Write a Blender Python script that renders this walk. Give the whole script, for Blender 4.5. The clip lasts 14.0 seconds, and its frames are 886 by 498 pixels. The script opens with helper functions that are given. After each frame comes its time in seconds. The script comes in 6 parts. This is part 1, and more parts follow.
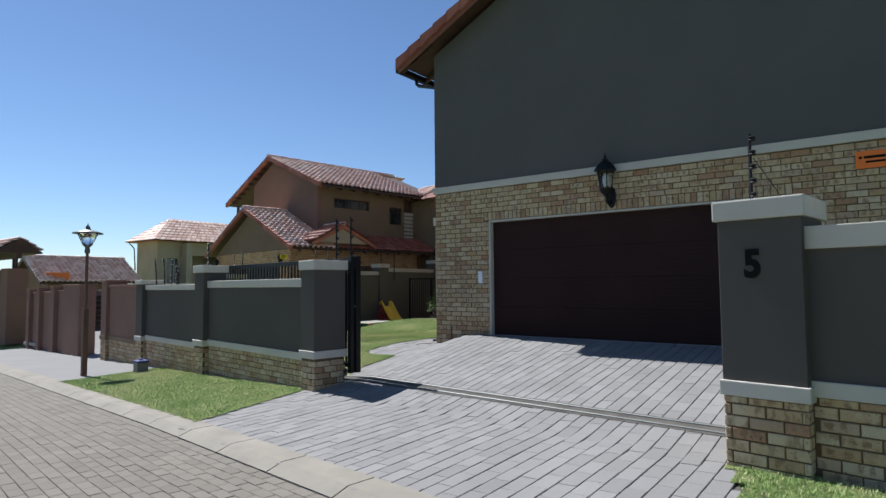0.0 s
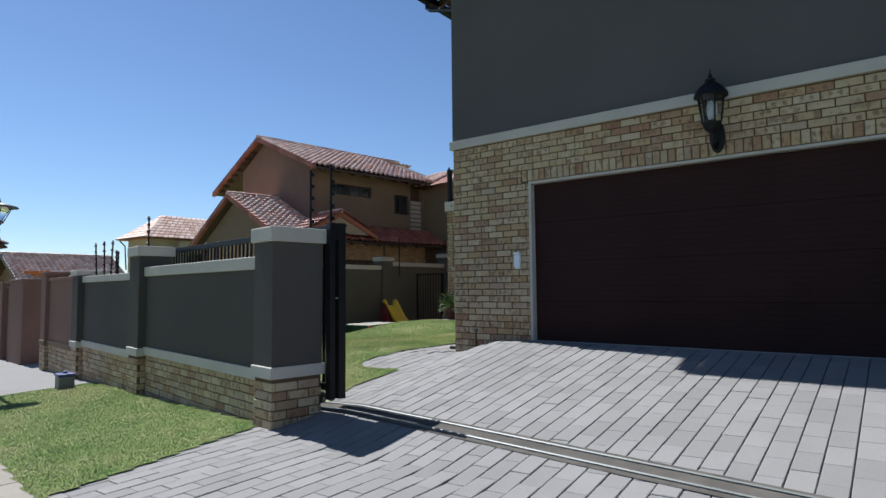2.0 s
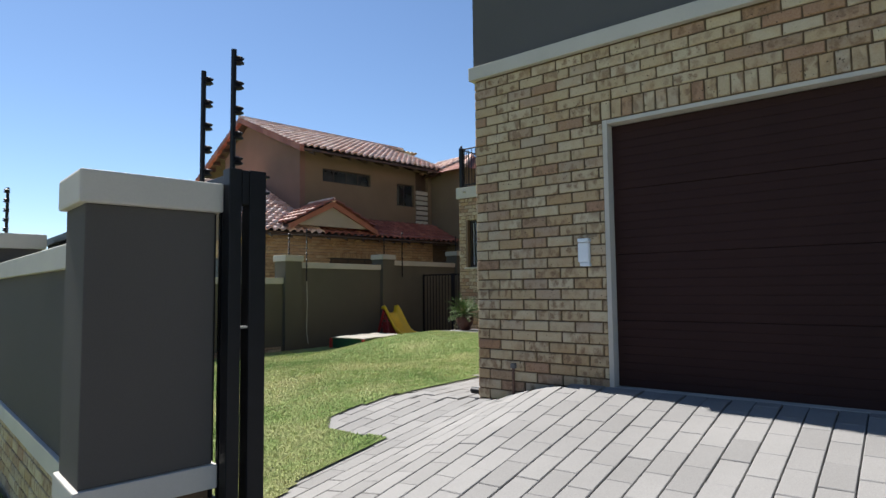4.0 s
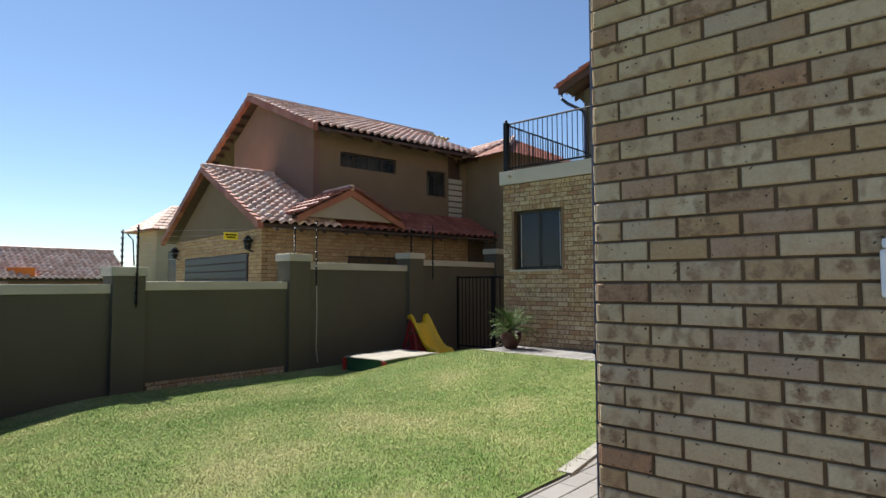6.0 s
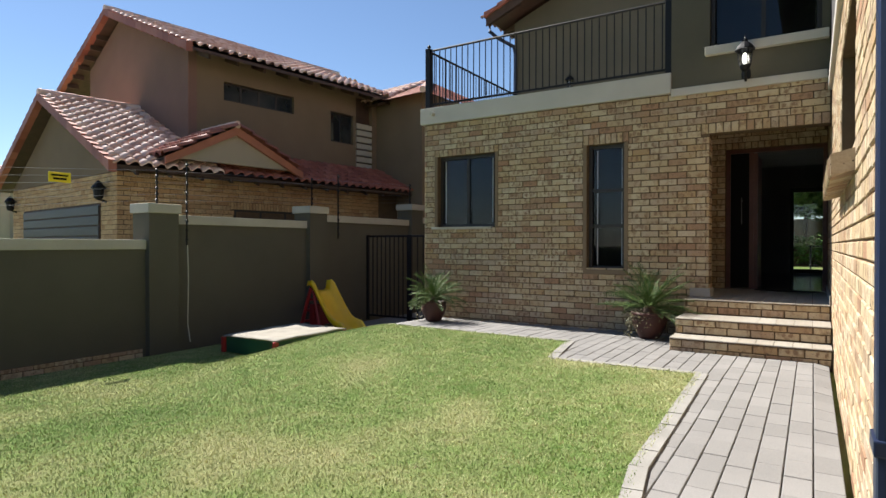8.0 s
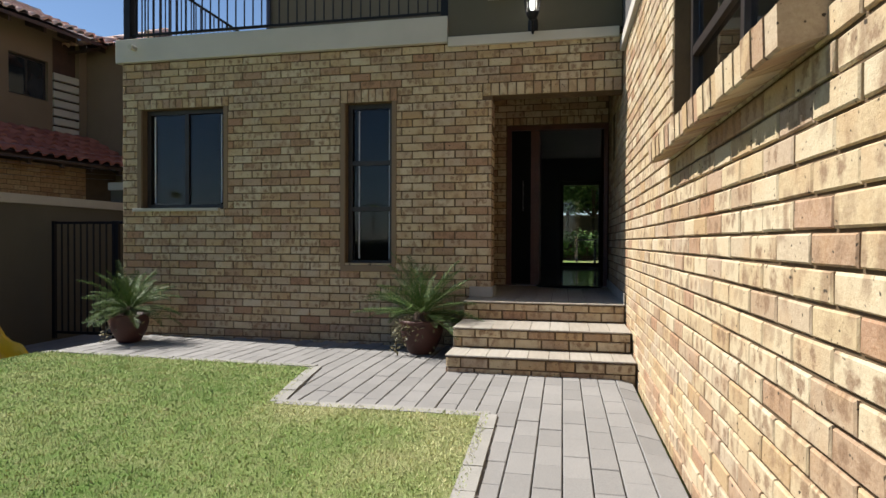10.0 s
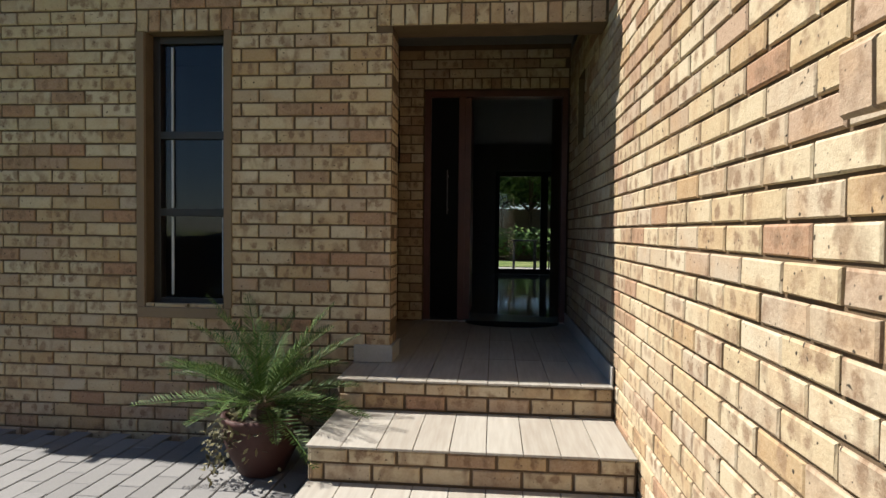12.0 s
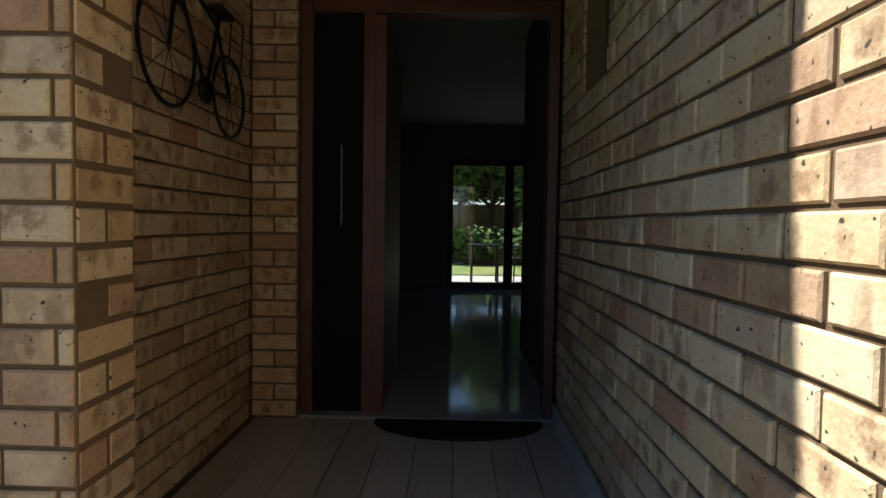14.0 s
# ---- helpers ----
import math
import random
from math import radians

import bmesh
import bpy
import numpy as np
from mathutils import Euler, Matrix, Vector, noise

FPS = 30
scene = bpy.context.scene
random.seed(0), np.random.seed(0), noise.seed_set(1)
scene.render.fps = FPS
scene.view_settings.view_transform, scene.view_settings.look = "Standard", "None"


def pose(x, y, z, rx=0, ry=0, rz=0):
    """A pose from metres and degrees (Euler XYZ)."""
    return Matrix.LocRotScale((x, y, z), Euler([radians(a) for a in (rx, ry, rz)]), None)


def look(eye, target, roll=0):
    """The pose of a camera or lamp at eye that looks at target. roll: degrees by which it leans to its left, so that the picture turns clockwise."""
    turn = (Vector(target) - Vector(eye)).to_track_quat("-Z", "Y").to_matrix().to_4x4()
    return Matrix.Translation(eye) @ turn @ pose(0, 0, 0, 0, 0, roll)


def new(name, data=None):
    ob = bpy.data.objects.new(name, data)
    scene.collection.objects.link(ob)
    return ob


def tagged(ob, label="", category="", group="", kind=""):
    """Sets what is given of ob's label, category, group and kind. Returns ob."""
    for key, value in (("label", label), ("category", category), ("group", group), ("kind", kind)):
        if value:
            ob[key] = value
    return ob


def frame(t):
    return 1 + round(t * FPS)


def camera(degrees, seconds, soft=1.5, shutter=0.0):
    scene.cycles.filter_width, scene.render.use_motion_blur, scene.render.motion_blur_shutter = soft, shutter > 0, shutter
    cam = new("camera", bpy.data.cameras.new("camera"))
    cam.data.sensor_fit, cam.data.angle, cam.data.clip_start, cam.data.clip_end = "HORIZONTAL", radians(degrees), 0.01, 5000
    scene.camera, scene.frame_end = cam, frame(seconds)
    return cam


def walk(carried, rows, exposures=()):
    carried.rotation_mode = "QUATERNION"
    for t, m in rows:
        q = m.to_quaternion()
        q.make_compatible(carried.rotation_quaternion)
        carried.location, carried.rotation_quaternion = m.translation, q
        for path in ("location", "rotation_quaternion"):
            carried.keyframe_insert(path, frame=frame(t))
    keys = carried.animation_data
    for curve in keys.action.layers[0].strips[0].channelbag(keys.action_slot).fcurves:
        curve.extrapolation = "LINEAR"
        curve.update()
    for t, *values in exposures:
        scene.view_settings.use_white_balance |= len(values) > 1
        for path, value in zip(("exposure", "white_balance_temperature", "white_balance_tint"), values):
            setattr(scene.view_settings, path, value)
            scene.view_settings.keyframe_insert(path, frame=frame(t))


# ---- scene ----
cam = camera(73.95, 14.0)
# seconds, x, y, z, yaw, pitch, roll
PATH = [
    (0, 0.1267, -1.9224, 1.5375, 37.166, 3.544, 0.474),
    (0.5, -0.3362, -1.3465, 1.5157, 37.299, 3.597, 0.475),
    (1, -0.8168, -0.7878, 1.4648, 37.5, 3.57, 0.446),
    (1.5, -1.3218, -0.1914, 1.4075, 37.597, 3.635, 0.458),
    (2, -1.8537, 0.3545, 1.3259, 37.807, 3.814, 0.528),
    (2.5, -2.3773, 0.9278, 1.2594, 37.752, 3.942, 0.518),
    (2.7, -2.5851, 1.1857, 1.2568, 37.855, 3.927, 0.545),
    (4.8, -4.5308, 3.6071, 1.5275, 39.939, 3.858, 0.595),
    (5, -4.7311, 3.8202, 1.548, 40.449, 3.864, 0.568),
    (5.5, -5.2154, 4.2846, 1.6148, 41.102, 3.874, 0.332),
    (6, -5.6522, 4.6994, 1.6484, 41.39, 3.391, 0.169),
    (6.5, -6.0933, 5.0747, 1.6455, 41.503, 2.061, 0.118),
    (7, -6.4544, 5.4099, 1.6568, 41.167, 0.287, 0.115),
    (7.5, -6.7711, 5.8, 1.6623, 38.655, -0.056, 0.105),
    (8, -7.0321, 6.1731, 1.6307, 32.158, -0.413, -0.063),
    (8.5, -7.1923, 6.7106, 1.5644, 25.34, -0.025, -0.117),
    (9, -7.2988, 7.247, 1.4888, 19.871, 0.176, -0.113),
    (9.2, -7.3284, 7.4479, 1.4762, 17.907, 0.169, -0.106),
    (11.3, -7.5627, 9.9024, 1.7528, 5.831, -1.648, -0.669),
    (11.5, -7.5671, 10.1699, 1.7779, 5.493, -1.615, -0.685),
    (12, -7.5245, 10.7849, 1.7958, 4.941, -1.755, -0.645),
    (12.5, -7.5048, 11.4489, 1.8263, 3.775, -1.919, -0.62),
    (13, -7.4811, 12.0503, 1.8711, 2.647, -2.127, -0.626),
    (13.5, -7.4077, 12.6696, 1.9212, 1.868, -2.353, -0.786),
    (14, -7.38, 13.25, 1.965, 1.2, -2.4, -0.85),
]
# the film's own exposure and white balance along the walk
EXPOSURES = [(0.0, 0.76, 5800, 10), (2.5, 0.78, 5800, 10), (5.0, 1.33, 6350, 10), (6.5, 1.12, 6350, 10), (8.0, 1.22, 6350, 10), (9.0, 1.10, 6350, 10), (11.5, 0.92, 6350, 10), (13.0, 1.08, 6250, 10), (13.5, 1.2, 6250, 10), (14.0, 1.45, 6300, 10)]
walk(cam, [(t, pose(x, y, z, 90 + pitch, roll, yaw)) for t, x, y, z, yaw, pitch, roll in PATH], EXPOSURES)

# ---- daylight: sun from the garden side, high, with a clear sky ----
SUN_DIR = Vector((0.985, -0.135, -1.30)).normalized()   # the way the light travels
world = bpy.data.worlds.new("sky")
scene.world = world
world.use_nodes = True
wn = world.node_tree.nodes
sky = wn.new("ShaderNodeTexSky")
sky.sky_type = "NISHITA"
sky.sun_disc = False
sky.sun_elevation = math.asin(-SUN_DIR.z)
sky.sun_rotation = math.atan2(-SUN_DIR.x, -SUN_DIR.y)
sky.altitude = 700
sky.air_density = 1.0
sky.dust_density = 0.12
sky.ozone_density = 3.0
wn["Background"].inputs[1].default_value = 0.060
world.node_tree.links.new(sky.outputs[0], wn["Background"].inputs[0])
sun_data = bpy.data.lights.new("sun", "SUN")
sun_data.energy, sun_data.angle, sun_data.color = 5.0, radians(0.55), (1.0, 0.95, 0.87)
sun = new("sun", sun_data)
sun.matrix_world = look((-20, 5, 30), Vector((-20, 5, 30)) + SUN_DIR)
scene.view_settings.exposure = 0.0

# ---- materials ----


def material(name):
    m = bpy.data.materials.new(name)
    m.use_nodes = True
    nt = m.node_tree
    return m, nt, nt.nodes, nt.links, nt.nodes["Principled BSDF"]


def mix_rgb(nt, fac, a, b, mode="MIX"):
    n = nt.nodes.new("ShaderNodeMix")
    n.data_type, n.blend_type = "RGBA", mode
    for sock, v in ((n.inputs[0], fac), (n.inputs[6], a), (n.inputs[7], b)):
        if hasattr(v, "is_output"):
            nt.links.new(v, sock)
        elif isinstance(v, (int, float)):
            sock.default_value = v
        else:
            sock.default_value = (*v, 1)
    return n.outputs[2]


def ramp(nt, value, stops):
    n = nt.nodes.new("ShaderNodeValToRGB")
    while len(n.color_ramp.elements) < len(stops):
        n.color_ramp.elements.new(0.5)
    for e, (p, col) in zip(n.color_ramp.elements, stops):
        e.position = p
        e.color = (*col, 1) if isinstance(col, tuple) else (col, col, col, 1)
    nt.links.new(value, n.inputs[0])
    return n.outputs[0]


def noise_tex(nt, vec, scale, detail=4, rough=0.55):
    n = nt.nodes.new("ShaderNodeTexNoise")
    n.inputs["Scale"].default_value, n.inputs["Detail"].default_value, n.inputs["Roughness"].default_value = scale, detail, rough
    if vec is not None:
        nt.links.new(vec, n.inputs["Vector"])
    return n.outputs[0]


def bump(nt, bsdf, height, strength, distance=0.01):
    b = nt.nodes.new("ShaderNodeBump")
    b.inputs["Strength"].default_value, b.inputs["Distance"].default_value = strength, distance
    nt.links.new(height, b.inputs["Height"])
    nt.links.new(b.outputs[0], bsdf.inputs["Normal"])


def coords(nt, kind="Object"):
    return nt.nodes.new("ShaderNodeTexCoord").outputs[kind]


def scaled(nt, vec, s):
    n = nt.nodes.new("ShaderNodeMapping")
    n.inputs["Scale"].default_value = s
    nt.links.new(vec, n.inputs["Vector"])
    return n.outputs[0]


def plain(name, col, rough=0.6, var=0.12, scale=3.0, metal=0.0, bump_s=0.15, fine=60.0, spec=0.5):
    """Painted, plastered or cast surface: soft blotches, fine grain and a little relief."""
    m, nt, nodes, links, p = material(name)
    v = coords(nt)
    big = noise_tex(nt, v, scale, 5)
    small = noise_tex(nt, v, fine, 3)
    dark = tuple(c * (1 - var) for c in col)
    light = tuple(min(1, c * (1 + var)) for c in col)
    c1 = mix_rgb(nt, ramp(nt, big, [(0.3, 0.0), (0.7, 1.0)]), dark, light)
    c2 = mix_rgb(nt, 0.25 * min(1, var * 6), c1, ramp(nt, small, [(0.3, tuple(c * 0.75 for c in col)), (0.7, tuple(min(1, c * 1.2) for c in col))]))
    links.new(c2, p.inputs["Base Color"])
    p.inputs["Roughness"].default_value = rough
    p.inputs["Metallic"].default_value = metal
    p.inputs["Specular IOR Level"].default_value = spec
    if bump_s:
        bump(nt, p, small, bump_s, 0.004)
    return m


def brick_material(name, tones, island=False, blotch=0.80, spots=(0.15, 0.068, 0.030)):
    """Flashed face brick: each brick its own tone, with scorched vertical smudges and pits."""
    m, nt, nodes, links, p = material(name)
    rnd = nodes.new("ShaderNodeNewGeometry").outputs["Random Per Island"] if island else nodes.new("ShaderNodeObjectInfo").outputs["Random"]
    uv = coords(nt, "UV")
    add = nodes.new("ShaderNodeVectorMath")
    add.operation = "ADD"
    comb = nodes.new("ShaderNodeCombineXYZ")
    mul = nodes.new("ShaderNodeMath")
    mul.operation = "MULTIPLY"
    mul.inputs[1].default_value = 173.0
    links.new(rnd, mul.inputs[0])
    links.new(mul.outputs[0], comb.inputs[2])
    links.new(mul.outputs[0], comb.inputs[0])
    links.new(uv, add.inputs[0])
    links.new(comb.outputs[0], add.inputs[1])
    vec = add.outputs[0]
    base = ramp(nt, rnd, tones)

    def op(kind, a, b=None):
        n = nodes.new("ShaderNodeMath")
        n.operation = kind
        for sock, v in zip(n.inputs, (a, b)):
            if hasattr(v, "is_output"):
                links.new(v, sock)
            elif v is not None:
                sock.default_value = v
        return n.outputs[0]
    hash_node = nodes.new("ShaderNodeTexWhiteNoise")
    hash_node.noise_dimensions = "1D"
    links.new(mul.outputs[0], hash_node.inputs["W"])
    split = nodes.new("ShaderNodeSeparateColor")
    links.new(hash_node.outputs["Color"], split.inputs[0])
    uv_split = nodes.new("ShaderNodeSeparateXYZ")
    links.new(uv, uv_split.inputs[0])
    # a pair of scorch marks on each flashed brick, and a loose cloud on others
    wob = noise_tex(nt, vec, 30, 3, 0.65)
    near_c = op("ADD", op("MULTIPLY", split.outputs[1], 0.035), 0.028)
    wide = op("ADD", op("MULTIPLY", split.outputs[2], 0.022), 0.019)
    du = op("DIVIDE", op("SUBTRACT", op("ABSOLUTE", op("ADD", uv_split.outputs[0], op("MULTIPLY", op("SUBTRACT", split.outputs[2], 0.5), 0.07))), near_c), wide)
    dv = op("DIVIDE", op("ADD", uv_split.outputs[1], op("MULTIPLY", op("SUBTRACT", split.outputs[1], 0.5), 0.03)), 0.034)
    r2 = op("ADD", op("ADD", op("MULTIPLY", du, du), op("MULTIPLY", dv, dv)), op("MULTIPLY", op("SUBTRACT", wob, 0.5), 4.2))
    pair = op("MULTIPLY", ramp(nt, r2, [(0.0, 1.0), (1.0, 0.0)]), ramp(nt, split.outputs[0], [(0.32, 0.0), (0.75, 1.0)]))
    smudge = noise_tex(nt, scaled(nt, vec, (1.0, 0.6, 1.0)), 21, 1, 0.4)
    where = noise_tex(nt, vec, 3.0, 1)
    cloud = op("MULTIPLY", ramp(nt, smudge, [(0.475, 0.0), (0.63, 0.8)]), ramp(nt, where, [(0.48, 0.0), (0.58, 1.0)]))
    mask = op("MULTIPLY", op("MAXIMUM", pair, cloud), blotch)
    warm = mix_rgb(nt, ramp(nt, noise_tex(nt, vec, 7.0, 2), [(0.47, 0.0), (0.70, 0.38)]), base, (0.40, 0.215, 0.085))
    c1 = mix_rgb(nt, mask, warm, spots)
    grain = noise_tex(nt, vec, 90, 4, 0.7)
    c2 = mix_rgb(nt, 0.24, c1, ramp(nt, grain, [(0.3, (0.15, 0.105, 0.068)), (0.55, (0.40, 0.33, 0.23)), (0.75, (0.58, 0.50, 0.39))]))
    pits = noise_tex(nt, vec, 55, 1)
    pit = ramp(nt, pits, [(0.24, 1.0), (0.3, 0.0)])
    c3 = mix_rgb(nt, pit, c2, (0.06, 0.045, 0.03))
    links.new(c3, p.inputs["Base Color"])
    p.inputs["Roughness"].default_value = 0.85
    p.inputs["Specular IOR Level"].default_value = 0.25
    bump(nt, p, mix_rgb(nt, 0.5, grain, noise_tex(nt, vec, 28, 3, 0.6)), 0.6, 0.007)
    return m


YELLOW = [(0.0, (0.392, 0.253, 0.121)), (0.15, (0.486, 0.375, 0.222)), (0.35, (0.549, 0.457, 0.308)), (0.55, (0.47, 0.355, 0.202)), (0.68, (0.439, 0.351, 0.251)), (0.8, (0.329, 0.167, 0.092)), (0.88, (0.329, 0.22, 0.135)), (1.0, (0.564, 0.477, 0.337))]
BRICK = brick_material("face_brick", YELLOW)
BRICK_J = brick_material("face_brick_joined", YELLOW, True)
MORTAR = plain("mortar", (0.125, 0.086, 0.052), 0.95, 0.2, 8, bump_s=0.5, fine=120, spec=0.1)
GREY = plain("charcoal_plaster", (0.098, 0.094, 0.094), 0.85, 0.07, 0.7, bump_s=0.25, fine=140, spec=0.2)
OLIVE = plain("olive_grey_plaster", (0.106, 0.096, 0.072), 0.88, 0.10, 0.9, bump_s=0.3, fine=120, spec=0.2)
GREY_W = plain("warm_grey_plaster", (0.085, 0.077, 0.070), 0.88, 0.08, 0.8, bump_s=0.3, fine=140, spec=0.15)
CREAM = plain("cream_plaster", (0.44, 0.41, 0.34), 0.85, 0.10, 1.5, bump_s=0.2, fine=110, spec=0.2)
WHITE = plain("white_plaster_band", (0.48, 0.45, 0.40), 0.8, 0.08, 2.0, bump_s=0.2, fine=110, spec=0.25)
PINK = plain("terracotta_plaster", (0.21, 0.125, 0.10), 0.9, 0.10, 0.8, bump_s=0.2, fine=80, spec=0.15)
TAN = plain("tan_plaster", (0.20, 0.145, 0.095), 0.9, 0.10, 0.8, bump_s=0.2, fine=80, spec=0.15)
PALE = plain("pale_plaster", (0.36, 0.30, 0.23), 0.9, 0.08, 0.8, bump_s=0.2, fine=80, spec=0.15)
BLACK = plain("black_painted_steel", (0.007, 0.007, 0.009), 0.5, 0.3, 9, bump_s=0.1, fine=200, spec=0.25)
DOORBROWN = plain("dark_brown_door", (0.030, 0.014, 0.0125), 0.75, 0.18, 1.2, bump_s=0.15, fine=90, spec=0.15)
FRAME = plain("bronze_window_frame", (0.022, 0.016, 0.013), 0.45, 0.2, 6, bump_s=0.08, fine=150)
TIMBER = plain("red_brown_timber", (0.085, 0.026, 0.018), 0.5, 0.3, 5, bump_s=0.2, fine=70)
RAFTER = plain("dark_timber", (0.06, 0.032, 0.02), 0.7, 0.3, 5, bump_s=0.3, fine=60)
CONCRETE = plain("pale_concrete", (0.34, 0.325, 0.295), 0.9, 0.16, 2.5, bump_s=0.5, fine=90, spec=0.2)
KERB = plain("kerb_concrete", (0.235, 0.212, 0.175), 0.9, 0.18, 2.2, bump_s=0.5, fine=80, spec=0.2)
STEEL = plain("brushed_steel", (0.30, 0.30, 0.30), 0.38, 0.06, 20, metal=1.0, bump_s=0.05)
DULLSTEEL = plain("dulled_steel", (0.12, 0.12, 0.12), 0.5, 0.1, 20, metal=1.0, bump_s=0.05)
PLASTIC_W = plain("white_plastic", (0.75, 0.78, 0.82), 0.4, 0.04, 4, bump_s=0.05)
YELLOW_P = plain("yellow_plastic", (0.78, 0.47, 0.006), 0.35, 0.06, 4, bump_s=0.06)
RED_P = plain("red_plastic", (0.32, 0.02, 0.02), 0.4, 0.12, 4, bump_s=0.06)
GREEN_P = plain("dark_green_paint", (0.012, 0.06, 0.03), 0.5, 0.2, 5, bump_s=0.15)
TARP = plain("pale_weathered_lid", (0.27, 0.245, 0.20), 0.8, 0.2, 4, bump_s=0.4, fine=40)
ORANGE = plain("orange_sign", (0.75, 0.17, 0.01), 0.5, 0.05, 4, bump_s=0.05)
SIGNYEL = plain("yellow_sign", (0.80, 0.60, 0.01), 0.5, 0.05, 4, bump_s=0.05)
INK = plain("black_ink", (0.008, 0.008, 0.008), 0.8, 0.1, 4, bump_s=0, spec=0.1)
POT = plain("terracotta_pot", (0.062, 0.022, 0.016), 0.65, 0.25, 6, bump_s=0.3, fine=50)
SOIL = plain("potting_soil", (0.035, 0.025, 0.018), 0.95, 0.4, 20, bump_s=0.8, fine=70)
# indoor shade is put into this plaster: a low grey for walls and ceilings
INNER = plain("shade_toned_interior_plaster", (0.16, 0.16, 0.15), 0.9, 0.05, 1.0, bump_s=0.1)
BLUE_P = plain("blue_plastic", (0.02, 0.03, 0.16), 0.4, 0.1, 5, bump_s=0.05)
GREY_P = plain("grey_plastic", (0.12, 0.12, 0.125), 0.5, 0.1, 5, bump_s=0.05)
LAMPGREY = plain("dull_green_steel", (0.10, 0.11, 0.10), 0.5, 0.2, 6, bump_s=0.1)
RUST = plain("brown_painted_post", (0.11, 0.055, 0.035), 0.6, 0.3, 6, bump_s=0.2)


def paver_material(name, col, island):
    m, nt, nodes, links, p = material(name)
    rnd = nodes.new("ShaderNodeNewGeometry").outputs["Random Per Island"] if island else nodes.new("ShaderNodeObjectInfo").outputs["Random"]
    v = nodes.new("ShaderNodeNewGeometry").outputs["Position"]
    tone = ramp(nt, rnd, [(0.0, tuple(c * 0.80 for c in col)), (0.5, col), (1.0, tuple(c * 1.14 for c in col))])
    stain = noise_tex(nt, v, 1.1, 5)
    c1 = mix_rgb(nt, ramp(nt, stain, [(0.35, 0.0), (0.7, 0.5)]), tone, tuple(c * 0.62 for c in col))
    grain = noise_tex(nt, v, 160, 3, 0.7)
    c2 = mix_rgb(nt, 0.35, c1, ramp(nt, grain, [(0.3, tuple(c * 0.55 for c in col)), (0.7, tuple(c * 1.35 for c in col))]))
    links.new(c2, p.inputs["Base Color"])
    p.inputs["Roughness"].default_value = 0.9
    p.inputs["Specular IOR Level"].default_value = 0.2
    bump(nt, p, grain, 0.4, 0.003)
    return m


PAVER = paver_material("grey_paver", (0.225, 0.216, 0.206), False)
PAVER_J = paver_material("grey_paver_joined", (0.225, 0.216, 0.206), True)
STREET = paver_material("street_paver", (0.175, 0.155, 0.127), True)
ROADBED = plain("street_joint", (0.155, 0.137, 0.112), 0.95, 0.3, 5, bump_s=0.6, fine=90, spec=0.1)
JOINT = plain("sandy_joint", (0.09, 0.083, 0.072), 0.95, 0.3, 5, bump_s=0.6, fine=90, spec=0.1)


def grass_ground():
    m, nt, nodes, links, p = material("lawn_soil")
    v = nodes.new("ShaderNodeNewGeometry").outputs["Position"]
    big = noise_tex(nt, v, 0.9, 5)
    mid = noise_tex(nt, v, 9, 5, 0.65)
    c1 = ramp(nt, big, [(0.36, (0.11, 0.18, 0.042)), (0.5, (0.165, 0.225, 0.066)), (0.66, (0.26, 0.27, 0.115))])
    c2 = mix_rgb(nt, ramp(nt, mid, [(0.4, 0.0), (0.75, 0.5)]), c1, (0.30, 0.275, 0.145))
    links.new(c2, p.inputs["Base Color"])
    p.inputs["Roughness"].default_value = 0.95
    p.inputs["Specular IOR Level"].default_value = 0.1
    bump(nt, p, noise_tex(nt, v, 120, 3, 0.8), 1.0, 0.02)
    return m


GRASS_SOIL = grass_ground()


def blade_material():
    m, nt, nodes, links, p = material("grass_blades")
    v = nodes.new("ShaderNodeNewGeometry").outputs["Position"]
    rnd = nodes.new("ShaderNodeNewGeometry").outputs["Random Per Island"]
    big = noise_tex(nt, v, 0.9, 5)
    c1 = ramp(nt, big, [(0.36, (0.19, 0.31, 0.085)), (0.5, (0.29, 0.38, 0.13)), (0.66, (0.46, 0.48, 0.22))])
    tuft = noise_tex(nt, v, 7.0, 4, 0.7)
    c1 = mix_rgb(nt, ramp(nt, tuft, [(0.50, 0.0), (0.66, 0.75)]), c1, (0.57, 0.50, 0.28))
    c1 = mix_rgb(nt, ramp(nt, tuft, [(0.34, 0.6), (0.46, 0.0)]), c1, (0.13, 0.20, 0.06))
    c2 = mix_rgb(nt, ramp(nt, rnd, [(0.5, 0.0), (1.0, 0.6)]), c1, (0.55, 0.49, 0.28))
    links.new(c2, p.inputs["Base Color"])
    p.inputs["Roughness"].default_value = 0.7
    p.inputs["Specular IOR Level"].default_value = 0.2
    return m


BLADE = blade_material()


def tile_material(name, lo, mid, hi):
    m, nt, nodes, links, p = material(name)
    rnd = nodes.new("ShaderNodeNewGeometry").outputs["Random Per Island"]
    v = nodes.new("ShaderNodeNewGeometry").outputs["Position"]
    tone = ramp(nt, rnd, [(0.0, lo), (0.5, mid), (1.0, hi)])
    c = mix_rgb(nt, ramp(nt, noise_tex(nt, v, 3, 5), [(0.45, 0.0), (0.8, 0.4)]), tone, tuple(a * 0.55 for a in mid))
    links.new(c, p.inputs["Base Color"])
    p.inputs["Roughness"].default_value = 0.6
    p.inputs["Specular IOR Level"].default_value = 0.35
    bump(nt, p, noise_tex(nt, v, 60, 3), 0.2, 0.004)
    return m


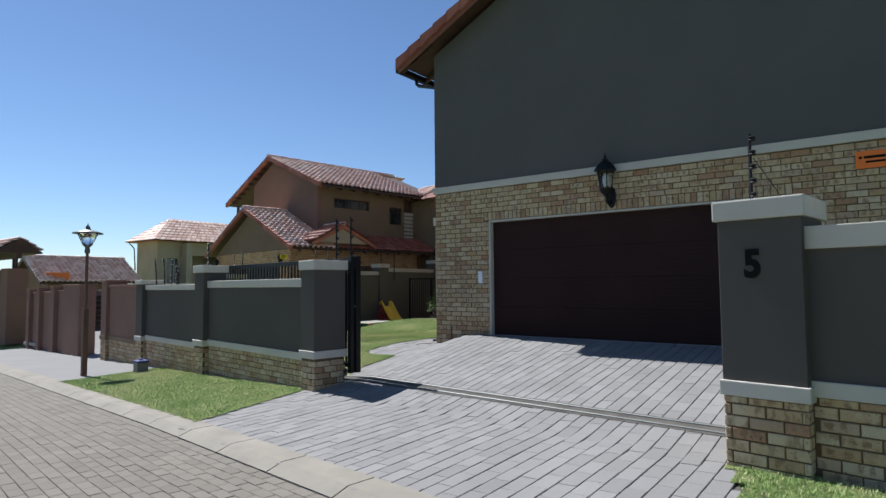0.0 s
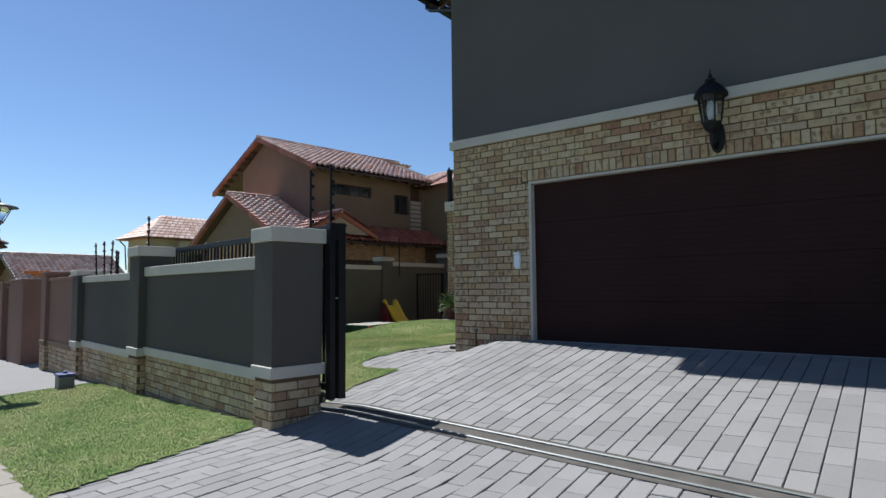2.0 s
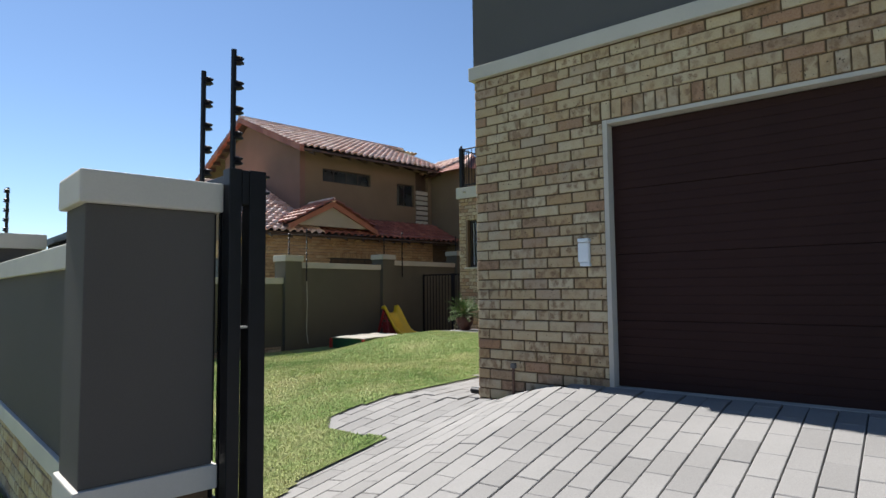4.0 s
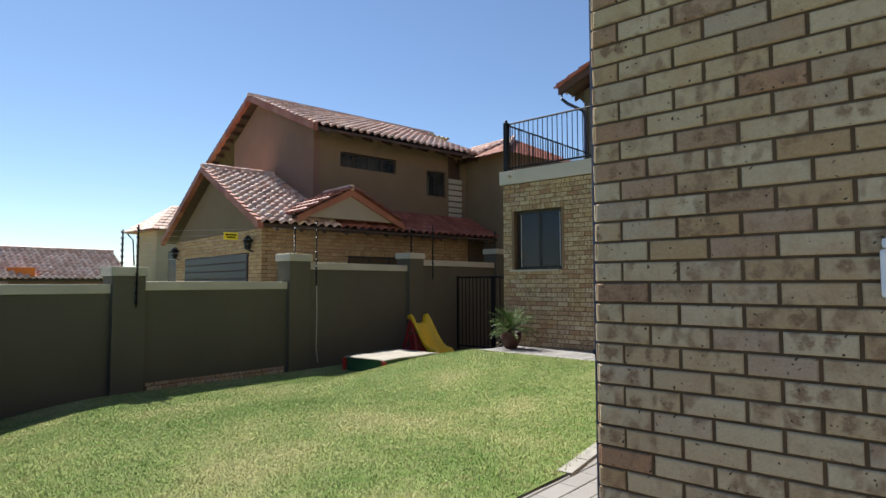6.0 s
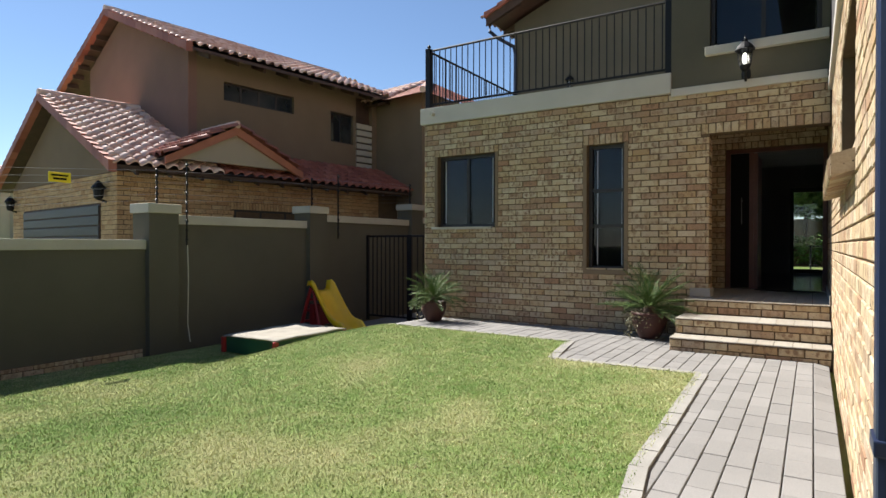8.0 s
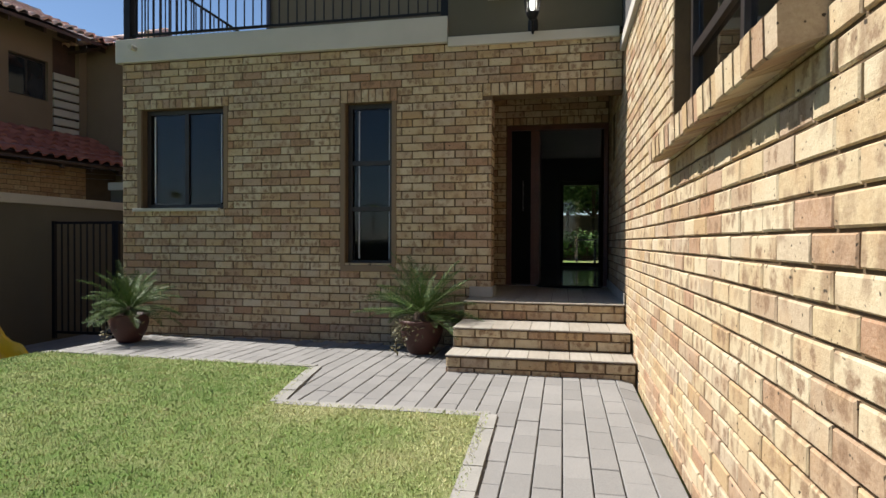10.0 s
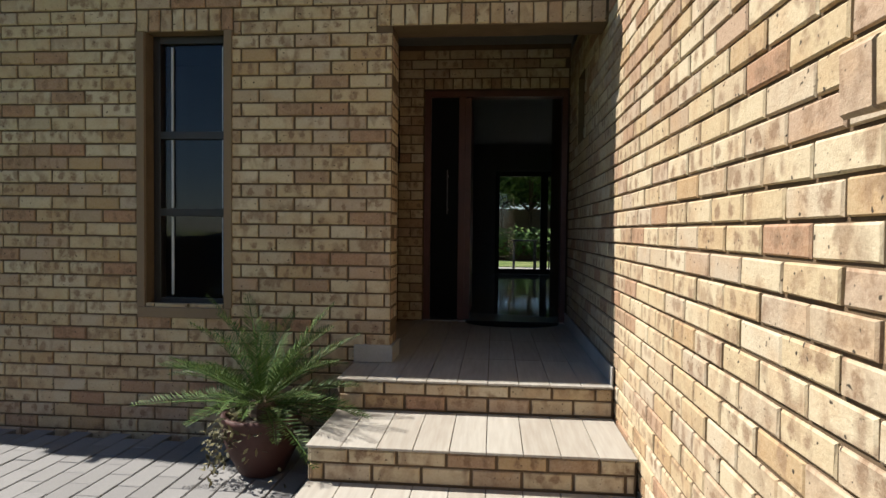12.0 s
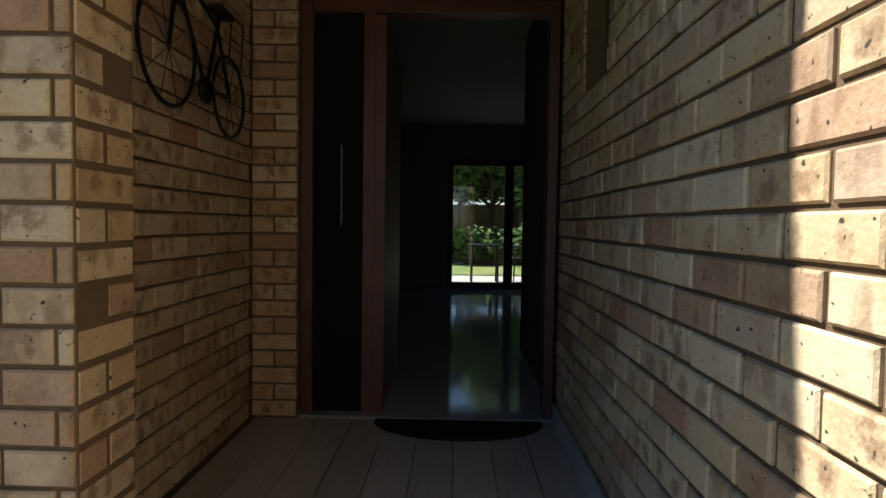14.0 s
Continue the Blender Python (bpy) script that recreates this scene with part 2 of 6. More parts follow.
TILE = tile_material("concrete_roof_tile", (0.56, 0.32, 0.235), (0.70, 0.46, 0.36), (0.82, 0.61, 0.51))
TILE_RED = tile_material("red_roof_tile", (0.22, 0.065, 0.042), (0.29, 0.095, 0.062), (0.36, 0.135, 0.09))


def glass(name, col=(0.75, 0.8, 0.8), rough=0.01):
    m, nt, nodes, links, p = material(name)
    p.inputs["Base Color"].default_value = (*col, 1)
    p.inputs["Roughness"].default_value = rough
    p.inputs["Transmission Weight"].default_value = 1.0
    p.inputs["IOR"].default_value = 1.36
    return m


GLASS = glass("window_glass", (0.40, 0.43, 0.48))
CLEAR = glass("clear_glass", (0.9, 0.92, 0.92))
LENS = glass("seeded_lamp_glass", (0.8, 0.8, 0.78), 0.15)


def leaf_material(name, lo, hi):
    m, nt, nodes, links, p = material(name)
    rnd = nodes.new("ShaderNodeNewGeometry").outputs["Random Per Island"]
    links.new(ramp(nt, rnd, [(0.0, lo), (1.0, hi)]), p.inputs["Base Color"])
    p.inputs["Roughness"].default_value = 0.55
    p.inputs["Specular IOR Level"].default_value = 0.2
    return m


CYCAD = leaf_material("cycad_leaf", (0.03, 0.07, 0.016), (0.12, 0.17, 0.045))
FOLIAGE = leaf_material("garden_foliage", (0.035, 0.085, 0.02), (0.11, 0.17, 0.045))
BUSH = leaf_material("far_foliage", (0.035, 0.055, 0.03), (0.07, 0.09, 0.05))
BARK = plain("bark", (0.09, 0.06, 0.04), 0.95, 0.3, 8, bump_s=0.8, fine=30)


def wood_tile():
    m, nt, nodes, links, p = material("wood_look_porcelain")
    rnd = nodes.new("ShaderNodeObjectInfo").outputs["Random"]
    v = coords(nt)
    gr = noise_tex(nt, scaled(nt, v, (14.0, 1.2, 1.0)), 3, 5, 0.6)
    c = mix_rgb(nt, ramp(nt, gr, [(0.35, 0.0), (0.7, 1.0)]), (0.25, 0.215, 0.175), (0.40, 0.375, 0.325))
    c2 = mix_rgb(nt, 0.5, c, ramp(nt, rnd, [(0.0, (0.32, 0.28, 0.23)), (1.0, (0.44, 0.415, 0.365))]))
    links.new(c2, p.inputs["Base Color"])
    p.inputs["Roughness"].default_value = 0.45
    return m


WOODTILE = wood_tile()
GLOSSFLOOR = plain("polished_floor_tile", (0.30, 0.29, 0.27), 0.08, 0.05, 2, bump_s=0.02)
HILL = plain("distant_veld", (0.10, 0.125, 0.07), 0.95, 0.3, 0.02, bump_s=0)
# the blue of distance haze is mixed into the far hills' colour
HILL_FAR = plain("hazed_distant_hills", (0.11, 0.15, 0.17), 0.95, 0.1, 0.01, bump_s=0)

# ---- building helpers ----
UP = Vector((0, 0, 1))


def mesh_from(name, verts, faces, mat, uvs=None, smooth=False):
    me = bpy.data.meshes.new(name)
    me.from_pydata([tuple(v) for v in verts], [], faces)
    if uvs is not None:
        layer = me.uv_layers.new(name="uv")
        layer.data.foreach_set("uv", np.asarray(uvs, dtype=np.float32).ravel())
    me.materials.append(mat)
    if smooth:
        me.polygons.foreach_set("use_smooth", [True] * len(me.polygons))
    me.update()
    return me


def part(name, bm, mat, parent=None, label="", smooth=False):
    """Links a bmesh as one mesh object, under a thing or a part."""
    me = bpy.data.meshes.new(name)
    bmesh.ops.recalc_face_normals(bm, faces=bm.faces)
    bm.to_mesh(me)
    bm.free()
    me.materials.append(mat)
    if smooth:
        me.polygons.foreach_set("use_smooth", [True] * len(me.polygons))
    ob = new(name, me)
    ob.parent = parent
    if label:
        tagged(ob, label)
    return ob


def thing(name, loc, label, category, group="", rz=0.0, kind=""):
    ob = new(name)
    ob.empty_display_size = 0.1
    ob.matrix_world = pose(*loc, 0, 0, rz)
    return tagged(ob, label, category, group, kind)


def box(x0, x1, y0, y1, z0, z1, bevel=0.0, bm=None, m=None):
    own = bmesh.new()
    c = Vector(((x0 + x1) / 2, (y0 + y1) / 2, (z0 + z1) / 2))
    bmesh.ops.create_cube(own, size=1, matrix=Matrix.Translation(c) @ Matrix.Diagonal((abs(x1 - x0), abs(y1 - y0), abs(z1 - z0), 1)))
    if bevel:
        bmesh.ops.bevel(own, geom=own.edges[:], offset=bevel, segments=2, affect="EDGES", profile=0.6)
    if m is not None:
        own.transform(m)
    if bm is None:
        return own
    tmp = bpy.data.meshes.new("tmp")
    own.to_mesh(tmp)
    own.free()
    bm.from_mesh(tmp)
    bpy.data.meshes.remove(tmp)
    return bm


def rod(p, q, r, sides=8, r2=None, bm=None):
    """A round bar from p to q."""
    bm = bm or bmesh.new()
    p, q = Vector(p), Vector(q)
    d = q - p
    m = Matrix.Translation((p + q) / 2) @ d.to_track_quat("Z", "Y").to_matrix().to_4x4()
    bmesh.ops.create_cone(bm, cap_ends=True, segments=sides, radius1=r, radius2=r if r2 is None else r2, depth=d.length, matrix=m)
    return bm


def lathe(profile, sides=20, bm=None, m=None):
    """A turned shape: (radius, z) from bottom to top."""
    bm = bm or bmesh.new()
    rings = []
    for r, z in profile:
        ring = []
        for k in range(sides):
            a = 2 * math.pi * k / sides
            v = Vector((r * math.cos(a), r * math.sin(a), z))
            ring.append(bm.verts.new(m @ v if m is not None else v))
        rings.append(ring)
    for a, b in zip(rings, rings[1:]):
        for k in range(sides):
            bm.faces.new((a[k], a[(k + 1) % sides], b[(k + 1) % sides], b[k]))
    bm.faces.new(list(reversed(rings[0])))
    bm.faces.new(rings[-1])
    return bm


def tube(points, r, sides=7, bm=None):
    bm = bm or bmesh.new()
    pts = [Vector(p) for p in points]
    rings = []
    for i, p in enumerate(pts):
        d = (pts[min(i + 1, len(pts) - 1)] - pts[max(i - 1, 0)]).normalized()
        q = d.to_track_quat("Z", "Y")
        rings.append([bm.verts.new(p + q @ Vector((r * math.cos(2 * math.pi * k / sides), r * math.sin(2 * math.pi * k / sides), 0))) for k in range(sides)])
    for a, b in zip(rings, rings[1:]):
        for k in range(sides):
            bm.faces.new((a[k], a[(k + 1) % sides], b[(k + 1) % sides], b[k]))
    bm.faces.new(list(reversed(rings[0])))
    bm.faces.new(rings[-1])
    return bm


def prism(outline, p, udir, ndir, depth, bm=None):
    """A flat outline of (u, z) on the plane through p, pushed back by depth against ndir."""
    bm = bm or bmesh.new()
    p, udir, ndir = Vector(p), Vector(udir), Vector(ndir)
    f = [bm.verts.new(p + udir * u + UP * z) for u, z in outline]
    b = [bm.verts.new(p + udir * u + UP * z - ndir * depth) for u, z in outline]
    bm.faces.new(f)
    bm.faces.new(list(reversed(b)))
    for i in range(len(f)):
        j = (i + 1) % len(f)
        bm.faces.new((f[j], f[i], b[i], b[j]))
    return bm


def slab(p, udir, ndir, u0, u1, z0, z1, holes, thick):
    """A wall of that thickness with openings through it; its face lies on p, u along udir."""
    p, udir, ndir = Vector(p), Vector(udir), Vector(ndir)
    us = sorted({u0, u1, *[min(max(h[k], u0), u1) for h in holes for k in (0, 1)]})
    zs = sorted({z0, z1, *[min(max(h[k], z0), z1) for h in holes for k in (2, 3)]})

    def solid(i, j):
        if not (0 <= i < len(us) - 1 and 0 <= j < len(zs) - 1):
            return False
        u, z = (us[i] + us[i + 1]) / 2, (zs[j] + zs[j + 1]) / 2
        return not any(h[0] < u < h[1] and h[2] < z < h[3] for h in holes)
    bm = bmesh.new()
    store = {}

    def v(i, j, k):
        if (i, j, k) not in store:
            store[(i, j, k)] = bm.verts.new(p + udir * us[i] + UP * zs[j] - ndir * (thick * k))
        return store[(i, j, k)]
    for i in range(len(us) - 1):
        for j in range(len(zs) - 1):
            if not solid(i, j):
                continue
            bm.faces.new((v(i, j, 0), v(i + 1, j, 0), v(i + 1, j + 1, 0), v(i, j + 1, 0)))
            bm.faces.new((v(i, j, 1), v(i, j + 1, 1), v(i + 1, j + 1, 1), v(i + 1, j, 1)))
            for (di, dj, a, b) in ((-1, 0, (i, j), (i, j + 1)), (1, 0, (i + 1, j), (i + 1, j + 1)), (0, -1, (i, j), (i + 1, j)), (0, 1, (i, j + 1), (i + 1, j + 1))):
                if not solid(i + di, j + dj):
                    bm.faces.new((v(*a, 0), v(*b, 0), v(*b, 1), v(*a, 1)))
    return bm


COURSE, LENGTH, GAP, PROUD = 0.0862, 0.224, 0.011, 0.010
BRICK_FACES = [(0, 1, 2, 3), (4, 5, 1, 0), (5, 6, 2, 1), (6, 7, 3, 2), (7, 4, 0, 3), (8, 9, 5, 4), (9, 10, 6, 5), (10, 11, 7, 6), (11, 8, 4, 7)]
brick_store = {}


def brick_verts(l, h, d, c=0.005):
    """Local brick: u, out, z; chamfered face, open back."""
    a, b = l / 2, h / 2
    return [(-a + c, d, -b + c), (a - c, d, -b + c), (a - c, d, b - c), (-a + c, d, b - c), (-a, d - c, -b), (a, d - c, -b), (a, d - c, b), (-a, d - c, b), (-a, -0.03, -b), (a, -0.03, -b), (a, -0.03, b), (-a, -0.03, b)]


def brick_mesh(l, h, mat=None, d=PROUD):
    key = (round(l, 2), round(h, 3), mat.name if mat else "", d)
    if key not in brick_store:
        vs = brick_verts(key[0], key[1], d)
        uv = [(vs[i][0] + vs[i][1] - d, vs[i][2] + vs[i][1] - d) for f in BRICK_FACES for i in f]
        brick_store[key] = mesh_from("brick", vs, BRICK_FACES, mat or BRICK, uv)
    return brick_store[key]


def brick_layout(u0, u1, z0, z1, holes, soldiers=(), shift=0.0):
    """(u, z, length, height) of each brick in running bond round the openings; soldiers are rows of upright bricks."""
    out = []
    blocks = list(holes)
    for (a, b, z) in soldiers:
        n = max(1, round((b - a) / 0.0862))
        w = (b - a) / n
        top = z0 + COURSE * math.ceil((z + 0.09 - z0) / COURSE)
        out += [(a + (k + 0.5) * w, (z + top) / 2, w - GAP, top - z - GAP) for k in range(n)]
        blocks.append((a, b, z - 0.05, top))
    rows = int(math.floor((z1 - z0) / COURSE + 0.35))
    for r in range(rows):
        za = z0 + r * COURSE
        zb = min(za + COURSE, z1)
        zc = (za + zb) / 2
        spans = [(u0, u1)]
        for h in blocks:
            if h[2] < zc < h[3]:
                nxt = []
                for s in spans:
                    if h[1] <= s[0] or h[0] >= s[1]:
                        nxt.append(s)
                    else:
                        if h[0] > s[0]:
                            nxt.append((s[0], h[0]))
                        if h[1] < s[1]:
                            nxt.append((h[1], s[1]))
                spans = nxt
        step = LENGTH + GAP
        u = u0 - step + (step / 2 if r % 2 else 0) + shift
        while u < u1:
            for s in spans:
                a, b = max(u, s[0]), min(u + step, s[1])
                if b - a > 0.035:
                    out.append(((a + b) / 2, zc, b - a - GAP, zb - za - GAP))
            u += step
    return out


def lay_bricks(parent, p, udir, ndir, layout, near=None, mat=None, matj=None, rough=0.0025, most=300, d=PROUD):
    """Bricks on a wall: those in the near stretch (u0, u1, z0, z1) are parts, the rest one joined part."""
    p, udir, ndir = Vector(p), Vector(udir), Vector(ndir)
    rng = random.Random(int(abs(p.x * 37 + p.y * 91) * 10) + len(layout))
    rot = Matrix((udir, ndir, UP)).transposed().to_4x4()
    verts, faces, uvs, count = [], [], [], 0
    for u, z, l, h in layout:
        lift = rng.uniform(-rough, rough)
        tilt = rng.uniform(-0.006, 0.006)
        if near and near[0] < u < near[1] and near[2] < z < near[3] and count < most:
            ob = new("brick", brick_mesh(l, h, mat, d))
            ob.matrix_world = Matrix.Translation(p + udir * u + UP * z + ndir * lift) @ rot @ Matrix.Rotation(tilt, 4, "Y")
            ob.parent = parent
            count += 1
            continue
        base = len(verts)
        vs = brick_verts(l, h, d)
        for a, o, b in vs:
            verts.append(p + udir * (u + a + tilt * b + rng.uniform(-0.002, 0.002)) + ndir * (o + lift) + UP * (z + b - tilt * a + rng.uniform(-0.0018, 0.0018)))
        faces += [tuple(i + base for i in f) for f in BRICK_FACES]
        uvs += [(vs[i][0] + vs[i][1] - d, vs[i][2] + vs[i][1] - d) for f in BRICK_FACES for i in f]
    if verts:
        ob = new("brickwork", mesh_from("brickwork", verts, faces, matj or BRICK_J, uvs))
        ob.parent = parent
        tagged(ob, kind="stuff")


# ---- levels of the ground ----
FA, FK = 2.755, -0.1468            # the street front: y = FA + FK * x
FU = Vector((1, FK, 0)).normalized()
FN = Vector((FK, -1, 0)).normalized()   # towards the street
XS, YG, YH, XB, XH = -6.85, 7.06, 14.45, -15.13, -12.61


def front(x, b=0.0):
    """The point of the street front at x, set b metres in from it."""
    return Vector((x, FA + FK * x, 0)) - FN * b


def street_z(x):
    return 0.03 + (0.026 if x > -6.67 else 0.041) * (max(x, -30) + 6.67)


def smooth(a, b, t):
    t = min(1, max(0, (t - a) / (b - a)))
    return t * t * (3 - 2 * t)


def ground_z(x, y):
    b = (y - FA - FK * x) * 0.9894
    out = street_z(x)
    if b < 0:
        return out - 0.035 * smooth(0.0, 1.9, -b)
    lawn = 0.42 + 0.058 * (max(x, XB) + 7.9) if x < -7.9 else 0.42
    if x < XB:
        lawn = 0.0
    else:
        pad = 0.445 - 0.02 * smooth(13.0, 14.3, y)
        lawn += (pad - lawn) * smooth(9.5, 12.2, y) * smooth(-13.7, -12.2, x)
    drive = 0.64 - 0.22 * smooth(-5.9, -6.9, x) if x > -6.9 else lawn
    near = min(1, b / max(0.5, (6.9 - FA - FK * x)))
    k = smooth(0, 3.0, b)
    t = smooth(-8.4, -6.9, x)
    return out + (drive - out) * (near * t + k * (1 - t))


def surface(polygon_test, x0, x1, y0, y1, step, lift, name, mat, parent=None):
    """A sheet over the ground where the test holds."""
    nx, ny = int((x1 - x0) / step) + 1, int((y1 - y0) / step) + 1
    idx, verts, faces = {}, [], []

    def v(i, j):
        if (i, j) not in idx:
            idx[(i, j)] = len(verts)
            x, y = x0 + i * step, y0 + j * step
            verts.append((x, y, ground_z(x, y) + lift))
        return idx[(i, j)]
    for i in range(nx):
        for j in range(ny):
            if polygon_test(x0 + (i + 0.5) * step, y0 + (j + 0.5) * step):
                faces.append((v(i, j), v(i + 1, j), v(i + 1, j + 1), v(i, j + 1)))
    ob = new(name, mesh_from(name, verts, faces, mat, smooth=True))
    ob.parent = parent
    return ob


# ---- ground, street, lawns ----
def ground_sheet():
    xs = [-3000, -1200, -500, -200, -120] + [-80 + 4 * k for k in range(12)] + [-32 + 0.4 * k for k in range(95)] + [10, 16, 30, 80, 200, 600, 2000]
    ys = [-2000, -600, -200, -60, -30, -20] + [-14 + 0.4 * k for k in range(85)] + [22, 26, 32, 40, 60, 100, 200, 500, 1200, 3000]
    verts = [(x, y, ground_z(min(6, x), min(30, max(-12, y))) - (0.06 if y - FA - FK * x > -2.1 else 0.26) - (0.0 if x > -33 else min(6.0, (-33 - x) * 0.03))) for x in xs for y in ys]
    n = len(ys)
    faces = [(i * n + j, (i + 1) * n + j, (i + 1) * n + j + 1, i * n + j + 1) for i in range(len(xs) - 1) for j in range(n - 1)]
    return tagged(new("ground", mesh_from("ground", verts, faces, GRASS_SOIL, smooth=True)), "dry green and yellow grass ground sloping along the street", "ground", kind="structure")


ground_sheet()
LAWN_EDGE = [(-6.60, 4.5), (-6.88, 5.1), (-6.92, 5.95), (-7.48, 5.88), (-7.72, 6.12), (-7.62, 6.9), (-7.62, 8.1), (-7.82, 9.4), (-7.88, 11.95), (-9.32, 11.95), (-9.52, 13.05), (-12.7, 13.16), (-15.13, 13.45)]


def inside(poly, x, y):
    hit = False
    for (xa, ya), (xb, yb) in zip(poly, poly[1:] + poly[:1]):
        if (ya > y) != (yb > y) and x < (xb - xa) * (y - ya) / (yb - ya) + xa:
            hit = not hit
    return hit


LAWN = LAWN_EDGE + [(-15.13, 5.05), (-14.5, 4.95)]


def depth_in(x, y):
    return (y - FA - FK * x) * 0.9894


def on_verge(x, y):
    b = depth_in(x, y)
    return -1.88 < b < 0.05 and -12.6 + 0.9 * (b + 1.88) * 0 < x < -6.2 - 0.26 * (b + 1.9)


def on_verge_right(x, y):
    b = depth_in(x, y)
    return -1.88 < b < 0.05 and x > -0.86 - 0.3 * b and x < 6


lawn_ob = tagged(surface(lambda x, y: inside(LAWN, x, y), -15.2, -6.4, 4.4, 13.5, 0.05, 0.018, "lawn", GRASS_SOIL), "green lawn with dry yellowish patches", "lawn", kind="structure")
verge_ob = tagged(surface(on_verge, -12.7, -6.0, 1.5, 5.0, 0.05, 0.018, "verge", GRASS_SOIL), "small green grass verge beside the kerb", "lawn", kind="structure")
verge2 = tagged(surface(on_verge_right, -1, 6, -1, 3.2, 0.1, 0.012, "verge", GRASS_SOIL), "small green grass verge below the numbered pillar", "lawn", kind="structure")


def grass(name, test, x0, x1, y0, y1, per_m2, parent, tall=0.028):
    rng = np.random.default_rng(7)
    n = int((x1 - x0) * (y1 - y0) * per_m2)
    xs, ys = rng.uniform(x0, x1, n), rng.uniform(y0, y1, n)
    verts, faces = [], []
    ang, hh, lean = rng.uniform(0, 6.283, n), rng.uniform(0.45, 1.15, n) * tall * 0.85, rng.uniform(0.1, 0.9, n)
    for x, y, a, h, l in zip(xs.tolist(), ys.tolist(), ang.tolist(), hh.tolist(), lean.tolist()):
        if not test(x, y):
            continue
        z = ground_z(x, y) + 0.0175
        w = 0.0034
        c, s = math.cos(a), math.sin(a)
        k = len(verts)
        verts += [(x - w * s, y + w * c, z), (x + w * s, y - w * c, z), (x + h * l * c, y + h * l * s, z + h)]
        faces.append((k, k + 1, k + 2))
    ob = new(name, mesh_from(name, verts, faces, BLADE))
    ob.parent = parent
    return tagged(ob, kind="stuff")


grass("grass_blades", lambda x, y: inside(LAWN, x, y), -15.1, -6.5, 4.6, 13.4, 4600, lawn_ob, 0.021)
grass("grass_blades", lambda x, y: on_verge(x, y), -12.6, -6.0, 1.6, 5.0, 3600, verge_ob, 0.02)
grass("grass_blades", lambda x, y: on_verge_right(x, y) and x < 1.5, -0.9, 1.5, 0.9, 3.0, 4000, verge2)


def paving_bed(name, test, x0, x1, y0, y1, label):
    return tagged(surface(test, x0, x1, y0, y1, 0.1, -0.012, name, JOINT), label, "paving", kind="structure")


def on_drive(x, y):
    b = depth_in(x, y)
    if b < -1.95 or x > -0.4:
        return False
    if b < 0:
        return -6.2 - 0.26 * (b + 1.9) < x < -0.86 - 0.3 * b
    if inside(LAWN, x, y) or x < -7.75:
        return False
    if x < XS:
        return y < 6.9 and x > -6.9 - 0.35 * (y - 4.4)
    return y < YG - 0.02 or (-5.6 < x < -0.9 and y < YG + 0.1)


def on_path(x, y):
    if y < 5.9 or inside(LAWN, x, y) or on_drive(x, y):
        return False
    if y < 11.9:
        return -7.95 < x < XS
    return -15.0 < x < XS and y < YH + (0.0 if x > XH - 0.02 else 4.0) and not (x > -8.42 and y > 13.3)


drive_ob = paving_bed("driveway", lambda x, y: on_drive(x, y) or (-1.85 < depth_in(x, y) < -1.7 and -6.3 < x < -0.4), -7.8, 0.0, 0.8, 7.5, "grey concrete paver driveway sloping up to the garage")
path_ob = paving_bed("garden_path", on_path, -15.1, -6.8, 5.9, 18.0, "pale grey paver garden path along the house")


def paver_verts(x0, x1, y0, y1, top, c=0.004):
    def z(x, y):
        return ground_z(x, y) + top
    a = [(x0 + c, y0 + c), (x1 - c, y0 + c), (x1 - c, y1 - c), (x0 + c, y1 - c)]
    b = [(x0, y0), (x1, y0), (x1, y1), (x0, y1)]
    return [(x, y, z(x, y)) for x, y in a] + [(x, y, z(x, y) - c) for x, y in b] + [(x, y, z(x, y) - 0.03) for x, y in b]


def lay_pavers(parent, test, x0, x1, y0, y1, wx, wy, near, seed, gap=0.0065, mat=None, matj=None, most=290, sink=None):
    rng = random.Random(seed)
    mat, matj = mat or PAVER, matj or PAVER_J
    verts, faces, n, count = [], [], 0, 0
    i = 0
    x = x0
    while x < x1:
        y = y0 + (wy / 2 if i % 2 else 0)
        while y < y1:
            cx, cy = x + wx / 2, y + wy / 2
            if test(cx, cy):
                t = 0.006 + rng.uniform(-0.0025, 0.0025) - (0.007 if sink and sink(cx, cy) else 0.0)
                vs = paver_verts(x + gap / 2, x + wx - gap / 2, y + gap / 4, y + wy - gap / 4, t)
                if near(cx, cy) and count < most:
                    c = Vector((cx, cy, ground_z(cx, cy)))
                    ob = new("paver", mesh_from("paver", [Vector(v) - c for v in vs], BRICK_FACES, mat))
                    ob.location = c
                    ob.parent = parent
                    count += 1
                else:
                    k = len(verts)
                    verts += vs
                    faces += [tuple(q + k for q in f) for f in BRICK_FACES]
            y += wy
        x += wx
        i += 1
    if verts:
        ob = new("pavers", mesh_from("pavers", verts, faces, matj))
        ob.parent = parent
        tagged(ob, kind="stuff")


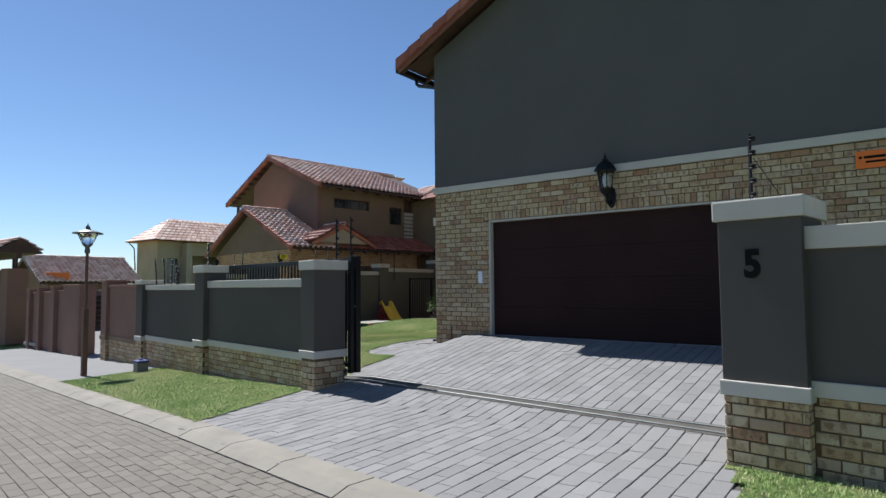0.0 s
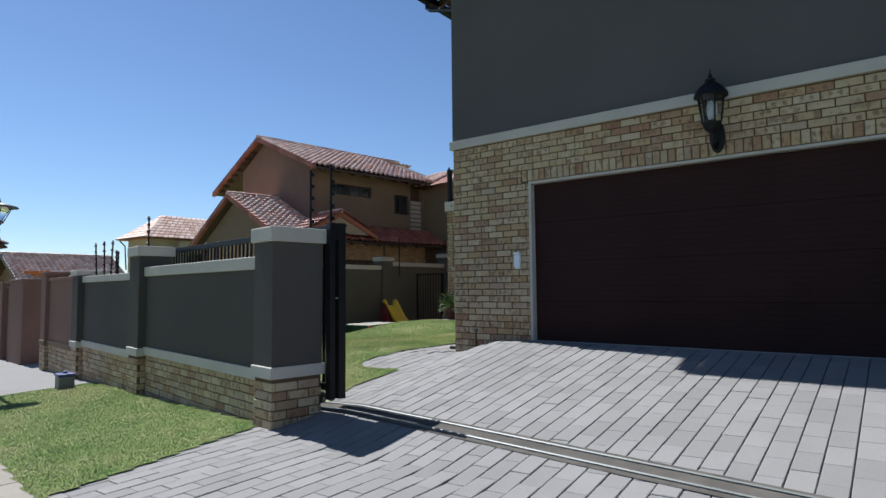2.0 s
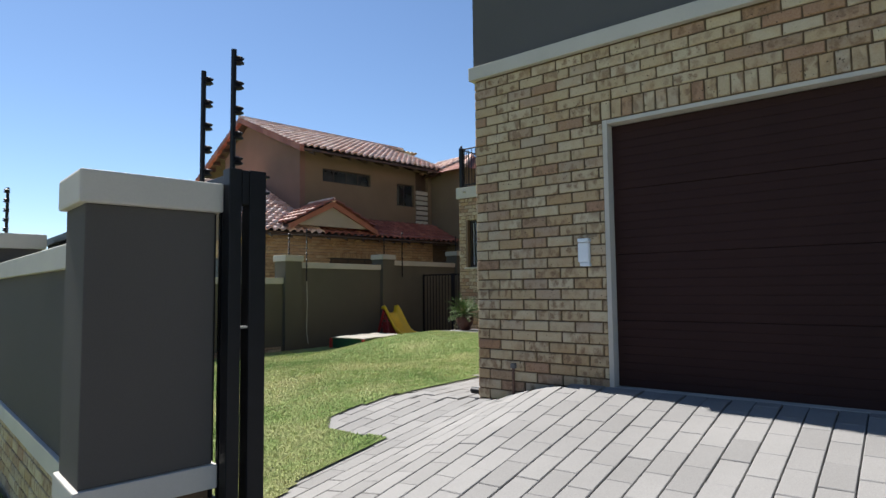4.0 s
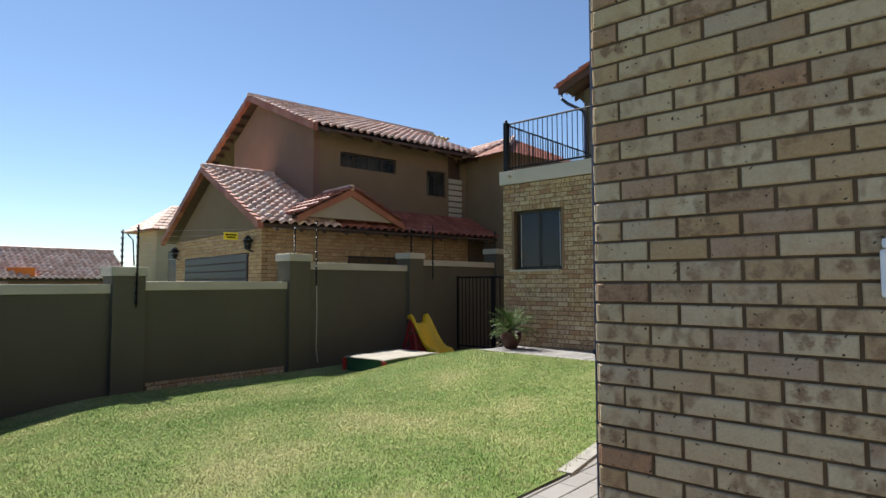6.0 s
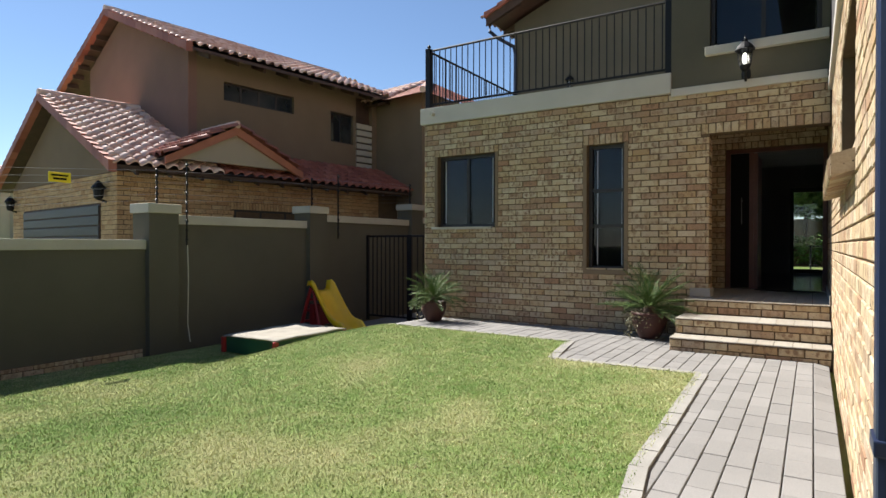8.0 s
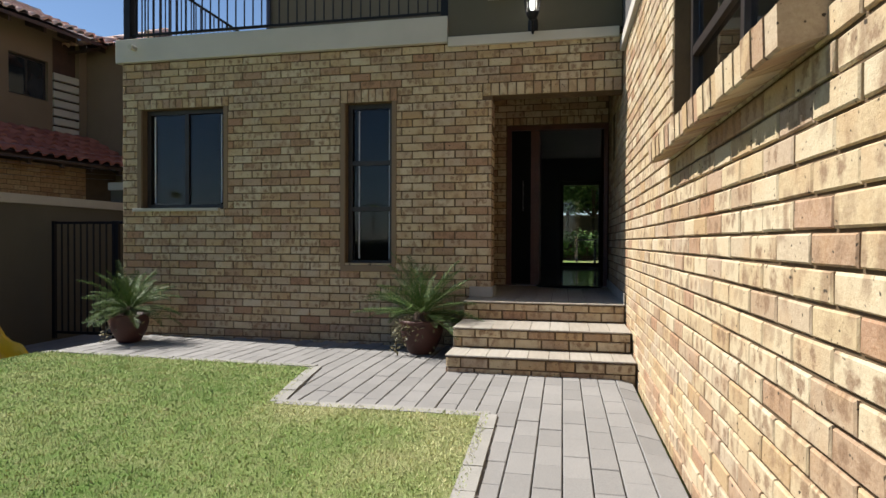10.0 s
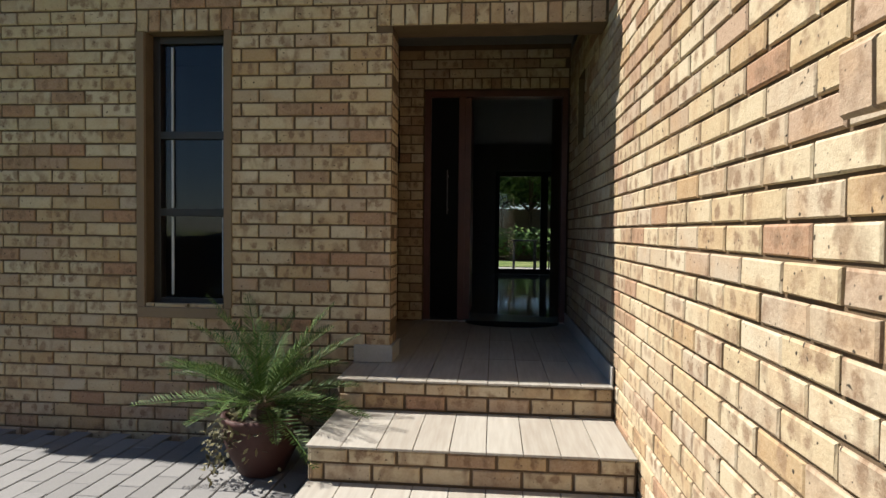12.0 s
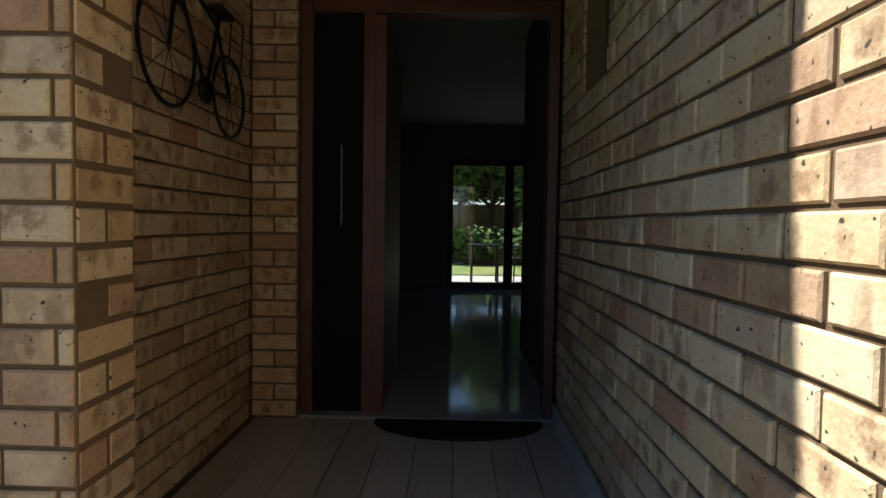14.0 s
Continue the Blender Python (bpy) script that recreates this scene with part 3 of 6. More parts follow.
# kerb of flat concrete lengths, the street below it
def kerb_and_street():
    kerb = tagged(new("kerb"), "flat pale concrete kerb between grass and street", "kerb", kind="structure")
    length = 0.95
    s = -30.0
    while s < 6:
        p0, p1 = front(s + 0.008, -1.82), front(s + length * 0.989 - 0.008, -1.82)
        q0, q1 = front(s + 0.008, -2.2), front(s + length * 0.989 - 0.008, -2.2)
        m0, m1 = front(s + 0.008, -2.06), front(s + length * 0.989 - 0.008, -2.06)
        top = []
        for p, dz in ((p0, 0.016), (p1, 0.016), (m1, 0.012), (q1, -0.038), (q0, -0.038), (m0, 0.012)):
            top.append(Vector((p.x, p.y, street_z(p.x) - 0.035 + dz)))
        vs = top + [t - Vector((0, 0, 0.1)) for t in top]
        me = mesh_from("kerbstone", vs, [(0, 1, 2, 5), (5, 2, 3, 4), (0, 6, 7, 1), (1, 7, 8, 2), (2, 8, 9, 3), (3, 9, 10, 4), (4, 10, 11, 5), (5, 11, 6, 0)], KERB)
        ob = new("kerbstone", me)
        ob.parent = kerb
        s += length * 0.989
    verts, faces = [], []
    xs = [-34 + 0.5 * k for k in range(84)]
    bs = [-2.2, -3, -4, -6, -8.5]
    for x in xs:
        for b in bs:
            p = front(x, b)
            verts.append((p.x, p.y, street_z(p.x) - 0.095))
    m = len(bs)
    faces = [(i * m + j, (i + 1) * m + j, (i + 1) * m + j + 1, i * m + j + 1) for i in range(len(xs) - 1) for j in range(m - 1)]
    road = tagged(new("road", mesh_from("road", verts, faces, ROADBED)), "brown-grey interlocking brick paved street", "road", kind="structure")
    rng = random.Random(3)
    pv, pf = [], []
    w, l = 0.105, 0.21
    row, b = 0, -2.21
    while b > -6.2:
        s = -17 + (l / 2 if row % 2 else 0)
        while s < 2.5:
            p = front(s, b)
            q = [p, p + FU * (l - 0.004), p + FU * (l - 0.004) + FN * (w - 0.004), p + FN * (w - 0.004)]
            mid = (q[0] + q[2]) / 2
            lift = rng.uniform(-0.002, 0.002)
            k = len(pv)
            for v in q:
                c = v + (mid - v) * 0.06
                pv.append((c.x, c.y, street_z(c.x) - 0.08 + lift))
            for v in q:
                pv.append((v.x, v.y, street_z(v.x) - 0.083 + lift))
            for v in q:
                pv.append((v.x, v.y, street_z(v.x) - 0.1))
            pf += [tuple(i + k for i in f) for f in BRICK_FACES]
            s += l
        b -= w
        row += 1
    ob = new("street_pavers", mesh_from("street_pavers", pv, pf, STREET))
    ob.parent = road
    tagged(ob, kind="stuff")


kerb_and_street()


EDGE = plain("worn_edging_concrete", (0.245, 0.235, 0.215), 0.9, 0.2, 3, bump_s=0.5, fine=90, spec=0.2)


def edging():
    """Narrow concrete strip between lawn and path."""
    e = tagged(new("lawn_edging"), "pale concrete edging strip between lawn and path", "edging", kind="structure")
    rng = random.Random(5)
    for (xa, ya), (xb, yb) in zip(LAWN_EDGE[6:-1], LAWN_EDGE[7:]):
        a, b = Vector((xa, ya, 0)), Vector((xb, yb, 0))
        d = (b - a).normalized()
        nrm = Vector((d.y, -d.x, 0))
        n = max(1, round((b - a).length / 0.3))
        for k in range(n):
            p, q = a + (b - a) * (k / n) + d * 0.004, a + (b - a) * ((k + 1) / n) - d * 0.004
            vs = []
            lift = 0.022 + rng.uniform(-0.003, 0.003)
            for v in (p + nrm * 0.05, q + nrm * 0.05, q - nrm * 0.05, p - nrm * 0.05):
                vs.append(Vector((v.x, v.y, ground_z(v.x, v.y) + lift)))
            vs += [v - Vector((0, 0, 0.06)) for v in vs]
            ob = new("edging_block", mesh_from("edging_block", vs, [(0, 1, 2, 3), (0, 4, 5, 1), (1, 5, 6, 2), (2, 6, 7, 3), (3, 7, 4, 0)], EDGE))
            ob.parent = e


edging()

# ---- our house: walls, openings, roofs ----
WX, WY = Vector((1, 0, 0)), Vector((0, 1, 0))
DOOR_G = (-5.63, -0.95, 0.3, 2.71)
W1 = (-12.34, -11.27, 1.92, 3.09)
W2 = (-9.79, -9.26, 1.28, 3.06)
OPENING = (-8.17, XS + 0.1, 0.3, 3.07)
WS = (9.85, 11.74, 2.15, 3.09)
WP = (15.38, 15.76, 2.48, 3.06)
jobs = []    # brickwork, laid at the end of the file


def structure(name, bm, mat, label, category="wall"):
    return tagged(part(name, bm, mat), label, category, kind="structure")


R = 0.008
wall_g = structure("wall_garage_front", slab((0, YG + R, 0), WX, -WY, XS + R, 4.5, 0.2, 3.30, [DOOR_G], 0.25), MORTAR, "yellow face brick garage wall with raked joints")
jobs.append((wall_g, (0, YG + R, 0), WX, -WY, brick_layout(XS + 0.003, 4.4, 0.36, 3.30, [DOOR_G], [(DOOR_G[0] - 0.1, DOOR_G[1] + 0.1, 2.71)]), (XS - 0.1, -5.6, 0.5, 3.3)))
structure("wall_garage_gable", prism([(XS, 3.42), (4.5, 3.42), (4.5, 6.05), (-1.2, 8.78), (XS, 6.05)], (0, YG - 0.012, 0), WX, -WY, 0.25), GREY, "dark charcoal painted plaster gable wall above the brick")
structure("trim_garage_band", box(XS - 0.035, 4.5, YG - 0.045, YG + 0.2, 3.30, 3.42, 0.006), WHITE, "off-white plaster band between brick and plaster", "band")

wall_s = structure("wall_garden_side", slab((XS + R, 0, 0), WY, -WX, YG + R + 0.25, 18.0, 0.2, 3.44, [WS, WP], 0.25), MORTAR, "sunlit yellow face brick side wall with raked joints")
jobs.append((wall_s, (XS + R, 0, 0), WY, -WX, brick_layout(YG - 0.003, 16.25, 0.36, 3.44, [WS, WP], [(WS[0] - 0.1, WS[1] + 0.1, 3.09), (WP[0], WP[1], 3.06)], 0.11), (12.4, 14.6, 0.9, 2.6)))
structure("trim_side_band", box(XS - 0.04, XS + 0.2, YG + 0.2, YH - 0.05, 3.44, 3.55, 0.006), WHITE, "off-white plaster band on the side wall", "band")
structure("wall_garden_side_upper", box(XS - 0.012, XS + 0.24, YG + 0.24, YH, 3.55, 6.03), GREY, "dark charcoal painted plaster upper side wall")

wall_h = structure("wall_house_front", slab((0, YH + R, 0), WX, -WY, XH + R, XS + 0.008, 0.2, 3.66, [W1, W2, OPENING], 0.22), MORTAR, "yellow face brick house front with raked joints")
jobs.append((wall_h, (0, YH + R, 0), WX, -WY, brick_layout(XH + 0.003, XS - 0.012, 0.36, 3.645, [W1, W2, OPENING], [(W2[0] - 0.06, W2[1] + 0.06, 3.06), (OPENING[0] - 0.1, XS - 0.012, 3.07), (W1[0] - 0.06, W1[1] + 0.06, 3.09)], 0.05), (-9.3, -8.1, 0.9, 3.0)))
structure("trim_balcony_band", box(XH - 0.05, -8.64, YH - 0.05, YH + 0.2, 3.645, 3.92, 0.008), WHITE, "off-white plaster balcony edge band", "band")
structure("trim_house_band", box(-8.64, XS - 0.045, YH - 0.04, YH + 0.2, 3.60, 3.70, 0.006), WHITE, "off-white plaster band above the entrance", "band")
UW = (-8.17, -6.95, 4.17, 5.5)
structure("wall_house_upper", slab((0, YH - 0.012, 0), WX, -WY, -8.64, XS - 0.02, 3.70, 6.3, [UW], 0.22), OLIVE, "olive-grey painted plaster upper wall")
structure("wall_upper_side", box(-8.64, -8.42, YH + 0.21, 18.0, 3.93, 6.3), OLIVE, "olive-grey plaster wall beside the balcony")
structure("wall_balcony_back", box(XH, -8.66, 18.0, 18.22, 3.93, 6.5), OLIVE, "olive-grey plaster wall behind the balcony")
# unseen shell added behind the upper window to shut out the sky
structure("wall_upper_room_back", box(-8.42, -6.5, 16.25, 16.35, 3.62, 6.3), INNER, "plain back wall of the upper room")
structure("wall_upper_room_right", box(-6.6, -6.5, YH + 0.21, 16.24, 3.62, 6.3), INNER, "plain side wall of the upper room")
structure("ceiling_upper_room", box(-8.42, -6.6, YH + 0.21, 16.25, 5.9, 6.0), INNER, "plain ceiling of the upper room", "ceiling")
structure("floor_balcony", box(XH, -8.64, YH + 0.22, 18.0, 3.62, 3.90), CREAM, "pale balcony floor slab", "floor")
wall_hl = structure("wall_house_left", box(XH, XH + 0.22, YH + 0.23, 22.4, 0.2, 3.62), MORTAR, "face brick left wall of the house")
structure("wall_house_left_upper", box(XH + 0.002, XH + 0.22, 18.23, 22.4, 3.64, 6.5), OLIVE, "olive-grey plaster upper left wall")

# porch behind the opening
XP, YP = -8.42, 16.23
wall_pl = structure("wall_porch_left", box(XP - 0.22, XP - R, YH + 0.24, 18.0, 0.2, 3.6), MORTAR, "shaded face brick porch wall")
jobs.append((wall_pl, (XP - R, 0, 0), -WY, WX, brick_layout(-YP, -(YH + 0.24), 0.96, 3.5, [], [], 0.03), None))
wall_pb = structure("wall_porch_back", slab((0, YP + R, 0), WX, -WY, XP, XS, 0.2, 3.6, [(-8.18, XS + 0.1, 0.3, 3.10)], 0.22), MORTAR, "shaded face brick wall round the entrance door")
jobs.append((wall_pb, (0, YP + R, 0), WX, -WY, brick_layout(XP, XS - 0.01, 0.96, 3.5, [(-8.18, XS + 0.1, 0.3, 3.10)], [(-8.18, XS - 0.01, 3.10)], 0.0), None))
wall_pr = structure("wall_porch_return", box(-8.39, -8.17 - R, YH + 0.02, YH + 0.235, 0.9, 3.07), MORTAR, "short face brick return of the entrance opening")
jobs.append((wall_pr, (-8.17 - R, 0, 0), -WY, WX, brick_layout(-(YH + 0.235), -(YH + 0.004), 0.96, 3.07, [], [], 0.0), (-20, -10, 0.9, 3.1)))
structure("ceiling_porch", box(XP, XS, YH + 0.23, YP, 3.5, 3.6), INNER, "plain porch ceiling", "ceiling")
structure("trim_porch_plinth", box(-8.40, -8.15, YH - 0.02, YH + 0.26, 0.96, 1.07, 0.006), CONCRETE, "pale tile skirting at the opening", "skirting")
structure("trim_porch_skirting", box(XS - 0.022, XS - 0.012, 14.05, YP, 0.957, 1.06, 0.002), CONCRETE, "pale tile skirting along the porch wall", "skirting")

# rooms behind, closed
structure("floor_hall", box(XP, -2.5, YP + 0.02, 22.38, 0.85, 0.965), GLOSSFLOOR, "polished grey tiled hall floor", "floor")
structure("ceiling_hall", box(XH + 0.22, -2.5, YP + 0.25, 22.4, 3.5, 3.6), INNER, "hall ceiling, its plaster greyed for indoor shade", "ceiling")
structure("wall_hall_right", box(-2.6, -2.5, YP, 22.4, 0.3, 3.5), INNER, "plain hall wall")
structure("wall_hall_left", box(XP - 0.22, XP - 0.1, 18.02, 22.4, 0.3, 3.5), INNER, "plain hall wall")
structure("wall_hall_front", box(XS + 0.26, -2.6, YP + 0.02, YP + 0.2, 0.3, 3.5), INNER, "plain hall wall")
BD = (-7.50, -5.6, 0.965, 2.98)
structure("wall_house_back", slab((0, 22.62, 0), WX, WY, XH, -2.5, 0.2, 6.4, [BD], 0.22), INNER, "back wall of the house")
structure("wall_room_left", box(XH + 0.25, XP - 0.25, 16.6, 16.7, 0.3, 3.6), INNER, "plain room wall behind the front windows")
structure("wall_garage_back", box(XS + 0.26, 4.5, YH, YH + 0.2, 0.2, 6.0), INNER, "back wall of the garage")
structure("wall_garage_right", box(4.26, 4.5, YG + 0.3, 22.4, 0.2, 5.75), GREY, "right wall of the garage")
structure("floor_rooms", box(XH + 0.22, XP - 0.22, YH + 0.25, 16.6, 0.5, 0.96), GLOSSFLOOR, "tiled floor of the front room", "floor")
structure("ceiling_rooms", box(XH + 0.22, XP - 0.22, YH + 0.25, 16.6, 3.45, 3.6), INNER, "ceiling of the front room", "ceiling")
structure("floor_garage", box(XS + 0.26, 4.26, YG + 0.26, YH, 0.4, 0.6), CONCRETE, "concrete garage floor", "floor")


def tile_slope(p, along, down, n_along, n_down, mat, w=0.30, l=0.34, cap=0.03):
    """Overlapping S-profile roof tiles from the ridge point p: each tile its own curved piece."""
    p, along, down = Vector(p), Vector(along).normalized(), Vector(down).normalized()
    nrm = along.cross(down)
    if nrm.z < 0:
        nrm = -nrm
    prof = [(0.0, 0.0), (0.08, -0.004), (0.2, -0.002), (0.34, 0.02), (0.5, 0.048), (0.66, 0.056), (0.82, 0.046), (0.95, 0.012), (1.0, 0.0)]
    verts, faces = [], []
    k = len(prof)
    for j in range(n_down):
        for i in range(n_along):
            base = len(verts)
            for s, lift in ((0.0, 0.004), (1.1, 0.062)):
                for a, h in prof:
                    verts.append(p + along * ((i + a) * w) + down * ((j + s) * l) + nrm * (h * 1.45 + lift))
            for a, h in prof:
                verts.append(p + along * ((i + a) * w) + down * ((j + 1.1) * l) + nrm * (h * 1.45 + 0.02))
            for q in range(k - 1):
                faces.append((base + q, base + q + 1, base + k + q + 1, base + k + q))
                faces.append((base + k + q, base + k + q + 1, base + 2 * k + q + 1, base + 2 * k + q))
    return verts, faces


def roof_tiles(parent, slopes, mat, name="roof_tiles", w=0.30, l=0.34):
    verts, faces = [], []
    for s in slopes:
        v, f = tile_slope(*s, mat, w, l)
        k = len(verts)
        verts += v
        faces += [tuple(i + k for i in q) for q in f]
    ob = new(name, mesh_from(name, verts, faces, mat, smooth=True))
    ob.parent = parent
    tagged(ob, kind="stuff")
    return ob


def ridge_caps(parent, p, q, mat, r=0.11, l=0.38):
    p, q = Vector(p), Vector(q)
    d = q - p
    n = max(1, round(d.length / l))
    bm = bmesh.new()
    for k in range(n):
        a, b = p + d * (k / n), p + d * ((k + 1.08) / n)
        rod(a, b, r, 10, r * 1.1, bm)
    return part("ridge_tiles", bm, mat, parent)


def verge_tiles(p, q, y, mat, l=0.34, drop=0.12):
    """Stepped edge tiles down a rake from the ridge point p to the eave q (x, z), hanging over the gable at y."""
    (xa, za), (xb, zb) = p, q
    n = max(2, round(math.hypot(xb - xa, zb - za) / l))
    bm = bmesh.new()
    for k in range(n):
        fa, fb = k / n, (k + 1.06) / n
        ua, ub, va, vb = xa + (xb - xa) * fa, xa + (xb - xa) * fb, za + (zb - za) * fa, za + (zb - za) * fb
        out = [(ua, va + 0.055), (ub, vb + 0.095), (ub, vb - drop), (ua, va - drop + 0.03)]
        prism(out if xb > xa else out[::-1], (0, y - 0.05, 0), WX, -WY, 0.16, bm)
    return part("verge_tiles", bm, mat)


def gable_roof(name, label, x0, xr, x1, z0, zr, z1, y0, y1, mat, edge_drop=0.12, board=RAFTER):
    """A roof whose ridge runs along y: eaves at x0 and x1, ridge at xr."""
    roof = tagged(new(name), label, "roof", kind="structure")
    for xa, za in ((x0, z0), (x1, z1)):
        d = Vector((xa - xr, 0, za - zr))
        n_down = max(1, round(d.length / 0.34))
        roof_tiles(roof, [((xr, y0, zr + 0.03), WY, d, round((y1 - y0) / 0.3), n_down)], mat)
        s = 1 if xa > xr else -1
        bm = prism([(0, 0), (xa - xr, za - zr), (xa - xr, za - zr - 0.03), (0, -0.03)], (xr, y0 + 0.03, zr), WX, -WY, y1 - y0 - 0.06)
        part("underlay", bm, RAFTER, roof)
        bm = prism([(0, 0.02), (xa - xr, za - zr + 0.02), (xa - xr, za - zr - 0.19), (0, -0.19)], (xr, y0, zr), WX, -WY, 0.03)
        part("barge_board", bm, board, roof)
        verge_tiles((xr, zr), (xa, za), y0 - 0.01, TILE_RED, drop=edge_drop).parent = roof
        m = max(2, round((y1 - y0) / 0.75))
        for k in range(m + 1):
            y = y0 + 0.12 + (y1 - y0 - 0.24) * k / m
            bm = prism([(xa - xr, za - zr - 0.04), (xa - xr - s * 0.75, za - zr - 0.04 + 0.75 * abs((zr - za) / (xa - xr))), (xa - xr - s * 0.75, za - zr - 0.17 + 0.75 * abs((zr - za) / (xa - xr))), (xa - xr, za - zr - 0.15)], (xr, y, zr), WX, -WY, 0.05)
            part("rafter", bm, RAFTER, roof)
    ridge_caps(roof, (xr, y0, zr + 0.05), (xr, y1, zr + 0.05), mat)
    return roof


gable_roof("roof_garage", "terracotta concrete tile roof with dark timber eaves", -7.45, -1.2, 5.1, 5.93, 8.92, 5.93, 6.66, 22.6, TILE, board=plain("red_barge_board", (0.17, 0.07, 0.05), 0.6, 0.15, 3))
gable_roof("roof_bedroom", "terracotta tile roof above the balcony", -12.98, -9.6, -7.6, 6.50, 7.90, 7.05, 17.35, 22.6, TILE, 0.02)
structure("wall_bedroom_gable", prism([(-12.61, 6.5), (-8.6, 6.5), (-8.6, 7.45), (-9.6, 7.7)], (0, 18.0, 0), WX, -WY, 0.2), OLIVE, "olive-grey plaster gable under the roof")


def steps():
    st = tagged(new("entrance_steps"), "three wide brick steps with pale wood-look tile treads", "steps", kind="structure")
    rows = [(13.12, 13.50, 0.595), (13.47, 14.05, 0.777), (14.02, YP, 0.957)]
    z0 = 0.40
    for k, (ya, yb, z) in enumerate(rows):
        xl = -8.40
        yb2 = yb if k == 2 else yb + 0.02
        part("riser_core", box(xl + 0.01, XS - 0.012, ya + 0.035, yb2, z0 - 0.1, z - 0.012), MORTAR, st)
        lay = brick_layout(xl + 0.01, XS - 0.014, z0 if k == 0 else z0 + 0.006, z - 0.018, [], [], 0.07 * k)
        jobs.append((st, (0, ya + 0.035, 0), WX, -WY, lay, (-20, 0, 0, 3)))
        jobs.append((st, (xl + 0.01, 0, 0), -WY, -WX, brick_layout(-min(yb, YH), -(ya + 0.035), z0, z - 0.018, []), None))
        n = 9
        w = (XS - 0.013 - xl) / n
        ye = yb if k < 2 else YP
        segs = [(ya, min(ye, ya + 0.6))] if k < 2 else [(ya, ya + 0.62), (ya + 0.62, ya + 1.3), (ya + 1.3, YP)]
        for i in range(n):
            for a, b in segs:
                if a > YH - 0.3 and k == 2 and xl + (i + 0.5) * w > XS:
                    continue
                me = box(xl + i * w + 0.002, xl + (i + 1) * w - 0.002, a + 0.002, b - 0.002, z - 0.012, z, 0.002)
                part("tile", me, WOODTILE, st)
        z0 = z
    return st


steps()


# ---- windows and doors of our house ----
def window(name, p, udir, ndir, w, h, bars_u, bars_z, label, recess=0.09, fr=0.05):
    """A bronze frame with panes, its lower left corner at p on the wall face."""
    p, udir, ndir = Vector(p), Vector(udir), Vector(ndir)
    ob = tagged(new(name), label, "window", kind="structure")
    m = Matrix((udir, -ndir, UP)).transposed().to_4x4()
    m.translation = p
    bm = bmesh.new()
    d0, d1 = recess, recess + 0.06
    for a in (box(0, fr, d0, d1, 0, h, 0.004), box(w - fr, w, d0, d1, 0, h, 0.004), box(fr, w - fr, d0, d1, 0, fr, 0.004), box(fr, w - fr, d0, d1, h - fr, h, 0.004)):
        tmp = bpy.data.meshes.new("tmp")
        a.to_mesh(tmp)
        a.free()
        bm.from_mesh(tmp)
        bpy.data.meshes.remove(tmp)
    for u in bars_u:
        box(u - fr / 2, u + fr / 2, d0 + 0.004, d1, fr, h - fr, 0.003, bm)
    for a, b, z in bars_z:
        box(a, b, d0 + 0.002, d1 - 0.002, z - fr / 2, z + fr / 2, 0.003, bm)
    bm.transform(m)
    part("window_frame", bm, FRAME, ob)
    us = [fr, *bars_u, w - fr]
    for a, b in zip(us, us[1:]):
        g = box(a + fr * 0.4, b - fr * 0.4, d0 + 0.028, d0 + 0.034, fr * 0.9, h - fr * 0.9)
        g.transform(m)
        pane = part("pane", g, GLASS, ob)
        pane.visible_shadow = False
    return ob


window_1 = window("window_1", (W1[0], YH, W1[2]), WX, -WY, W1[1] - W1[0], W1[3] - W1[2], [0.53], [], "dark bronze two-pane window in the brick front")
window_2 = window("window_2", (W2[0], YH, W2[2]), WX, -WY, W2[1] - W2[0], W2[3] - W2[2], [], [(0.04, 0.49, 0.62), (0.04, 0.49, 1.13)], "tall narrow dark bronze window in the brick front")
window_3 = window("window_3", (XS, WS[0], WS[2]), WY, -WX, WS[1] - WS[0], WS[3] - WS[2], [0.95], [(0.98, 1.84, 0.42)], "wide dark bronze window in the side wall")
window_4 = window("window_4", (XS, WP[0], WP[2]), WY, -WX, WP[1] - WP[0], WP[3] - WP[2], [], [], "small dark window beside the porch")
window_5 = window("window_5", (UW[0], YH, UW[2]), WX, -WY, UW[1] - UW[0], UW[3] - UW[2], [0.6], [], "dark upper floor window")
for a in ((W1, window_1), (W2, window_2)):
    (x0, x1, z0, z1), ob = a
    part("reveal_post", box(x0 - 0.055, x0 - 0.003, YH - 0.014, YH + 0.1, z0, z1, 0.003), TAN, ob)
    part("reveal_post", box(x1 + 0.003, x1 + 0.055, YH - 0.014, YH + 0.1, z0, z1, 0.003), TAN, ob)
part("window_sill", box(W1[0] - 0.10, W1[1] - 0.05, YH - 0.045, YH + 0.1, W1[2] - 0.035, W1[2] + 0.003, 0.006), CREAM, window_1)
part("window_sill", box(W2[0] - 0.05, W2[1] + 0.05, YH - 0.02, YH + 0.1, W2[2] - 0.07, W2[2], 0.006), TAN, window_2)
part("window_sill", box(UW[0] - 0.05, XS - 0.03, YH - 0.09, YH + 0.1, UW[2] - 0.11, UW[2], 0.008), WHITE, window_5)
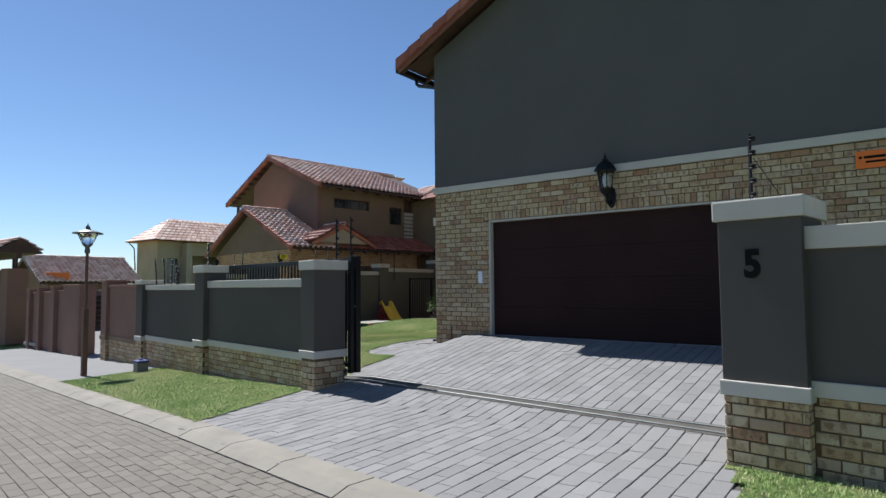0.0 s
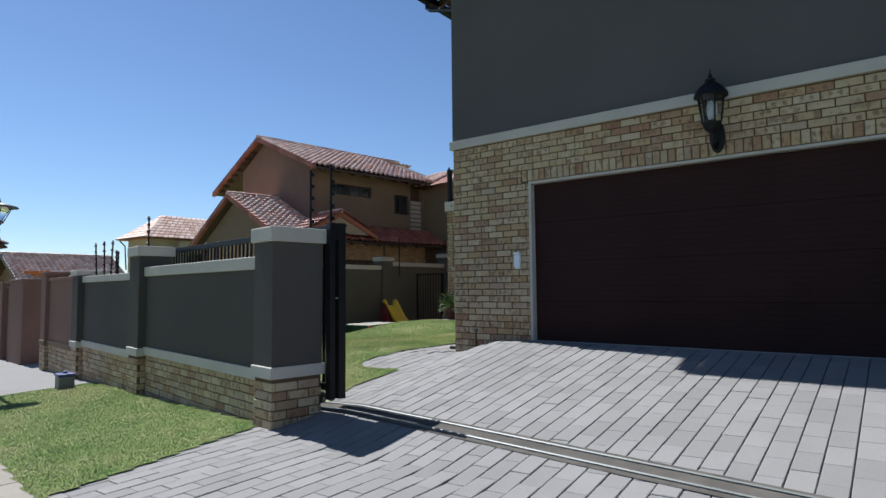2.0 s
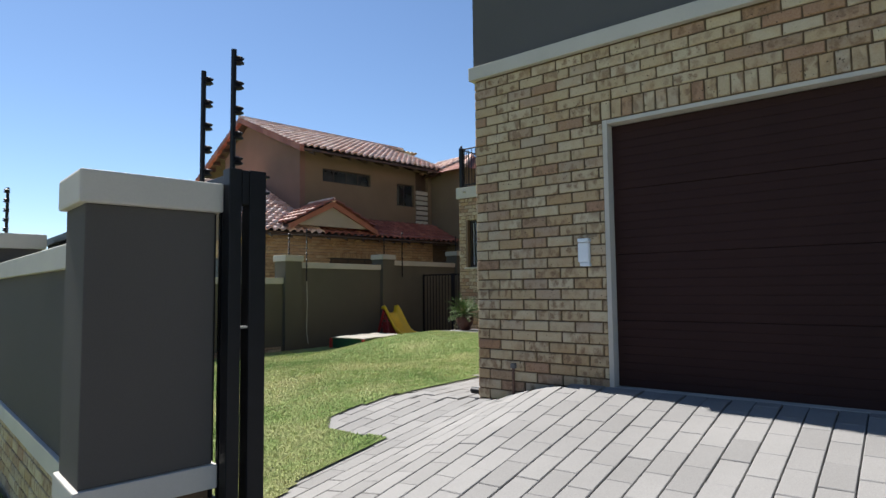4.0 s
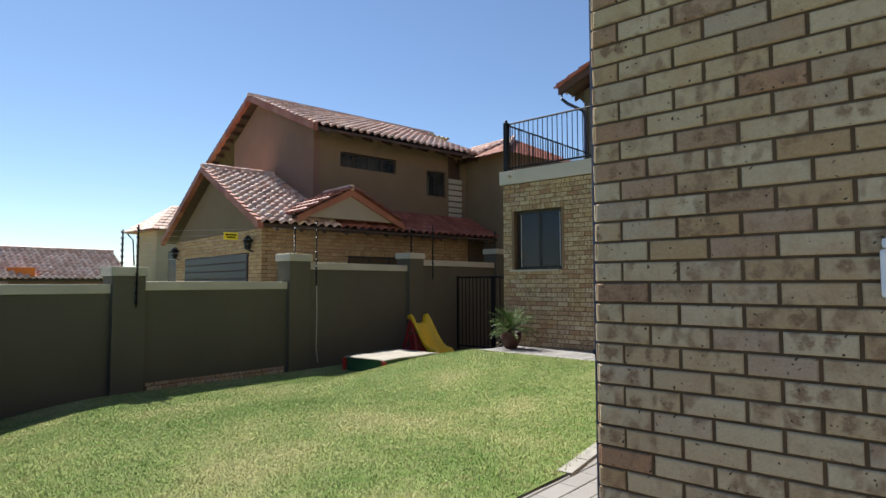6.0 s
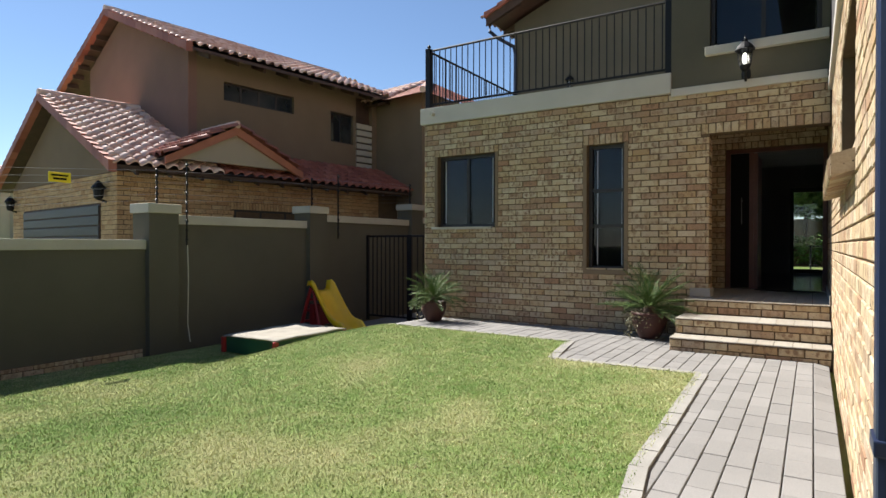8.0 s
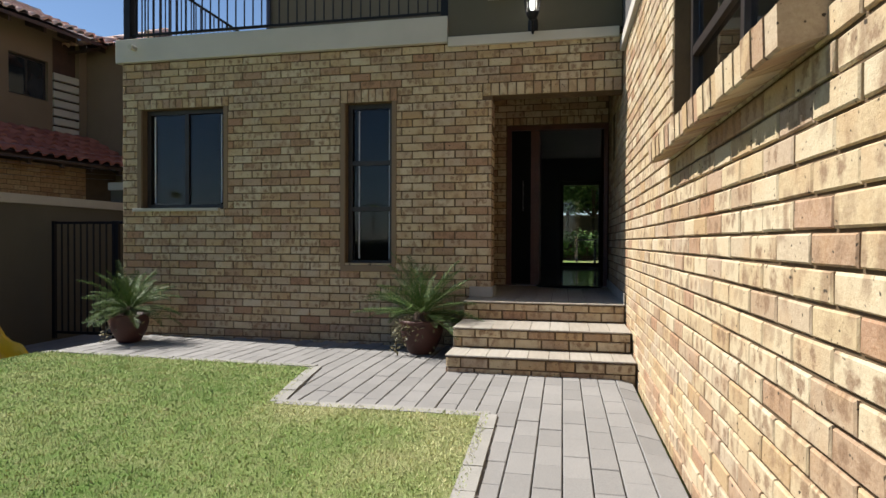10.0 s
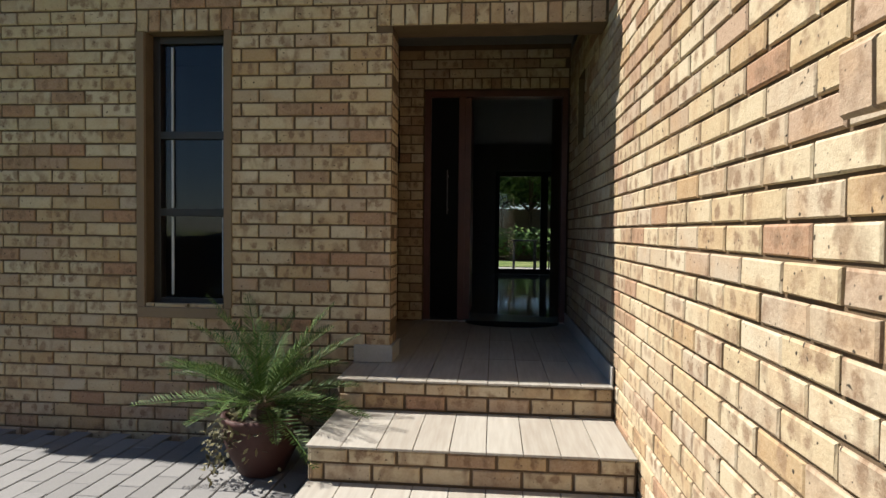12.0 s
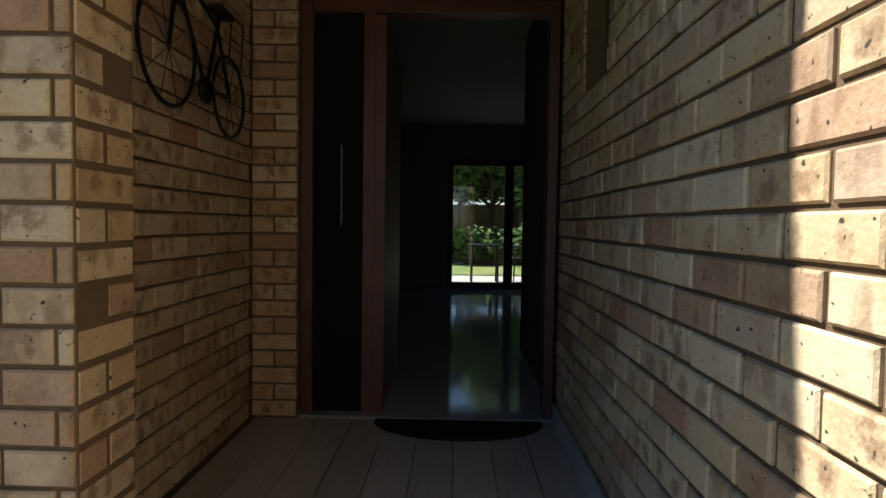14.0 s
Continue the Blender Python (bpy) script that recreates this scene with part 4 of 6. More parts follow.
# pale strips along the sashes, painting the sky's reflection on the casement edges
SASH_GLINT = plain("pale_sash_reflection", (0.42, 0.42, 0.45), 0.6, 0.1, 4, bump_s=0.05)
for u in (0.10, 0.545, 0.98):
    part("sash_reflection", box(W1[0] + u - 0.008, W1[0] + u + 0.008, YH + 0.100, YH + 0.114, W1[2] + 0.07, W1[3] - 0.07, 0.003), SASH_GLINT, window_1)
for u in (0.125, 0.475):
    for za, zb in ((0.07, 0.59), (0.65, 1.10), (1.16, 1.71)):
        part("sash_reflection", box(W2[0] + u - 0.007, W2[0] + u + 0.007, YH + 0.100, YH + 0.114, W2[2] + za, W2[2] + zb, 0.003), SASH_GLINT, window_2)


def brick_sill():
    """Bricks on edge below the side window, sloping outwards."""
    n = 23
    w = (WS[1] - WS[0] + 0.14) / n
    z = WS[2]
    for k in range(n):
        y = WS[0] - 0.07 + k * w + 0.005
        d = 0.004 * ((k * 7) % 3 - 1)
        prof = [(0.08, z - 0.002), (-0.108 - d, z - 0.052), (-0.115 - d, z - 0.06), (-0.112 - d, z - 0.158), (-0.104 - d, z - 0.165), (0.08, z - 0.115)]
        bm = prism(prof, (XS, y, 0), WX, -WY, w - 0.005)
        uv = bm.loops.layers.uv.new("uv")
        for f in bm.faces:
            for lp in f.loops:
                lp[uv].uv = (lp.vert.co.x + lp.vert.co.y, lp.vert.co.z)
        part("brick", bm, BRICK, window_3)
    part("sill_bed", prism([(0.07, z - 0.008), (-0.1, z - 0.06), (-0.098, z - 0.155), (0.07, z - 0.11)], (XS, WS[0] - 0.055, 0), WX, -WY, WS[1] - WS[0] + 0.11), MORTAR, window_3)


brick_sill()


def garage_door():
    d = tagged(new("door_garage"), "closed dark brown sectional double garage door in a white frame", "garage door", kind="structure")
    x0, x1, z0, z1 = DOOR_G
    y = YG + 0.10
    n = 4
    h = (z1 - 0.04 - 0.645) / n
    for k in range(n):
        bm = box(x0 + 0.02, x1 - 0.02, y, y + 0.04, 0.645 + k * h + 0.001, 0.645 + (k + 1) * h - 0.001, 0.003)
        for j in range(8):
            z = 0.645 + k * h + (j + 0.5) * h / 8
            box(x0 + 0.06, x1 - 0.06, y - 0.003, y + 0.01, z - h / 18, z + h / 18, 0.002, bm)
        part("door_panel", bm, DOORBROWN, d)
    part("door_frame", box(x0 - 0.006, x0 + 0.032, YG + 0.004, YG + 0.14, 0.58, z1 - 0.002, 0.005), WHITE, d)
    part("door_frame", box(x1 - 0.032, x1 + 0.006, YG + 0.004, YG + 0.14, 0.58, z1 - 0.002, 0.005), WHITE, d)
    part("door_head", box(x0 + 0.034, x1 - 0.034, YG + 0.004, YG + 0.14, z1 - 0.035, z1 - 0.003, 0.005), WHITE, d)
    part("door_sill", box(x0 - 0.02, x1 + 0.02, YG + 0.0, YG + 0.3, 0.4, 0.648), CONCRETE, d)


garage_door()


def entrance_door():
    d = tagged(new("door_entrance"), "open red-brown timber entrance door with a dark glazed side panel", "door", kind="structure")
    x0, x1, z0, z1 = -8.18, XS - 0.012, 0.957, 3.10
    y = YP + 0.05
    for a in ((x0, x0 + 0.06, z0, z1), (x1 - 0.05, x1, z0, z1), (-7.86, -7.80, z0, z1 - 0.06)):
        part("door_frame", box(a[0], a[1], y, y + 0.12, a[2], a[3], 0.004), TIMBER, d)
    part("door_head", box(x0 + 0.06, x1 - 0.05, y + 0.002, y + 0.118, z1 - 0.06, z1, 0.004), TIMBER, d)
    side = part("side_panel", box(x0 + 0.06, -7.86, y + 0.03, y + 0.075, z0 + 0.02, z1 - 0.06, 0.003), INK, d)
    bm = rod((-7.96, y - 0.05, 1.95), (-7.96, y - 0.05, 2.36), 0.006, 10)
    for z in (2.0, 2.31):
        rod((-7.96, y - 0.05, z), (-7.96, y + 0.032, z), 0.008, 8, None, bm)
    part("pull_handle", bm, DULLSTEEL, side, "long brushed steel pull handle")
    leaf = part("door_leaf", box(-7.80, -7.755, y + 0.03, y + 0.95, z0 + 0.012, z1 - 0.07, 0.004), TIMBER, d)
    part("door_edge", box(-7.815, -7.745, y + 0.012, y + 0.03, z0 + 0.012, z1 - 0.07, 0.003), TIMBER, leaf)
    back = tagged(new("door_back"), "black framed glazed back door to the garden", "door", kind="structure")
    bx0, bx1, bz0, bz1 = BD
    for a, b in ((bx0, bx0 + 0.08), ((bx0 + bx1) / 2 - 0.07, (bx0 + bx1) / 2 + 0.07), (bx1 - 0.08, bx1)):
        part("door_frame", box(a, b, 22.44, 22.52, bz0, bz1, 0.004), BLACK, back)
    part("door_head", box(bx0 + 0.08, bx1 - 0.08, 22.445, 22.515, bz1 - 0.1, bz1, 0.004), BLACK, back)
    part("door_rail", box(bx0 + 0.08, bx1 - 0.08, 22.445, 22.515, bz0, bz0 + 0.1, 0.004), BLACK, back)
    for a, b in ((bx0 + 0.08, (bx0 + bx1) / 2 - 0.07), ((bx0 + bx1) / 2 + 0.07, bx1 - 0.08)):
        g = part("pane", box(a, b, 22.475, 22.481, bz0 + 0.1, bz1 - 0.1), CLEAR, back)
        g.visible_shadow = False


entrance_door()


# ---- boundary walls ----
def run_matrix(x, b=0.0):
    """Frame of the street front at x: u along the wall, v inwards."""
    m = Matrix((FU, -FN, UP)).transposed().to_4x4()
    m.translation = front(x, b)
    return m


def pillar(name, m, w, d, z0, zband, ztop, cap_h, mats, label, brick=True, over=0.02):
    """Plastered pillar: brick foot, band, plaster shaft and cap, in the frame m."""
    body, capm, bandm = mats
    ob = tagged(new(name), label, "pillar", kind="structure")
    if zband:
        zb0 = zband - 0.11
        core = box(0.012, w - 0.012, 0.012, d - 0.012, z0 - 0.3, zb0 + 0.02)
        core.transform(m)
        part("brick_foot", core, MORTAR, ob)
        if brick:
            u, v = m.to_3x3() @ Vector((1, 0, 0)), m.to_3x3() @ Vector((0, 1, 0))
            o = m.translation
            lay = brick_layout(0.0, w, z0 - 0.1, zb0, [], [], 0.05)
            jobs.append((ob, o + v * 0.012, u, -v, lay, (-9, 9, -2, 4)))
            lay2 = brick_layout(0.0, d, z0 - 0.1, zb0, [], [], 0.16)
            jobs.append((ob, o + u * (w - 0.012), v, u, lay2, (-9, 9, -2, 4)))
            jobs.append((ob, o + u * 0.012 + v * d, -v, -u, lay2, None))
        bnd = box(-over, w + over, -over, d + over, zb0, zband, 0.008)
        bnd.transform(m)
        part("band", bnd, bandm, ob)
    sh = box(0.0, w, 0.0, d, zband or z0 - 0.3, ztop - cap_h, 0.006)
    sh.transform(m)
    part("shaft", sh, body, ob)
    cp = box(-over - 0.01, w + over + 0.01, -over - 0.01, d + over + 0.01, ztop - cap_h, ztop, 0.012)
    cp.transform(m)
    part("cap", cp, capm, ob)
    return ob


def panel(name, m, w, t, z0, zband, ztop, cap_h, mats, label, brick=True):
    body, capm, bandm = mats
    ob = tagged(new(name), label, "boundary wall", kind="structure")
    if zband:
        core = box(0, w, 0.012, t, z0 - 0.4, zband - 0.10)
        core.transform(m)
        part("brick_foot", core, MORTAR, ob)
        if brick:
            u, v = m.to_3x3() @ Vector((1, 0, 0)), m.to_3x3() @ Vector((0, 1, 0))
            jobs.append((ob, m.translation + v * 0.012, u, -v, brick_layout(0.004, w - 0.004, z0 - 0.15, zband - 0.11, [], [], 0.03), None))
        bnd = box(0.002, w - 0.002, -0.025, t, zband - 0.11, zband, 0.006)
        bnd.transform(m)
        part("band", bnd, bandm, ob)
    sh = box(0, w, 0.0, t, (zband or z0 - 0.3), ztop - cap_h)
    sh.transform(m)
    part("wall_face", sh, body, ob)
    cp = box(0.002, w - 0.002, -0.035, t + 0.035, ztop - cap_h, ztop, 0.008)
    cp.transform(m)
    part("coping", cp, capm, ob)
    return ob


GSET = (GREY_W, WHITE, WHITE)
pillar("wall_pillar_gate", run_matrix(-6.81), 0.36, 0.54, 0.05, 0.61, 1.92, 0.14, GSET, "charcoal plaster gate pillar with white cap and brick foot")
panel("wall_street", run_matrix(-10.27, 0.10), 3.46 / 0.9894 - 0.02, 0.24, 0.0, 0.55, 1.66, 0.13, GSET, "charcoal plaster street wall with white coping and brick foot")
pillar("wall_pillar_street", run_matrix(-10.70), 0.43, 0.45, -0.12, 0.53, 1.96, 0.14, GSET, "charcoal plaster street pillar with white cap and brick foot")
panel("wall_street_end", run_matrix(-13.70, 0.10), 3.0 / 0.9894 + 0.0, 0.24, -0.2, 0.45, 1.60, 0.11, GSET, "charcoal plaster street wall with white coping and brick foot")
pillar("wall_pillar_end", run_matrix(-14.12), 0.42, 0.45, -0.26, 0.42, 1.72, 0.10, (GREY_W, WHITE, WHITE), "charcoal plaster pillar at the end of the street wall")
pillar("wall_pillar_number", run_matrix(-0.90), 0.56, 0.56, 0.15, 0.82, 2.15, 0.15, GSET, "charcoal plaster gate pillar with white cap and house number")
panel("wall_street_right", run_matrix(-0.35, 0.10), 5.5, 0.24, 0.15, 0.86, 1.93, 0.16, GSET, "charcoal plaster street wall with white coping and brick foot")

GM = Matrix(((0, -1, 0, XB), (1, 0, 0, 0), (0, 0, 1, 0), (0, 0, 0, 1)))   # u along y, v away from the garden


def garden_frame(y, b=0.0):
    m = GM.copy()
    m.translation = Vector((XB - b, y, 0))
    return m


OSET = (OLIVE, CREAM, CREAM)
gw = [(5.25, 8.03, 1.66), (8.5, 11.1, 1.70), (11.57, 14.3, 2.08), (14.77, 17.65, 2.22), (18.1, 24.0, 2.3)]
for a, b, z in gw:
    panel("wall_garden", garden_frame(a, 0.10), b - a, 0.22, -0.3, None, z, 0.14, OSET, "olive-grey plaster garden wall with cream coping")
for y, z in ((8.03, 1.92), (11.1, 2.23), (14.3, 2.37), (17.65, 2.60)):
    pillar("wall_pillar_garden", garden_frame(y), 0.47, 0.42, -0.3, None, z, 0.14, OSET, "olive-grey plaster garden pillar with cream cap")
# exposed brick footing along the foot of the garden wall
foot = tagged(part("wall_garden_footing", box(XB - 0.2, XB - 0.085, 8.55, 11.05, -0.2, 0.13), MORTAR), "stained brick footing below the garden wall", "footing", kind="structure")
jobs.append((foot, (XB - 0.085, 0, 0), -WY, WX, brick_layout(-11.05, -8.55, -0.1, 0.13, []), None))

# ---- fixed things outside ----
def balcony_railing():
    r = thing("balcony_railing", (XH, YH, 3.92), "black steel balcony railing with upright bars", "railing")
    x1, y1, top = -8.66 - XH, 18.0 - YH, 1.0

    def side(p, q, n):
        p, q = Vector(p), Vector(q)
        d = (q - p).normalized()
        for z in (0.07, top - 0.02):
            part("rail", rod(p + UP * z, q + UP * z, 0.019, 8), BLACK, r)
        for k in range(1, n):
            c = p + (q - p) * (k / n)
            part("bar", rod(c + UP * 0.07, c + UP * (top - 0.02), 0.0085, 6), BLACK, r)
    side((0.06, 0.05, 0), (x1, 0.05, 0), 36)
    side((0.06, 0.05, 0), (0.06, y1, 0), 32)
    for p in ((0.06, 0.05), (x1 - 0.02, 0.05)):
        bm = box(p[0] - 0.045, p[0] + 0.045, p[1] - 0.045, p[1] + 0.045, -0.02, top + 0.02, 0.006)
        post = part("post", bm, BLACK, r)
        part("finial", lathe([(0.012, top + 0.02), (0.03, top + 0.045), (0.032, top + 0.06), (0.012, top + 0.085)], 12, m=Matrix.Translation((p[0], p[1], 0))), BLACK, post, smooth=True)
    part("spout", rod((0.22, -0.14, -0.12), (0.22, 0.0, -0.12), 0.03, 12), CREAM, r)
    return r


balcony_railing()


def garden_gate():
    g = thing("garden_gate", (XB + 0.06, 15.95, ground_z(-14.5, 15.0)), "closed black steel garden gate with upright bars", "gate")
    w, h = XH - XB - 0.1, 1.80
    for x in (0.0, 1.06, 1.12, w):
        part("post", box(x - 0.025, x + 0.025, -0.025, 0.025, 0.0, h, 0.004), BLACK, g)
    for a, b in ((0.025, 1.035), (1.145, w - 0.025)):
        for z in (0.1, h - 0.03):
            part("rail", box(a, b, -0.015, 0.015, z - 0.02, z + 0.02, 0.003), BLACK, g)
        n = 9
        for k in range(1, n):
            x = a + (b - a) * k / n
            part("bar", rod((x, 0, 0.1), (x, 0, h - 0.03), 0.014, 6), BLACK, g)
    return g


garden_gate()


def fence_pole_bm(h, n, lean=(0.0, 0.0)):
    top = Vector((lean[0], lean[1], h))
    pole = rod((0, 0, 0), top, 0.014, 6)
    ins = []
    for k in range(n):
        c = top * ((k + 0.6) / n)
        ins.append(lathe([(0.016, -0.02), (0.03, -0.012), (0.016, 0.0), (0.03, 0.012), (0.016, 0.02)], 8, m=Matrix.Translation(c + Vector((0.02, -0.012, 0)))))
    return pole, ins


def fence_pole(loc, h, n, lean=(0, 0)):
    t = thing("fence_pole", loc, "black electric fence pole with round insulators on a wall", "fence pole", "electric fence poles")
    pole, ins = fence_pole_bm(h, n, lean)
    part("pole", pole, BLACK, t)
    for b in ins:
        part("insulator", b, BLACK, t)
    return t


for y, zb, zt in ((8.36, 1.30, 2.57), (11.68, 1.62, 2.89), (15.05, 1.75, 3.04)):
    fence_pole((XB + 0.03, y, zb), zt - zb, 9)
for y, zb, zt in ((8.22, 1.93, 2.5), (11.34, 2.24, 2.77), (14.55, 2.38, 2.94), (17.85, 2.6, 3.1)):
    fence_pole((XB - 0.2, y, zb), zt - zb, 6)
for x, b, zb, h, lean in ((-10.55, 0.2, 1.96, 0.46, (0, 0)), (-13.0, 0.25, 1.6, 0.62, (-0.16, 0.05)), (-13.5, 0.25, 1.6, 0.62, (-0.2, 0.05)), (-12.6, 0.25, 1.6, 0.6, (0, 0.02)), (-12.3, 0.25, 1.6, 0.42, (0, 0)), (-12.2, 0.25, 1.6, 0.4, (0.0, 0))):
    p = front(x, b)
    fence_pole((p.x, p.y, zb), h, 5, lean)
p5 = front(-0.74, 0.28)
pole5 = fence_pole((p5.x, p5.y, 2.15), 0.55, 5)
part("stay_wire", rod((0.02, 0, 0.36), (0.22, 0.02, 0.0), 0.003, 5), BLACK, pole5)


def fence_wires():
    w = thing("fence_wires", (XB - 0.2, 8.2, 2.0), "thin electric fence wires above the garden wall", "wire")
    pts = [(8.22, 1.93, 2.5), (11.34, 2.24, 2.77), (14.55, 2.38, 2.94), (17.85, 2.6, 3.1)]
    for (ya, za, zb), (yc, zc, zd) in zip(pts, pts[1:]):
        for k in range(6):
            f = (k + 0.6) / 6
            part("wire", rod((0.02, ya - 8.2, za + (zb - za) * f - 2.0), (0.02, yc - 8.2, zc + (zd - zc) * f - 2.0), 0.0018, 4), STEEL, w)


fence_wires()


def sign(name, loc, w, h, rz, mat, label, bars):
    s = thing(name, loc, label, "sign", rz=rz)
    part("plate", box(-w / 2, w / 2, -0.004, 0.004, -h / 2, h / 2, 0.003), mat, s)
    for (a, b, z0, z1) in bars:
        part("lettering", box(a * w, b * w, -0.0065, -0.0045, z0 * h, z1 * h), INK, s)
    return s


sign("warning_sign", (XB - 0.17, 9.99, 2.5), 0.27, 0.13, 90, SIGNYEL, "small yellow warning sign on the fence wires", [(-0.38, 0.38, 0.1, 0.28), (-0.3, 0.3, -0.25, -0.05)])
sign("warning_sign", (0.02, YG - 0.012, 3.06), 0.34, 0.22, 0, ORANGE, "orange warning sign on the brick wall", [(-0.4, -0.3, 0.05, 0.2), (-0.25, 0.4, 0.05, 0.2), (-0.2, 0.4, -0.2, -0.08)])
sign("warning_sign", (-41.7, 13.0, 2.3), 1.25, 0.5, 62, ORANGE, "orange sign at the far tiled house", [])


def sliding_gate():
    o = front(-6.81, 0.62) + FU * 0.45
    g = thing("sliding_gate", (o.x, o.y, 0.25), "open black steel sliding gate parked behind the street wall", "sliding gate", rz=math.degrees(math.atan(FK)))
    h, length = 1.74, 4.6
    part("end_post", box(-0.08, 0.0, -0.05, 0.012, 0.0, h, 0.005), BLACK, g)
    part("end_post", box(-0.09, 0.0, 0.05, 0.135, 0.0, h, 0.005), BLACK, g)
    part("end_cap", box(-0.085, -0.003, 0.014, 0.048, h - 0.17, h - 0.004, 0.004), BLACK, g)
    part("end_tie", box(-0.05, -0.01, 0.010, 0.052, 0.98, 0.99, 0.002), STEEL, g)
    for z in (h - 0.03, h - 0.11):
        part("catch", box(-0.03, 0.006, 0.13, 0.15, z, z + 0.012, 0.002), BLACK, g)
    for z in (0.12, h - 0.06):
        part("rail", box(-length, -0.082, -0.045, 0.005, z - 0.035, z + 0.035, 0.004), BLACK, g)
    n = 42
    for k in range(n):
        x = -length + (length - 0.1) * (k + 0.5) / n
        part("bar", box(x - 0.011, x + 0.011, -0.032, -0.01, 0.15, h - 0.09), BLACK, g)
    for x in (-0.04, -0.42):
        pole, ins = fence_pole_bm(0.62, 5)
        m = Matrix.Translation((x, -0.02, h - 0.03))
        pole.transform(m)
        pl = part("pole", pole, BLACK, g)
        for b in ins:
            b.transform(Matrix.Translation((-0.02, 0.034, 0)) @ m)
            part("insulator", b, BLACK, pl)
    for x in (-0.2, -3.8):
        part("wheel", rod((x, -0.04, 0.0), (x, 0.0, 0.0), 0.06, 14), STEEL, g)
    return g


sliding_gate()


def gate_track():
    t = tagged(new("gate_track"), "pair of steel gate rails set across the driveway", "gate track", kind="structure")
    for off in (0.64, 0.78):
        bm = bmesh.new()
        xs = [-10.5 + 0.4 * k for k in range(25)]
        for xa, xb in zip(xs, xs[1:]):
            a, b = front(xa, off), front(xb, off)
            a.z, b.z = ground_z(a.x, a.y) + 0.012, ground_z(b.x, b.y) + 0.012
            rod(a, b, 0.013, 6, None, bm)
        part("rail", bm, LAMPGREY, t)
    verts, faces = [], []
    xs = [-6.9 + 0.2 * k for k in range(31)]
    for x in xs:
        for off in (0.58, 0.84):
            p = front(x, off)
            verts.append((p.x, p.y, ground_z(p.x, p.y) + 0.011))
    faces = [(2 * k, 2 * k + 2, 2 * k + 3, 2 * k + 1) for k in range(len(xs) - 1)]
    ob = new("track_bed", mesh_from("track_bed", verts, faces, JOINT))
    ob.parent = t


gate_track()


def lantern(loc, s, glow, label):
    """Wall lantern: back plate, scroll arm, glazed cage, domed roof and finial; it hangs on a wall facing -y."""
    t = thing("wall_lantern", loc, label, "wall lantern", "wall lanterns")
    part("back_plate", lathe([(0.045 * s, 0), (0.055 * s, 0.008 * s), (0.03 * s, 0.02 * s)], 14, m=Matrix.Translation((0, 0, -0.16 * s)) @ Matrix.Diagonal((1, 1, 2.2, 1)) @ Matrix.Rotation(math.pi / 2, 4, "X")), BLACK, t)
    arm = [(0, -0.01, -0.2 * s), (0, -0.06 * s, -0.25 * s), (0, -0.13 * s, -0.22 * s), (0, -0.16 * s, -0.12 * s)]
    part("arm", tube(arm, 0.016 * s, 8), BLACK, t)
    c = Matrix.Translation((0, -0.16 * s, 0))
    part("cage_base", lathe([(0.02 * s, -0.16 * s), (0.05 * s, -0.13 * s), (0.062 * s, -0.1 * s), (0.066 * s, -0.085 * s)], 12, m=c), BLACK, t)
    glass_ob = part("glass", lathe([(0.06 * s, -0.085 * s), (0.085 * s, 0.11 * s)], 6, m=c), LENS, t)
    glass_ob.visible_shadow = False
    for k in range(6):
        a = math.pi / 3 * k
        part("cage_bar", rod((0.063 * s * math.cos(a), 0.063 * s * math.sin(a) - 0.16 * s, -0.085 * s), (0.09 * s * math.cos(a), 0.09 * s * math.sin(a) - 0.16 * s, 0.115 * s), 0.006 * s, 6), BLACK, t)
    roof = part("roof", lathe([(0.118 * s, 0.105 * s), (0.112 * s, 0.125 * s), (0.085 * s, 0.165 * s), (0.05 * s, 0.2 * s), (0.03 * s, 0.215 * s), (0.036 * s, 0.23 * s), (0.012 * s, 0.24 * s)], 12, m=c), BLACK, t)
    part("finial", lathe([(0.008 * s, 0.235 * s), (0.018 * s, 0.255 * s), (0.006 * s, 0.275 * s), (0.003 * s, 0.31 * s)], 8, m=c), BLACK, roof)
    part("bulb", lathe([(0.018 * s, -0.06 * s), (0.028 * s, -0.02 * s), (0.026 * s, 0.04 * s), (0.008 * s, 0.07 * s)], 10, m=c), glow, t, smooth=True)
    return t


def glow_material(name, strength):
    m, nt, nodes, links, p = material(name)
    p.inputs["Base Color"].default_value = (0.9, 0.88, 0.82, 1)
    p.inputs["Emission Color"].default_value = (1, 0.96, 0.88, 1)
    p.inputs["Emission Strength"].default_value = strength
    return m


lantern((-3.32, YG - 0.002, 3.14), 1.45, PLASTIC_W, "large black wall lantern above the garage door")
lantern((-7.75, YH - 0.014, 3.92), 0.98, glow_material("lit_bulb", 1.6), "black wall lantern with a lit white bulb")
lantern((-11.3, 17.998, 4.95), 0.8, PLASTIC_W, "small black wall lantern on the balcony wall")


